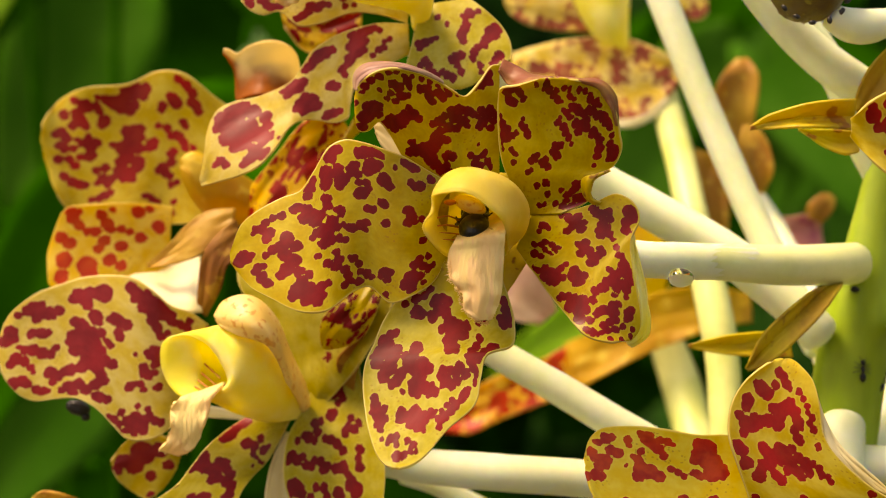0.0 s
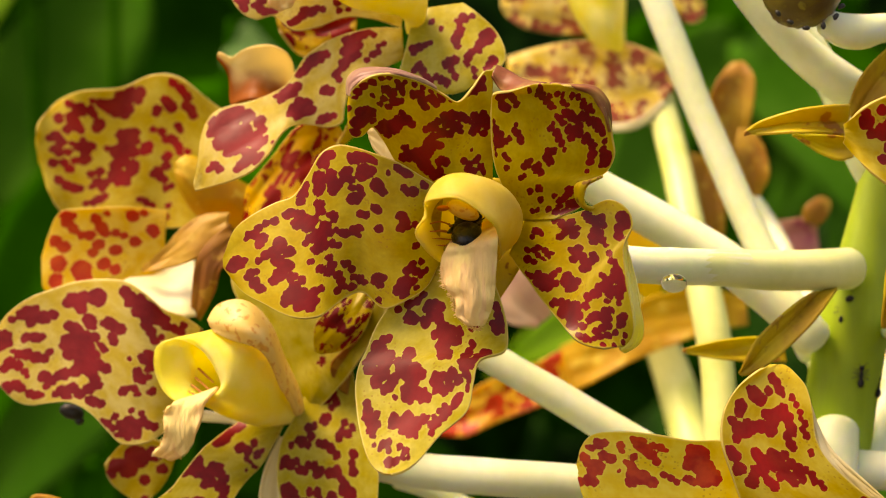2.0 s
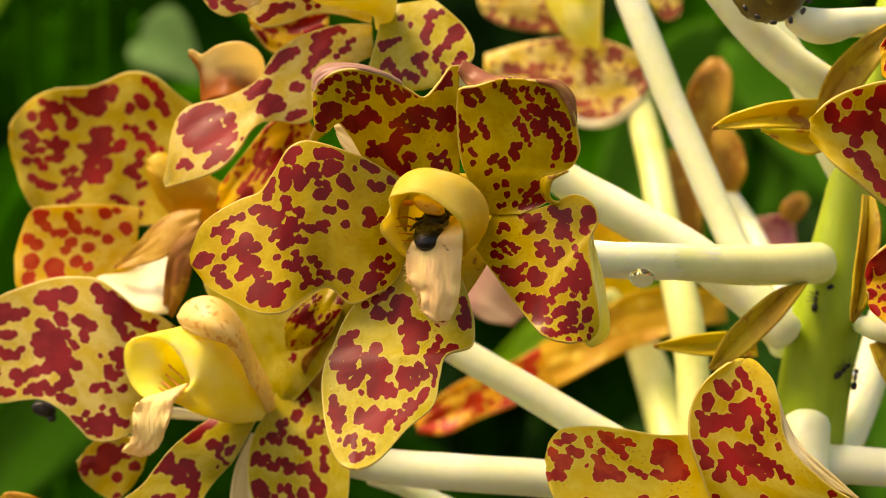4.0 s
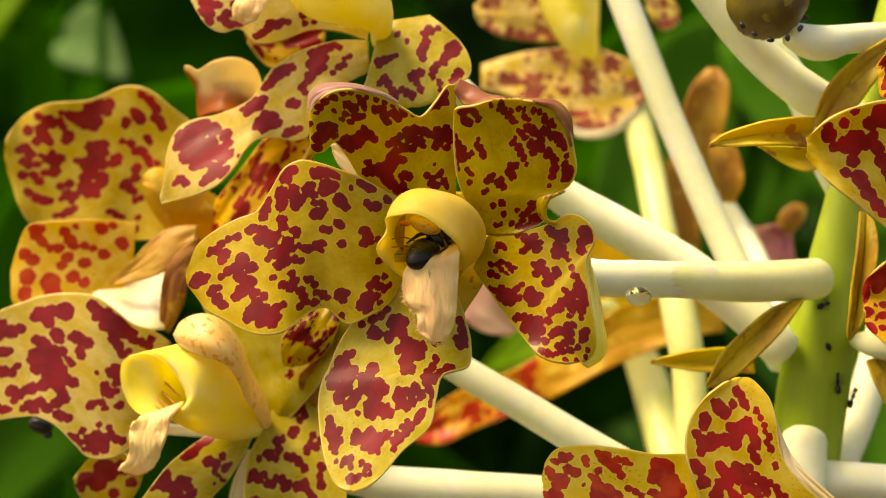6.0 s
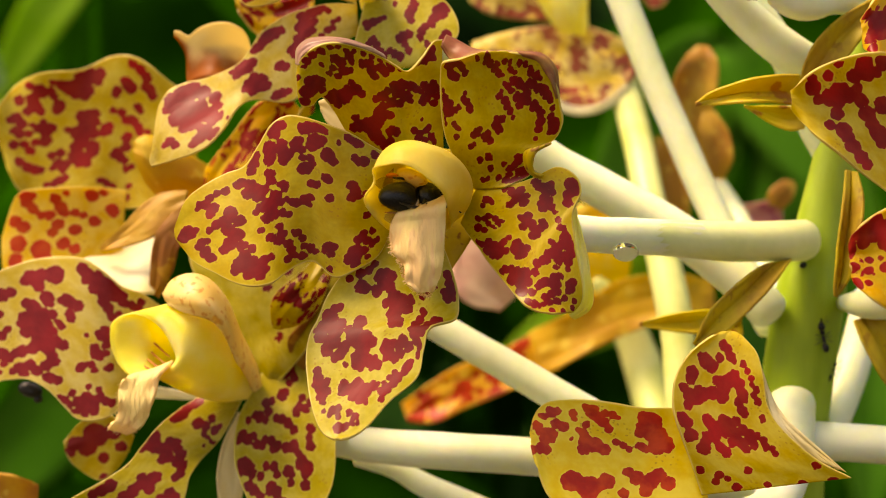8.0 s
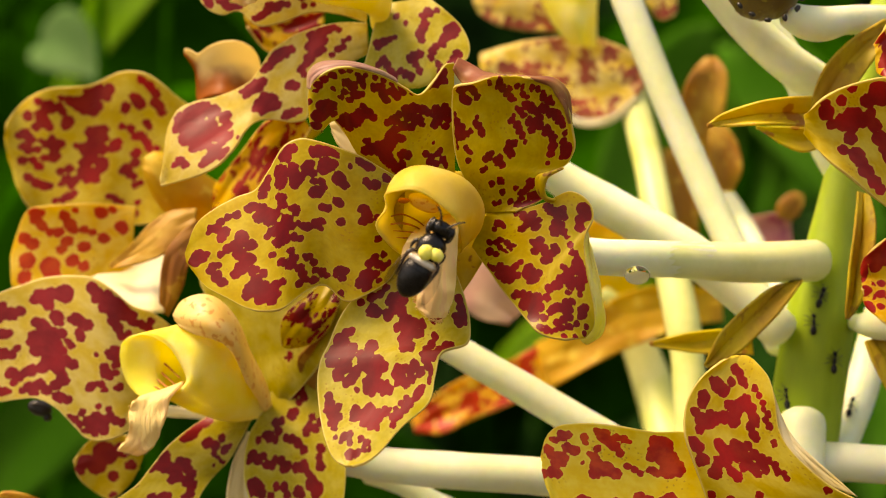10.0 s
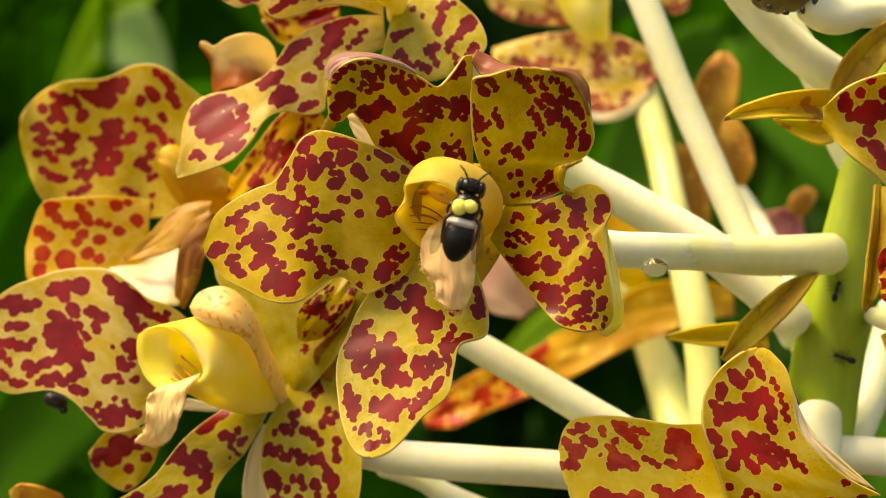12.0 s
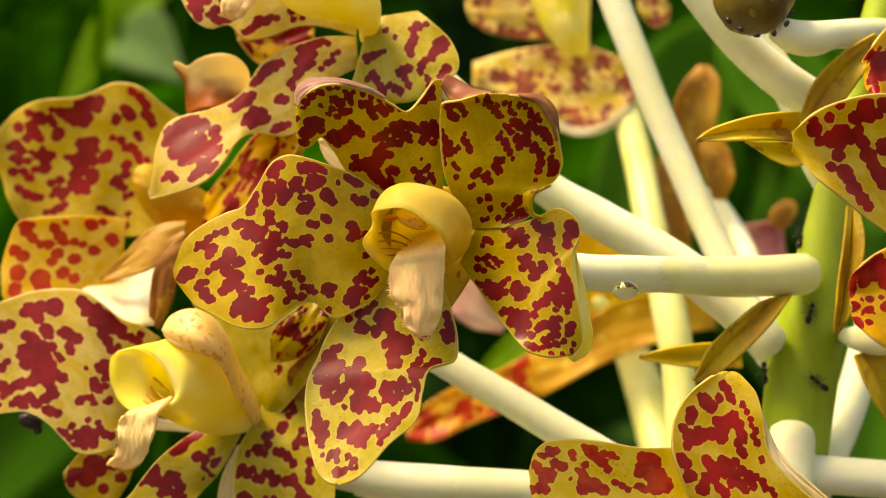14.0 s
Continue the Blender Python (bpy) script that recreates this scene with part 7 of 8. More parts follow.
    petal("petal", f, BLOTCHED_RED, [(96.2, 3.0, -65.7, 18.5, 0.0, 2.1, 0.0), (90.8, 3.0, -60.0, 15.5, 0.0, 0.8, 0.0), (85.4, 4.0, -52.9, 12.6, 0.0, 1.0, 1.0), (82.5, 5.0, -46.2, 11.9, 0.0, 0.2, 2.0), (82.5, 6.0, -39.1, 11.0, 0.0, 0.0, 2.0), (83.6, 7.0, -32.9, 8.4, 0.0, 0.2, 1.0), (84.8, 7.7, -29.2, 4.6, 0.0, -0.1, 0.4), (85.4, 8.1, -28.0, 2.2, 0.0, 0.0, 0.0), (85.6, 8.2, -27.8, 0.4, 0.0, 0.0, 0.0)], 0.8, 2, 1.4,
          nu=140, nv=110, fine=True, blotches=[(84.2, -30.9, 1.28), (85.2, -32.0, 1.28), (85.9, -33.7, 1.28), (83.1, -34.1, 1.13), (86.6, -34.8, 0.85), (79.5, -34.8, 1.98), (80.9, -36.0, 1.70), (78.4, -33.7, 1.13), (76.0, -37.6, 1.70), (75.3, -39.1, 1.42), (73.6, -41.2, 1.28), (75.3, -43.3, 1.84), (76.7, -44.0, 1.70), (74.5, -45.4, 1.28), (77.4, -41.9, 1.13), (78.8, -43.0, 1.56), (80.9, -42.6, 1.70), (83.1, -43.3, 1.84), (83.8, -41.2, 1.56), (82.4, -39.8, 1.42), (85.2, -39.8, 1.70), (87.3, -40.5, 1.70), (88.0, -42.6, 1.56), (86.6, -38.4, 1.28), (87.3, -44.8, 1.28), (88.7, -44.1, 0.99), (88.0, -46.9, 1.28), (88.7, -47.9, 0.99), (88.7, -35.6, 0.85), (89.7, -37.4, 0.85)] + [(90.4, -39.1, 0.85), (91.6, -41.9, 0.85), (92.0, -44.8, 0.99), (91.1, -43.4, 0.85), (90.6, -40.5, 0.71), (93.0, -49.0, 0.85), (72.7, -49.0, 1.98), (73.8, -49.7, 1.56), (75.0, -52.8, 1.70), (73.8, -53.2, 1.28), (79.2, -49.0, 1.28), (80.2, -50.4, 1.56), (81.6, -51.1, 1.70), (83.7, -49.7, 1.70), (85.2, -50.4, 1.42), (86.6, -49.7, 1.13), (83.7, -51.8, 1.84), (85.9, -52.6, 1.56), (88.0, -51.9, 1.42), (80.9, -53.3, 1.70), (78.8, -53.2, 1.13), (90.1, -52.6, 1.13), (89.4, -54.0, 1.28), (91.5, -53.3, 0.99), (87.3, -54.7, 1.42), (85.2, -55.0, 1.13), (82.3, -55.8, 1.28), (90.8, -55.4, 1.13), (93.0, -54.4, 0.99), (93.7, -55.9, 0.99)] + [(95.1, -56.4, 0.85), (88.7, -56.5, 1.13), (95.8, -57.6, 0.85), (78.1, -56.1, 1.70), (78.8, -54.7, 1.28), (83.7, -57.2, 1.28)] + [(77.0, -61.5, 1.12), (82.0, -62.7, 1.12), (81.2, -64.3, 0.98), (83.8, -63.7, 0.84), (93.9, -65.1, 0.84), (94.6, -67.2, 0.98), (102.4, -65.2, 1.26), (110.1, -64.5, 1.26), (105.9, -60.3, 1.12), (111.5, -67.4, 1.40), (86.2, -65.8, 1.12), (89.0, -61.6, 0.98)])
    petal("petal", f, CREAM, [(92.8, 8.5, -34.4, -0.9, 0.5, 2.6, 0.0), (95.9, 6.5, -44.2, -1.6, 0.5, 3.1, 0.0), (100.0, 4.0, -51.9, -3.9, 0.0, 2.1, 0.0), (109.3, 3.5, -60.6, -4.4, -0.5, 1.8, 0.0)], 0.4, 1, 0.8, "pale brown rolled petal edge")
    petal("petal", f, PETAL_RED, [(92.8, 7.0, -74.9, 12.0, 0.0, 1.4, 0.0), (91.5, 5.0, -81.6, 14.1, 0.0, 0.7, 1.0), (91.2, 5.0, -90.0, 10.2, 0.0, 0.7, 1.0), (91.4, 7.0, -96.7, 3.5, 0.0, 0.2, 0.0)], 0.8, 2, 2.4)
    return f


def far_flowers():
    f = thing("orchid_flower", (114.2, 180.0, 30.0), "orange-brown orchid flower far behind the pedicels", "flower", FLOWERS)
    tube("pedicel", f, PEDICEL, [(115.7, 182.0, 23.7, 3.4), (124.5, 170.0, 4.4, 4.2), (126.1, 130.0, -22.9, 5.0), (121.1, 80.0, -44.4, 5.1)], n=20)
    petal("petal", f, PETAL_TAN, [(112.3, 178.0, 71.6, 2.3, 0.0, 0.0, 0.0), (110.9, 176.0, 65.2, 6.7, 0.0, 0.0, 2.0), (108.9, 176.0, 55.7, 8.2, 0.0, -1.1, 3.0), (107.7, 177.0, 45.2, 7.5, 0.0, -1.1, 1.0), (108.1, 178.0, 32.6, 5.6, 0.0, 0.0, 0.0)], 0.6, 2, 0.2)
    petal("petal", f, PETAL_TAN, [(113.8, 172.0, 45.9, 2.5, 0.0, 0.0, 0.0), (115.0, 170.0, 37.4, 5.6, 0.0, 0.0, 2.0), (116.1, 170.0, 28.5, 5.3, 0.0, -0.5, 2.0), (116.5, 171.0, 20.9, 2.4, 0.0, -0.4, 0.0)], 0.6, 2, 1.2)
    petal("petal", f, PETAL_TAN, [(102.2, 184.0, 36.1, 6.6, 0.0, -2.2, 0.0), (101.5, 182.0, 23.2, 6.3, 0.0, 0.0, 2.0), (102.8, 182.0, 8.3, 5.0, 0.0, 0.0, 2.0), (104.9, 183.0, -1.8, 3.7, 0.0, -1.1, 0.0)], 0.6, 2, 2.2)
    petal("petal", f, PETAL_ROSE, [(118.9, 186.0, 4.2, 0.0, 0.0, -7.2, 0.0), (128.3, 184.5, 4.5, -0.1, -0.5, -7.5, 1.0), (137.7, 184.5, 5.3, 0.3, -0.5, -7.8, 1.0), (144.5, 186.0, 6.4, 0.8, 0.0, -7.8, 0.0)], 0.6, 2, 3.2, "rose pink back of a petal")
    petal("petal_tip", f, PETAL_TAN, [(140.8, 184.0, 10.9, 2.8, 0.0, -1.1, 0.0), (143.1, 183.0, 15.2, 4.1, 0.0, -1.9, -1.0), (146.0, 183.0, 19.3, 2.7, 0.0, -1.3, -1.0), (146.8, 184.0, 20.9, 0.9, 0.0, -0.3, 0.0)], 0.2, 1, 0.3, "orange petal tip")

    g = thing("orchid_flower", (52.2, 200.0, -44.0), "orange orchid flower blurred in the shade behind", "flower", FLOWERS)
    tube("pedicel", g, PEDICEL_GREEN, [(75.2, 206.0, -17.7, 4.0), (85.3, 206.0, -31.1, 6.3), (93.2, 200.0, -52.9, 7.7), (97.1, 180.0, -76.5, 7.7), (102.7, 120.0, -105.2, 7.1), (113.2, 76.0, -120.5, 6.1)], n=30, label="green pedicel in the shade")
    petal("petal", g, PETAL_ORANGE, [(54.4, 200.0, -44.0, 0.0, -2.0, -8.9, 0.0), (37.7, 198.0, -51.8, 1.1, -2.0, -7.9, 1.0), (22.3, 198.0, -57.7, 1.1, -2.0, -8.3, 2.0), (9.1, 199.0, -64.4, 1.1, -2.0, -7.2, 1.0), (-0.9, 200.0, -68.4, 1.1, -2.0, -3.3, 0.0)], 0.8, 2, 0.2)
    petal("petal", g, PETAL_AMBER, [(49.8, 198.0, -46.1, 2.2, -2.0, -8.8, 0.0), (67.0, 194.0, -36.4, 2.2, -2.0, -8.2, 2.0), (84.1, 192.0, -27.0, 2.2, -2.0, -9.8, 2.0), (102.7, 192.0, -22.1, 1.1, -2.0, -8.2, 2.0), (119.5, 194.0, -22.8, 0.0, -2.0, -5.5, 0.0)], 0.8, 2, 1.2)
    petal("petal", g, PETAL_GOLD, [(70.5, 204.0, -31.0, 8.9, 0.0, -4.5, 0.0), (72.7, 204.0, -10.9, 15.6, 0.0, -2.2, 2.0), (74.1, 206.0, 5.8, 12.3, 0.0, -1.1, 1.0), (73.2, 208.0, 13.7, 4.5, 0.0, 0.0, 0.0)], 0.8, 2, 2.2)
    petal("petal", g, PETAL_PINK, [(37.3, 150.0, -24.4, 3.0, 0.0, 2.5, 0.0), (30.5, 148.0, -17.8, 6.3, 0.0, 7.0, 2.0), (24.0, 148.0, -10.3, 6.8, 0.0, 8.5, 2.0), (20.5, 149.0, -4.5, 3.7, 0.0, 4.3, 0.0)], 0.5, 2, 3.2, "pale pink back of a petal")
    return f, g


def old_fruit():
    f = thing("old_fruit", (97.9, 26.0, 65.8), "dark olive withered flower base on a pale stalk", "seed pod")
    tube("stalk", f, PEDICEL, [(103.5, 28.0, 61.4, 3.5), (108.0, 29.0, 59.7, 4.5), (113.3, 30.0, 59.4, 4.7), (119.3, 34.0, 60.9, 4.0), (127.2, 42.0, 62.5, 4.1), (140.7, 58.0, 65.1, 4.2)], n=18)
    ball("pod", f, BUD, (96.7, 26.0, 72.1), (11.0, 9.5, 12.4), (0, 8, 0), "dark wrinkled pod", rough=0.12)
    for k, p in enumerate(((95.4, 18.0, 58.5), (91.3, 18.0, 60.0), (88.6, 20.0, 62.6), (99.8, 18.0, 59.1), (103.6, 20.0, 61.8), (105.6, 22.0, 64.8))):
        ball("scale", f, BROWN_BLACK, p, (1.0, 0.7, 0.6), (20 * k, 30 * k, 0), rough=0.4, rings=8, seg=10)
    return f


def scrap():
    f = thing("orchid_flower", (-108.4, 60.0, -84.7), "pale edge of a lower orchid flower", "flower", FLOWERS)
    petal("petal", f, PETAL_BACK, [(-103.5, 60.0, -82.3, 0.0, 0.0, -9.0, 0.0), (-107.9, 58.0, -80.4, 0.0, 0.0, -10.4, 2.0), (-114.4, 58.0, -78.4, 0.0, 0.0, -9.2, 2.0), (-117.8, 58.0, -75.4, 0.2, 0.0, -4.1, 0.0)], 0.4, 2, 0.3)
    tube("pedicel", f, PEDICEL, [(-105.7, 62.0, -85.2, 3.0), (-65.9, 80.0, -104.5, 3.8), (20.1, 84.0, -114.2, 4.5), (111.5, 70.0, -123.7, 5.4)], n=24)
    return f


flower_stem()
middle_flower()
lower_flower()
upper_left_flower()
top_flower()
right_back_flower()
edge_flower()
bottom_flower()
far_flowers()
old_fruit()
scrap()


def water_drop(p, r, label):
    d = thing("water_drop", p, label, "water drop")
    ball("bead", d, WATER, p, (r * 1.15, r, r * 0.85), rings=18, seg=28)
    return d


water_drop((60.6, 13.5, -7.3), 2.9, "clear water drop hanging under a pale pedicel")

# ---------------------------------------------------------------- insects


def bee():
    b = thing("bee", (0, 0, 0), "black bee with a white band across its abdomen", "bee")
    ab = ball("abdomen", b, BLACK, (0, 0.2, -4.9), (4.0, 3.4, 4.9), (180, 0, 0), taper=0.22)
    for z in (-3.2, -4.8, -6.4, -7.9):
        k = math.sqrt(max(0.02, 1 - ((z + 4.9) / 5.1) ** 2)) * (1 - 0.3 * (-z - 0.2) / 9.8)
        tube("segment_rim", ab, BLACK, [(4.0 * k * math.cos(a), 0.2 + 3.4 * k * math.sin(a), z, 0.1) for a in [math.tau * i / 16 for i in range(17)]], n=40, ring=6, ends=False)
    ball("band", ab, BAND, (0, -0.7, -1.2), (3.4, 2.6, 1.1), label="white hairy band")
    ball("thorax", b, BLACK, (0, 0.2, 2.4), (3.3, 3.0, 3.3), label="black hairy thorax", rough=0.06)
    hd = ball("head", b, BLACK, (0, 0.3, 7.1), (2.7, 1.9, 1.8))
    for s in (-1, 1):
        ball("eye", hd, BLACK, (2.2 * s, 0.1, 7.0), (0.9, 1.2, 1.5))
        tube("antenna", hd, BROWN_BLACK, [(0.8 * s, -1.2, 7.6, 0.28), (1.4 * s, -1.9, 8.8, 0.24), (2.3 * s, -2.2, 10.0, 0.2), (3.4 * s, -2.0, 10.8, 0.16)], n=12, ring=8)
        for k, rows in enumerate((((2.2, 1.0, 4.6), (3.8, 0.8, 5.6), (4.2, 1.2, 7.4), (3.6, 1.6, 8.6)),
                                  ((2.6, 1.2, 2.6), (4.8, 0.8, 2.4), (5.4, 1.6, 1.2), (5.2, 2.4, 0.2)),
                                  ((2.6, 1.4, 0.6), (4.6, 1.0, -0.6), (4.7, 1.6, -3.4), (4.3, 2.6, -6.4)))):
            tube("leg", b, BROWN_BLACK, [(x * s * (0.7 if k < 2 else 0.8), y + 0.3, z, r * 1.1) for (x, y, z), r in zip(rows, (0.36, 0.42, 0.3, 0.16))], n=14, ring=8)
        petal("wing", b, WING, [(2.4 * s, -2.0, 1.6, 0.4, 0.3, 0.2, 0), (3.6 * s, -2.0, -1.4, 1.0, 0.8, 0.3, 0), (4.3 * s, -1.6, -4.8, 1.3, 1.0, 0.3, 0), (4.6 * s, -1.0, -7.8, 1.0, 0.7, 0.2, 0), (4.7 * s, -0.8, -9.2, 0.3, 0.2, 0.1, 0)],
              0.1, 1, 0.2, "smoky brown wing", thick=0.08, nu=20, nv=8)
    return b


def pollinia():
    """The pollen masses, which the bee carries off from the column."""
    g = thing("pollinia", (0, 0, 0), "pair of bright yellow orchid pollen masses", "pollen")
    for s in (-1, 1):
        ball("pollen_mass", g, POLLEN, (1.35 * s - 0.4, 0, 0.4 * s), (2.0, 1.4, 1.9 - 0.2 * s), (0, 10 * s, 0), rough=0.08)
    ball("stalk", g, HOOD, (0, 0.6, 0), (0.7, 0.7, 0.6), label="sticky yellow stalk")
    return g


BEE, POLLINIA = bee(), pollinia()
BEE.scale, POLLINIA.scale = (1.04, 1.04, 1.04), (0.86, 0.86, 0.86)


def ant():
    a = thing("ant", (0, 0, 0), "tiny black ant crawling on the orchid stem", "ant", "ants on the stem")
    ball("abdomen", a, BLACK, (0, 0, -1.7), (0.75, 0.7, 1.1), rings=8, seg=10)
    ball("thorax", a, BLACK, (0, 0, 0.1), (0.42, 0.42, 0.95), rings=8, seg=10)
    ball("head", a, BLACK, (0, -0.1, 1.55), (0.6, 0.52, 0.62), rings=8, seg=10)
    for s in (-1, 1):
        for z in (-0.2, 0.15, 0.5):
            tube("leg", a, BROWN_BLACK, [(0.2 * s, 0.1, z, 0.09), (1.2 * s, -0.2, z * 2.4, 0.1), (2.0 * s, 0.7, z * 3.6, 0.07)], n=6, ring=5)
        tube("antenna", a, BROWN_BLACK, [(0.2 * s, -0.2, 2.0, 0.08), (0.8 * s, -0.3, 2.7, 0.07), (1.2 * s, -0.2, 3.1, 0.06)], n=6, ring=5)
    return a


ANT = ant()
ANTS = [ANT] + [copy_thing(ANT, Matrix.Translation(HEART)) for k in range(4)]
for one in ANTS:
    one.scale = (1.3, 1.3, 1.3)


def shade_bug():
    b = thing("insect", (-104.1, 56.0, -46.7), "small dark insect hiding under a petal", "insect")
    ball("body", b, BROWN_BLACK, (-104.4, 56.0, -45.4), (3.6, 2.4, 2.2), (0, 20, 0), rough=0.1)
    ball("head", b, BROWN_BLACK, (-102.2, 56.0, -48.0), (1.3, 1.2, 1.2))
    for x, z in ((-91.0, -49.5), (-96.0, -48.5)):
        tube("leg", b, BROWN_BLACK, [(x, 56, -45.0, 0.4), (x + 1.4, 55, z + 1, 0.3), (x + 2.6, 54, z - 1.2, 0.2)], n=8, ring=6)
    return b


shade_bug()

# ---------------------------------------------------------------- the garden behind


def ground():
    n, size = 60, 60.0
    verts, faces = [], []
    for i in range(n + 1):
        for j in range(n + 1):
            x, y = ((i / n) * 2 - 1), ((j / n) * 2 - 1)
            x, y = size * x * abs(x), size * y * abs(y)
            verts.append((x, y, 0.04 * noise.noise(Vector((x * 1.3, y * 1.3, 0))) - (0.02 if abs(x) < 1 else 0)))
    faces = [(i * (n + 1) + j, (i + 1) * (n + 1) + j, (i + 1) * (n + 1) + j + 1, i * (n + 1) + j + 1) for i in range(n) for j in range(n)]
    me = bpy.data.meshes.new("ground")
    me.from_pydata(verts, [], faces)
    me.materials.append(SOIL)
    ob = new("ground", me)
    return tagged(ob, "dark garden soil with leaf litter", "ground", kind="structure")


def leaf_rows(base, tip, width, droop):
    b, t = Vector(base), Vector(tip)
    d = t - b
    side = d.cross(Vector((0.25, -1, 0.2))).normalized()
    rows = []
    for i in range(13):
        u = i / 12
        w = width * math.sin(math.pi * min(1, 0.06 + 0.94 * u) ** 0.75) ** 0.9 * 0.5 + 0.002
        rows.append((b + d * u + Vector((0, 0, -droop * (u - 0.3) ** 2)), side * w))
    return rows


def leaf(parent, material, base, tip, width, droop=0.1, keel=0.12):
    """A lance-shaped leaf with a keeled midrib; places in metres."""
    verts, nv = [], 9
    rows = leaf_rows(base, tip, width, droop)
    for c, h in rows:
        for j in range(nv):
            s = 2 * j / (nv - 1) - 1
            verts.append(c + h * s + Vector((0, -abs(s) * h.length * keel * 2, abs(s) * h.length * keel)))
    faces = [(i * nv + j, i * nv + j + 1, (i + 1) * nv + j + 1, (i + 1) * nv + j) for i in range(len(rows) - 1) for j in range(nv - 1)]
    return link_mesh("leaf", verts, faces, material, parent, "", 0.0012)


def shrub(x, y, leaves, height, spread, seed, mats, label, size=0.4):
    s = new("shrub")
    s.empty_display_size = 0.1
    s.location = (x, y, 0)
    ORIGIN[s] = Vector((x, y, 0))
    tagged(s, label, "shrub", "shrubs behind the orchid")
    r = random.Random(seed)
    top = height
    for k in range(4):
        a = r.uniform(0, math.tau)
        tip = (x + 0.3 * spread * math.cos(a), y + 0.2 * spread * math.sin(a), top * r.uniform(0.7, 1.0))
        rows = [((p[0] - HEART.x) * 1000, (p[1] - HEART.y) * 1000, (p[2] - HEART.z) * 1000, q) for p, q in
                (((x, y, -0.02), 14.0), ((x * 0.5 + tip[0] * 0.5, y * 0.5 + tip[1] * 0.5, top * 0.4), 10.0), (tip, 5.0))]
        tube("branch", s, LEAF_SHADED, rows, n=14, ring=8)
    for k in range(leaves):
        a = r.uniform(0, math.tau)
        h = height * r.uniform(0.25, 1.0)
        b = Vector((x + 0.25 * spread * math.cos(a), y + 0.2 * spread * math.sin(a), h))
        d = Vector((math.cos(a) * spread * r.uniform(0.5, 1.0), math.sin(a) * spread * 0.5, r.uniform(-0.25, 0.3)))
        d = d.normalized() * size * r.uniform(0.6, 1.3)
        leaf(s, r.choice(mats), b, b + d, size * r.uniform(0.22, 0.42), r.uniform(0.05, 0.3) * size * 2)
    return s


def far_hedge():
    """Dense planting far behind: one rolling sheet, its deep shade put into the colour."""
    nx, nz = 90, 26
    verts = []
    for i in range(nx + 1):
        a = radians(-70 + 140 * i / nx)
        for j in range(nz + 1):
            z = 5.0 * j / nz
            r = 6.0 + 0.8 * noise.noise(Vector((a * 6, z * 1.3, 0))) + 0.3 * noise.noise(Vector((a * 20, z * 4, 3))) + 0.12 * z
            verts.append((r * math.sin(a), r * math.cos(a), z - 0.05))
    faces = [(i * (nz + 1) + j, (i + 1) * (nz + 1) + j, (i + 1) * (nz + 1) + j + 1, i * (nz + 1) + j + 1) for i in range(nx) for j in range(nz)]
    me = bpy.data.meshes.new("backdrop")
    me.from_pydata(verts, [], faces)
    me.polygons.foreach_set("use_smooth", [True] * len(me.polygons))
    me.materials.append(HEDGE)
    return tagged(new("backdrop", me), "dense green planting far behind, coloured dark as in shade", "foliage", kind="structure")


ground()
far_hedge()
shrub(-0.75, 2.3, 22, 1.9, 0.5, 3, [LEAF, LEAF_SHADED, LEAF], "broad-leaved green shrub in the shade", 0.8)
shrub(0.15, 2.9, 24, 2.0, 0.55, 7, [LEAF, LEAF_SHADED, LEAF_SHADED], "green leafy shrub behind the spike, coloured dark as in shade", 0.8)
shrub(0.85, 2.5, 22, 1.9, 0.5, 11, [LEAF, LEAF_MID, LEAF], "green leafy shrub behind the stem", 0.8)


def tall_plant(name, label, leaves):
    """A broad-leaved plant: each leaf from its base on the stem to its tip, width in metres, colour."""
    b0 = Vector(leaves[0][0])
    s = new(name)
    s.location = (b0.x, b0.y, 0)
    ORIGIN[s] = Vector((b0.x, b0.y, 0))
    tagged(s, label, "plant", "plants behind the orchid")
    top = max(l[0][2] for l in leaves)
    tube("stalk", s, LEAF, [((b0.x - HEART.x) * 1000, (b0.y - HEART.y) * 1000, (z - HEART.z) * 1000, 4.5) for z in (-0.05, top * 0.5, top + 0.02)], n=12, ring=8)
    for base, tip, width, m in leaves:
        leaf(s, m, base, tip, width, 0.06)
    return s


tall_plant("garden_plant", "tall plant with broad soft green leaves", [
    ((-0.30, 1.25, 1.62), (-0.10, 1.30, 1.36), 0.08, LEAF), ((-0.30, 1.25, 1.30), (-0.42, 1.15, 1.02), 0.09, LEAF), ((-0.30, 1.25, 1.12), (-0.42, 1.20, 0.97), 0.12, LEAF_MID)])
tall_plant("garden_plant", "plant with leaves above the flowers, coloured dark as in shade", [
    ((-0.50, 1.7, 1.64), (-0.70, 1.95, 1.60), 0.08, LEAF_SHADED), ((-0.50, 1.7, 1.60), (-0.66, 1.65, 1.36), 0.10, LEAF_SHADED)])
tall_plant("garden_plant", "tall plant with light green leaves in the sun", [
    ((0.42, 1.9, 1.50), (0.20, 1.85, 1.20), 0.16, LEAF_MID), ((0.42, 1.9, 1.50), (0.62, 1.85, 1.22), 0.15, LEAF_MID), ((0.42, 1.9, 1.42), (0.30, 1.80, 1.02), 0.12, LEAF_SHADED), ((0.42, 1.9, 1.20), (0.06, 1.8, 1.06), 0.10, LEAF_LIME_LIT), ((0.42, 1.9, 1.6), (0.26, 1.9, 1.44), 0.12, LEAF), ((0.47, 1.9, 1.38), (0.36, 1.84, 1.17), 0.12, LEAF_MID)])

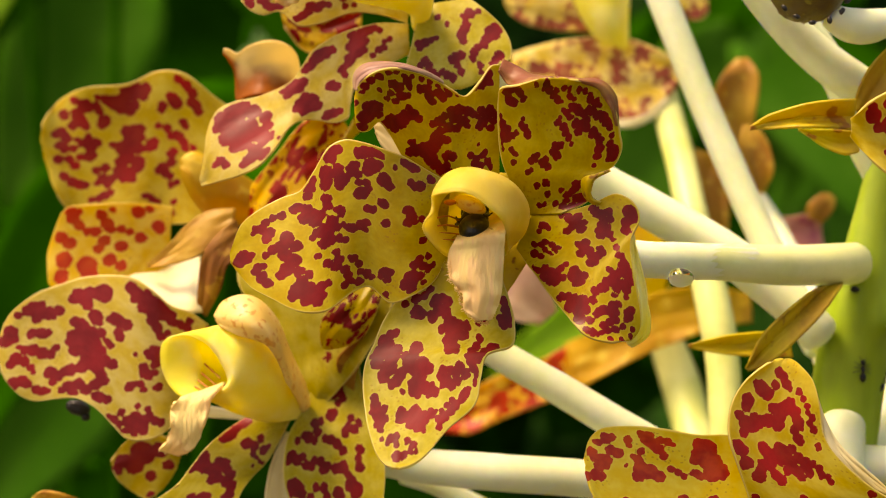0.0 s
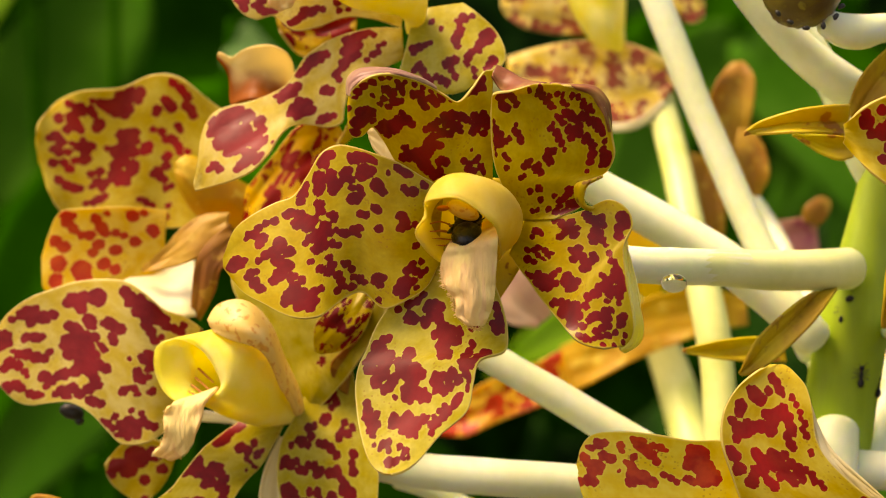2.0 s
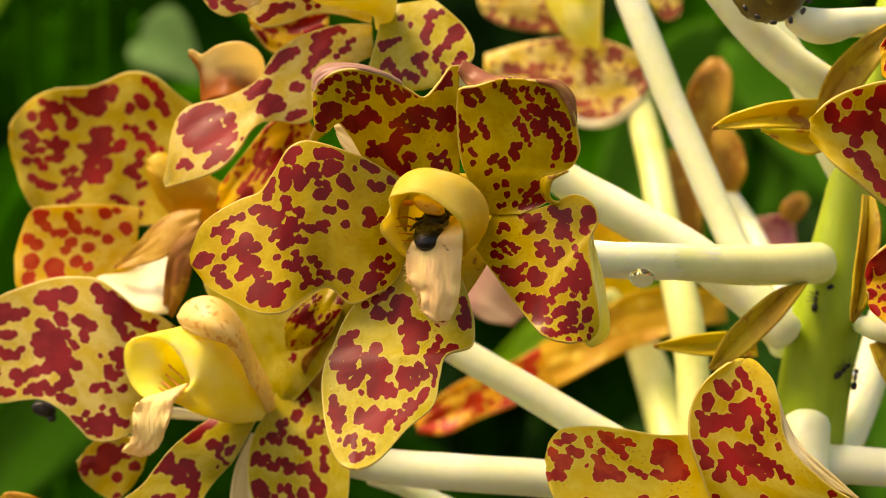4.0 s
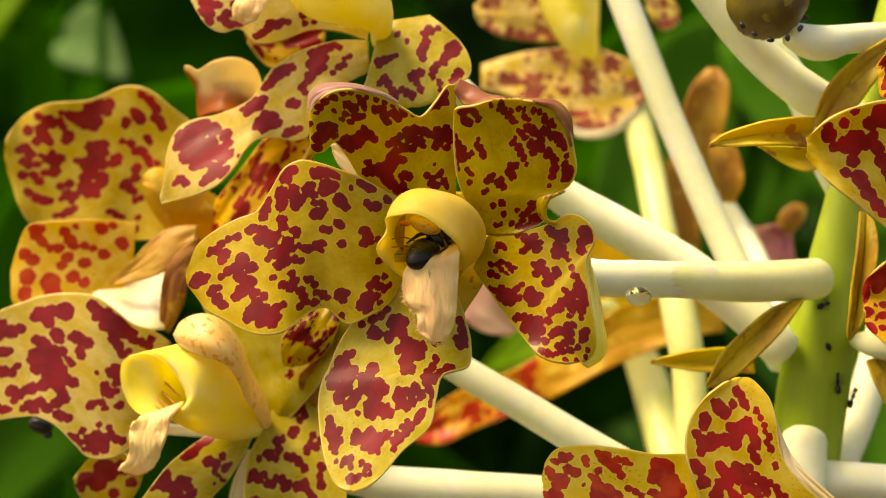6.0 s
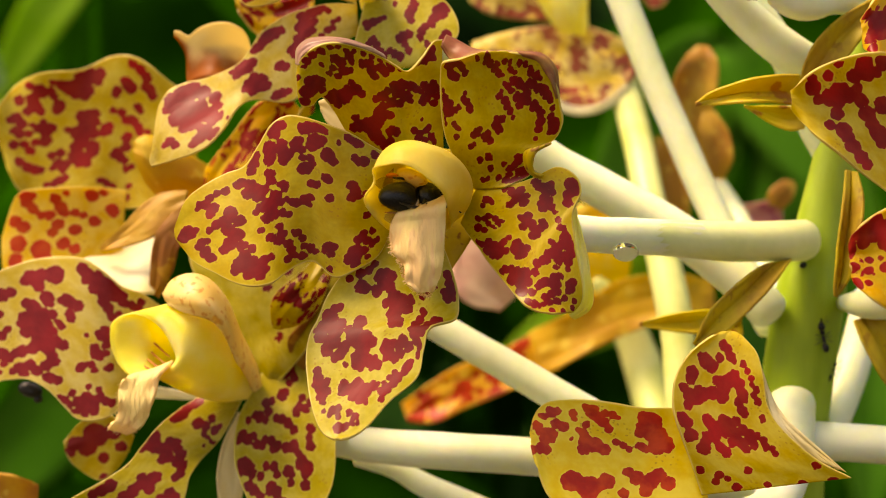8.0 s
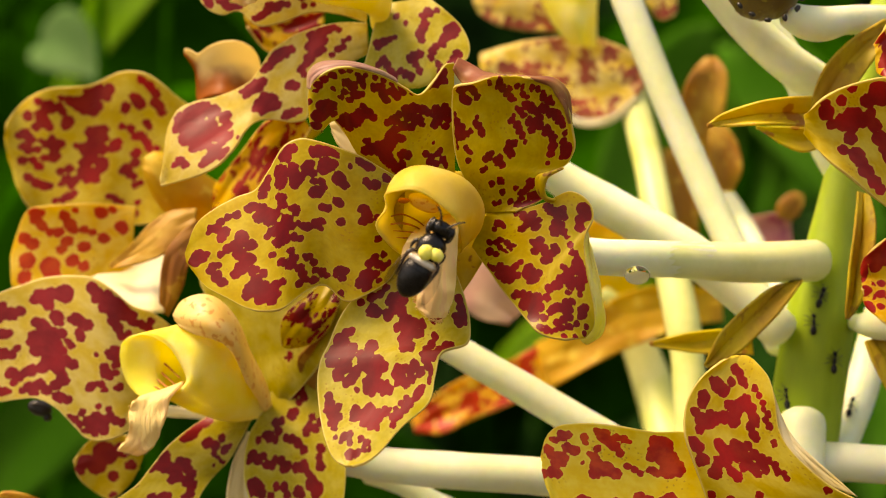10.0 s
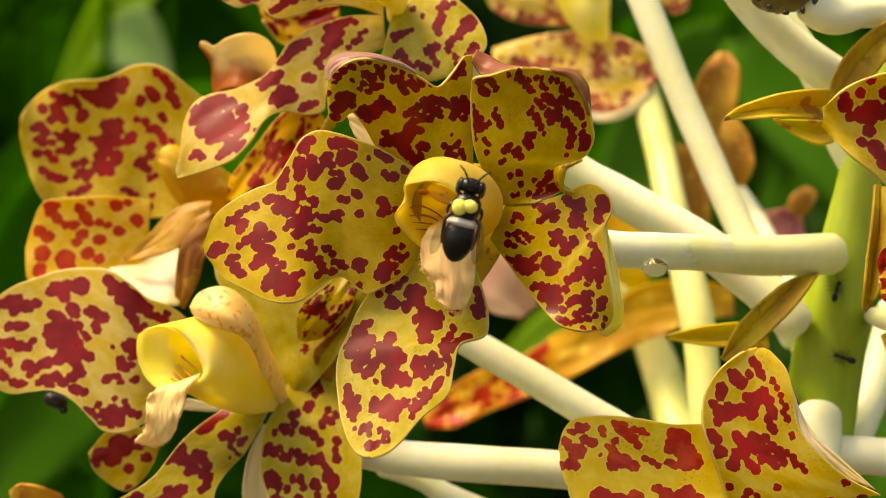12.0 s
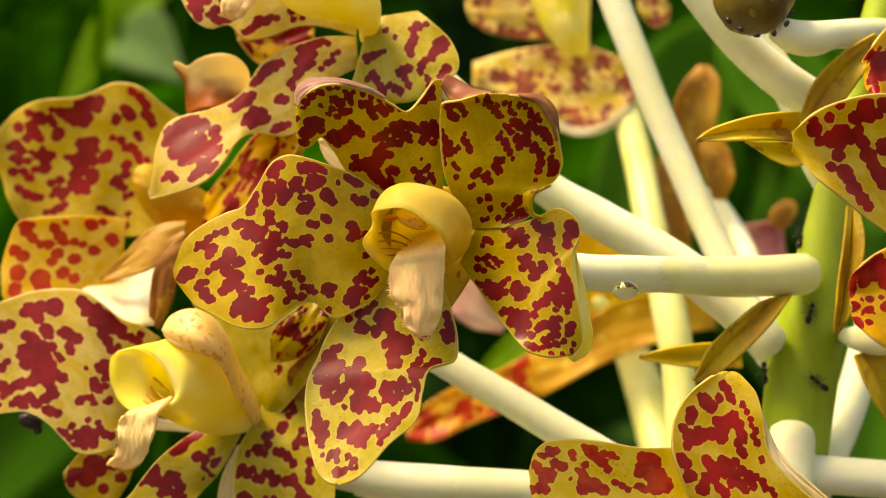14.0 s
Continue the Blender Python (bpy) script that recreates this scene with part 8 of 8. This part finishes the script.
tall_plant("garden_plant", "plant with pale sunlit leaves in the distance", [
    ((-0.62, 2.6, 1.95), (-0.50, 2.55, 1.72), 0.16, LEAF), ((-0.62, 2.6, 1.90), (-0.85, 2.6, 1.60), 0.16, LEAF), ((-0.62, 2.6, 1.5), (-0.40, 2.5, 1.28), 0.15, LEAF), ((-0.62, 2.6, 1.2), (-0.84, 2.5, 0.88), 0.18, LEAF)])


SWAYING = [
    tall_plant("garden_plant", "plant with a pale sunlit leaf swaying in the wind", [((-0.375, 1.5, 1.437), (-0.295, 1.47, 1.412), 0.075, LEAF_PALE_LIT)]),
    tall_plant("garden_plant", "plant with a drooping light green strap leaf", [((-0.36, 1.6, 1.56), (-0.49, 1.58, 1.385), 0.055, LEAF_LIME_LIT), ((-0.365, 1.6, 1.50), (-0.28, 1.62, 1.60), 0.05, LEAF_SHADED)]),
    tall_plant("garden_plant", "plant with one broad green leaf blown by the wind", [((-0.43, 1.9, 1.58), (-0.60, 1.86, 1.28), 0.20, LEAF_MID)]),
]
# seconds, lean to the right in degrees
SWAY_ROWS = [
    [(0, 6.4), (2.1, 5.6), (2.7, 4.2), (4.8, 0.95), (5.5, -0.15), (6.2, -1.75), (6.9, -3.4), (7.6, -6.2), (8.2, -6.6), (9.3, -4.0), (10.3, -1.25), (11, 1.39), (11.7, 0.67), (12.5, 0.48), (13.5, 1.02), (14, 1.3)],
    [(0, -4.96), (4.8, -4.9), (6.2, -3.7), (6.9, -3.2), (7.6, -2.0), (8.2, -0.7), (9.3, 1.3), (10.3, 2.03), (11, 0.39), (11.7, 1.7), (12.5, 2.03), (14, 2.67)],
    [(0, 0.0), (1.0, 0.4), (2.1, -1.0), (2.5, -4.5), (2.7, -7.0), (3.2, -9.0), (8.0, -9.5), (14, -9.0)],
]


def motions():
    for one, rows in zip(SWAYING, SWAY_ROWS):
        x, y = one.location.x, one.location.y
        walk(one, [(t, pose(x, y, 0, 0, lean, 0)) for t, lean in rows])
    # the last value is the roll about the bee's own length
    walk(BEE, [(t, Matrix.Translation(HEART) @ pose(x * 0.001, y * 0.001, z * 0.001, rx, ry) @ pose(0, 0, 0, 0, 0, roll)) for t, x, y, z, rx, ry, roll in BEE_ROWS])
    # the pollen sits on the column until the bee backs out with it
    ride = pose(0, -0.0034, 0.0024, 0, 0, 0)
    walk(POLLINIA, [(t, Matrix.Translation(HEART) @ (pose(8.6 * 0.001, 0.002, 9.4 * 0.001, 0, ry, 0) if t < 9 else pose(x * 0.001, y * 0.001, z * 0.001, rx, ry) @ pose(0, 0, 0, 0, 0, roll) @ ride)) for t, x, y, z, rx, ry, roll in BEE_ROWS])
    for one, rows in zip(ANTS, ANT_ROWS):
        walk(one, [(t, Matrix.Translation(HEART) @ pose(x * 0.001, y * 0.001, z * 0.001, rx, ry, rz)) for t, x, y, z, rx, ry, rz in rows])


# seconds, place in mm, turn in degrees
BEE_ROWS = [
    (0, 7.7, -3.0, 6.4, -72, 10, 150),
    (0.5, 7.9, -3.0, 6.4, -72, 10, 150),
    (1, 8.2, -3.0, 6.4, -70, 12, 150),
    (1.5, 7.8, -3.0, 6.2, -70, 8, 150),
    (2, 7.7, -4.0, 6.1, -68, 10, 150),
    (2.5, 7.6, -5.0, 5.6, -64, 15, 150),
    (4, 7.5, -6.0, 5.4, -58, 22, 150),
    (5, 8.5, -7.0, 6.6, -52, 30, 150),
    (5.5, 8.6, -7.0, 6.2, -46, 38, 150),
    (6, 8.7, -7.0, 6.3, -40, 46, 150),
    (6.5, 8.8, -7.0, 5.8, -34, 54, 150),
    (7, 9.2, -7.0, 5.1, -30, 62, 150),
    (7.5, 8.4, -7.0, 5.4, -26, 68, 150),
    (8, 7.9, -8.0, 6.1, -24, 88, 150),
    (8.2, 7.1, -8.0, 6.9, -24, 98, 150),
    (8.6, 3.9, -16.0, 3.7, -16, 92, 120),
    (9, 2.5, -24.0, -0.4, -10, 78, 80),
    (9.5, 5.7, -28.0, -2.7, -4, 52, 35),
    (10.3, 7.5, -27.0, -1.5, 0, 26, 0),
    (10.6, 8.9, -27.0, 1.9, 0, 26, 0),
    (11, 10.2, -27.0, 0.6, 0, 39, 0),
    (11.5, 9.2, -27.0, 3.5, 0, 18, 0),
    (12, 11.1, -27.0, 4.5, 0, 14, 0),
    (12.4, 15.5, -27.0, 4.8, 0, 2, 0),
    (12.5, 18.0, -28.0, 1.1, 5, -2, 0),
    (12.6, 24.7, -30.0, -11.6, 8, -2, 0),
    (12.7, 29.9, -32.0, -23.1, 10, 20, 0),
    (12.8, 39.0, -32.0, -33.2, 15, 60, 0),
    (13, 66.3, -40.0, -70.1, 15, 75, 0),
    (13.5, 149.9, -60.0, -150.1, 15, 80, 0),
    (14, 226.5, -80.0, -204.2, 15, 80, 0),
]
ANT_ROWS = [
    [(0, 119.2, 54.0, -11.9, -15, 100, 0), (1.5, 118.9, 54.0, -12.0, -15, 80, 0), (2.7, 120.5, 54.0, -11.6, -15, 60, 0), (4.8, 122.6, 54.0, -9.8, -15, 80, 0), (5.5, 119.5, 53.0, -11.0, -15, 70, 0), (6.2, 120.0, 53.0, -11.2, -15, 70, 0), (6.9, 118.6, 54.0, -11.9, -15, 80, 0), (7.6, 119.6, 55.0, -10.4, -15, 80, 0), (8.2, 119.1, 55.0, -10.9, -15, 80, 0), (10.3, 118.4, 52.0, -14.4, -15, 20, 0), (10.9, 118.9, 52.0, -11.9, -15, 20, 0), (11.5, 118.1, 52.0, -13.6, -15, 25, 0), (12.1, 118.3, 52.0, -14.4, -15, 20, 0), (12.7, 117.7, 52.0, -14.6, -15, 25, 0), (13.3, 118.2, 52.0, -14.6, -15, 20, 0), (13.7, 118.0, 52.0, -14.8, -15, 20, 0), (14, 118.2, 52.0, -14.9, -15, 20, 0)],
    [(0, 116.0, 57.0, -19.3, -15, 20, 0), (4.8, 116.2, 54.0, -14.4, -15, 15, 0), (5.5, 117.1, 54.0, -19.5, -15, 10, 0), (6.2, 120.0, 53.0, -22.1, -15, -30, 0), (6.9, 121.7, 53.0, -26.2, -15, 0, 0), (7.6, 121.3, 53.0, -26.3, -15, 5, 0), (8.2, 121.5, 53.0, -26.4, -15, 0, 0), (10.3, 116.1, 53.0, -20.2, -15, 10, 0), (10.9, 116.4, 53.0, -15.8, -15, 20, 0), (11.5, 118.2, 60.0, -9.5, -15, 10, 0), (12.7, 118.0, 62.0, 2.4, -15, 0, 0), (13.3, 118.9, 60.0, 9.1, -15, 10, 0), (13.7, 118.8, 60.0, 6.4, -15, 20, 0), (14, 118.1, 60.0, 6.3, -15, 30, 0)],
    [(0, 118.9, 52.0, -34.2, -15, 5, 0), (1.5, 119.5, 52.0, -34.4, -15, 5, 0), (4.8, 124.0, 53.0, -34.5, -15, 60, 0), (5.5, 123.3, 53.0, -34.1, -15, 10, 0), (6.2, 122.5, 53.0, -33.2, -15, 0, 0), (6.9, 121.9, 52.0, -33.6, -15, 20, 0), (7.6, 122.6, 52.0, -32.5, -15, 0, 0), (8.2, 121.8, 52.0, -32.3, -15, -10, 0), (10.3, 122.0, 52.0, -32.7, -15, 10, 0), (10.9, 121.0, 52.0, -32.3, -15, -50, 0), (11.5, 120.2, 52.0, -33.4, -15, -88, 0), (12.1, 120.1, 52.0, -33.5, -15, -60, 0), (12.7, 119.9, 52.0, -33.9, -15, 10, 0), (13.3, 120.9, 52.0, -34.2, -15, -40, 0), (13.7, 121.0, 52.0, -34.2, -15, -50, 0), (14, 120.3, 52.0, -34.8, -15, -50, 0)],
    [(0, 126.1, 57.0, -37.4, -15, 20, 0), (1.5, 126.4, 57.0, -37.7, -15, 10, 0), (4.8, 128.3, 57.0, -37.1, -15, 20, 0), (5.5, 127.2, 57.0, -39.5, -15, 25, 0), (6.2, 128.8, 58.0, -37.8, -15, 25, 0), (6.9, 127.7, 57.0, -38.6, -15, 25, 0), (7.6, 127.0, 57.0, -39.2, -15, 25, 0), (8.2, 125.2, 57.0, -42.8, -15, 30, 0), (10.3, 134.2, 76.0, -48.1, -15, 20, 0), (14, 136.4, 78.0, -55.1, -15, 20, 0)],
    [(0, 117.1, 72.0, -46.9, -15, 0, 0), (8.2, 117.7, 70.0, -49.2, -15, 0, 0), (10.3, 108.2, 56.0, -41.9, -15, 0, 0), (10.9, 106.9, 56.0, -40.3, -15, 0, 0), (11.5, 107.2, 56.0, -46.6, -15, -10, 0), (12.1, 107.0, 56.0, -44.9, -15, -20, 0), (13.7, 105.9, 57.0, -36.4, -15, 0, 0), (14, 106.3, 57.0, -32.1, -15, 0, 0)],
]
motions()
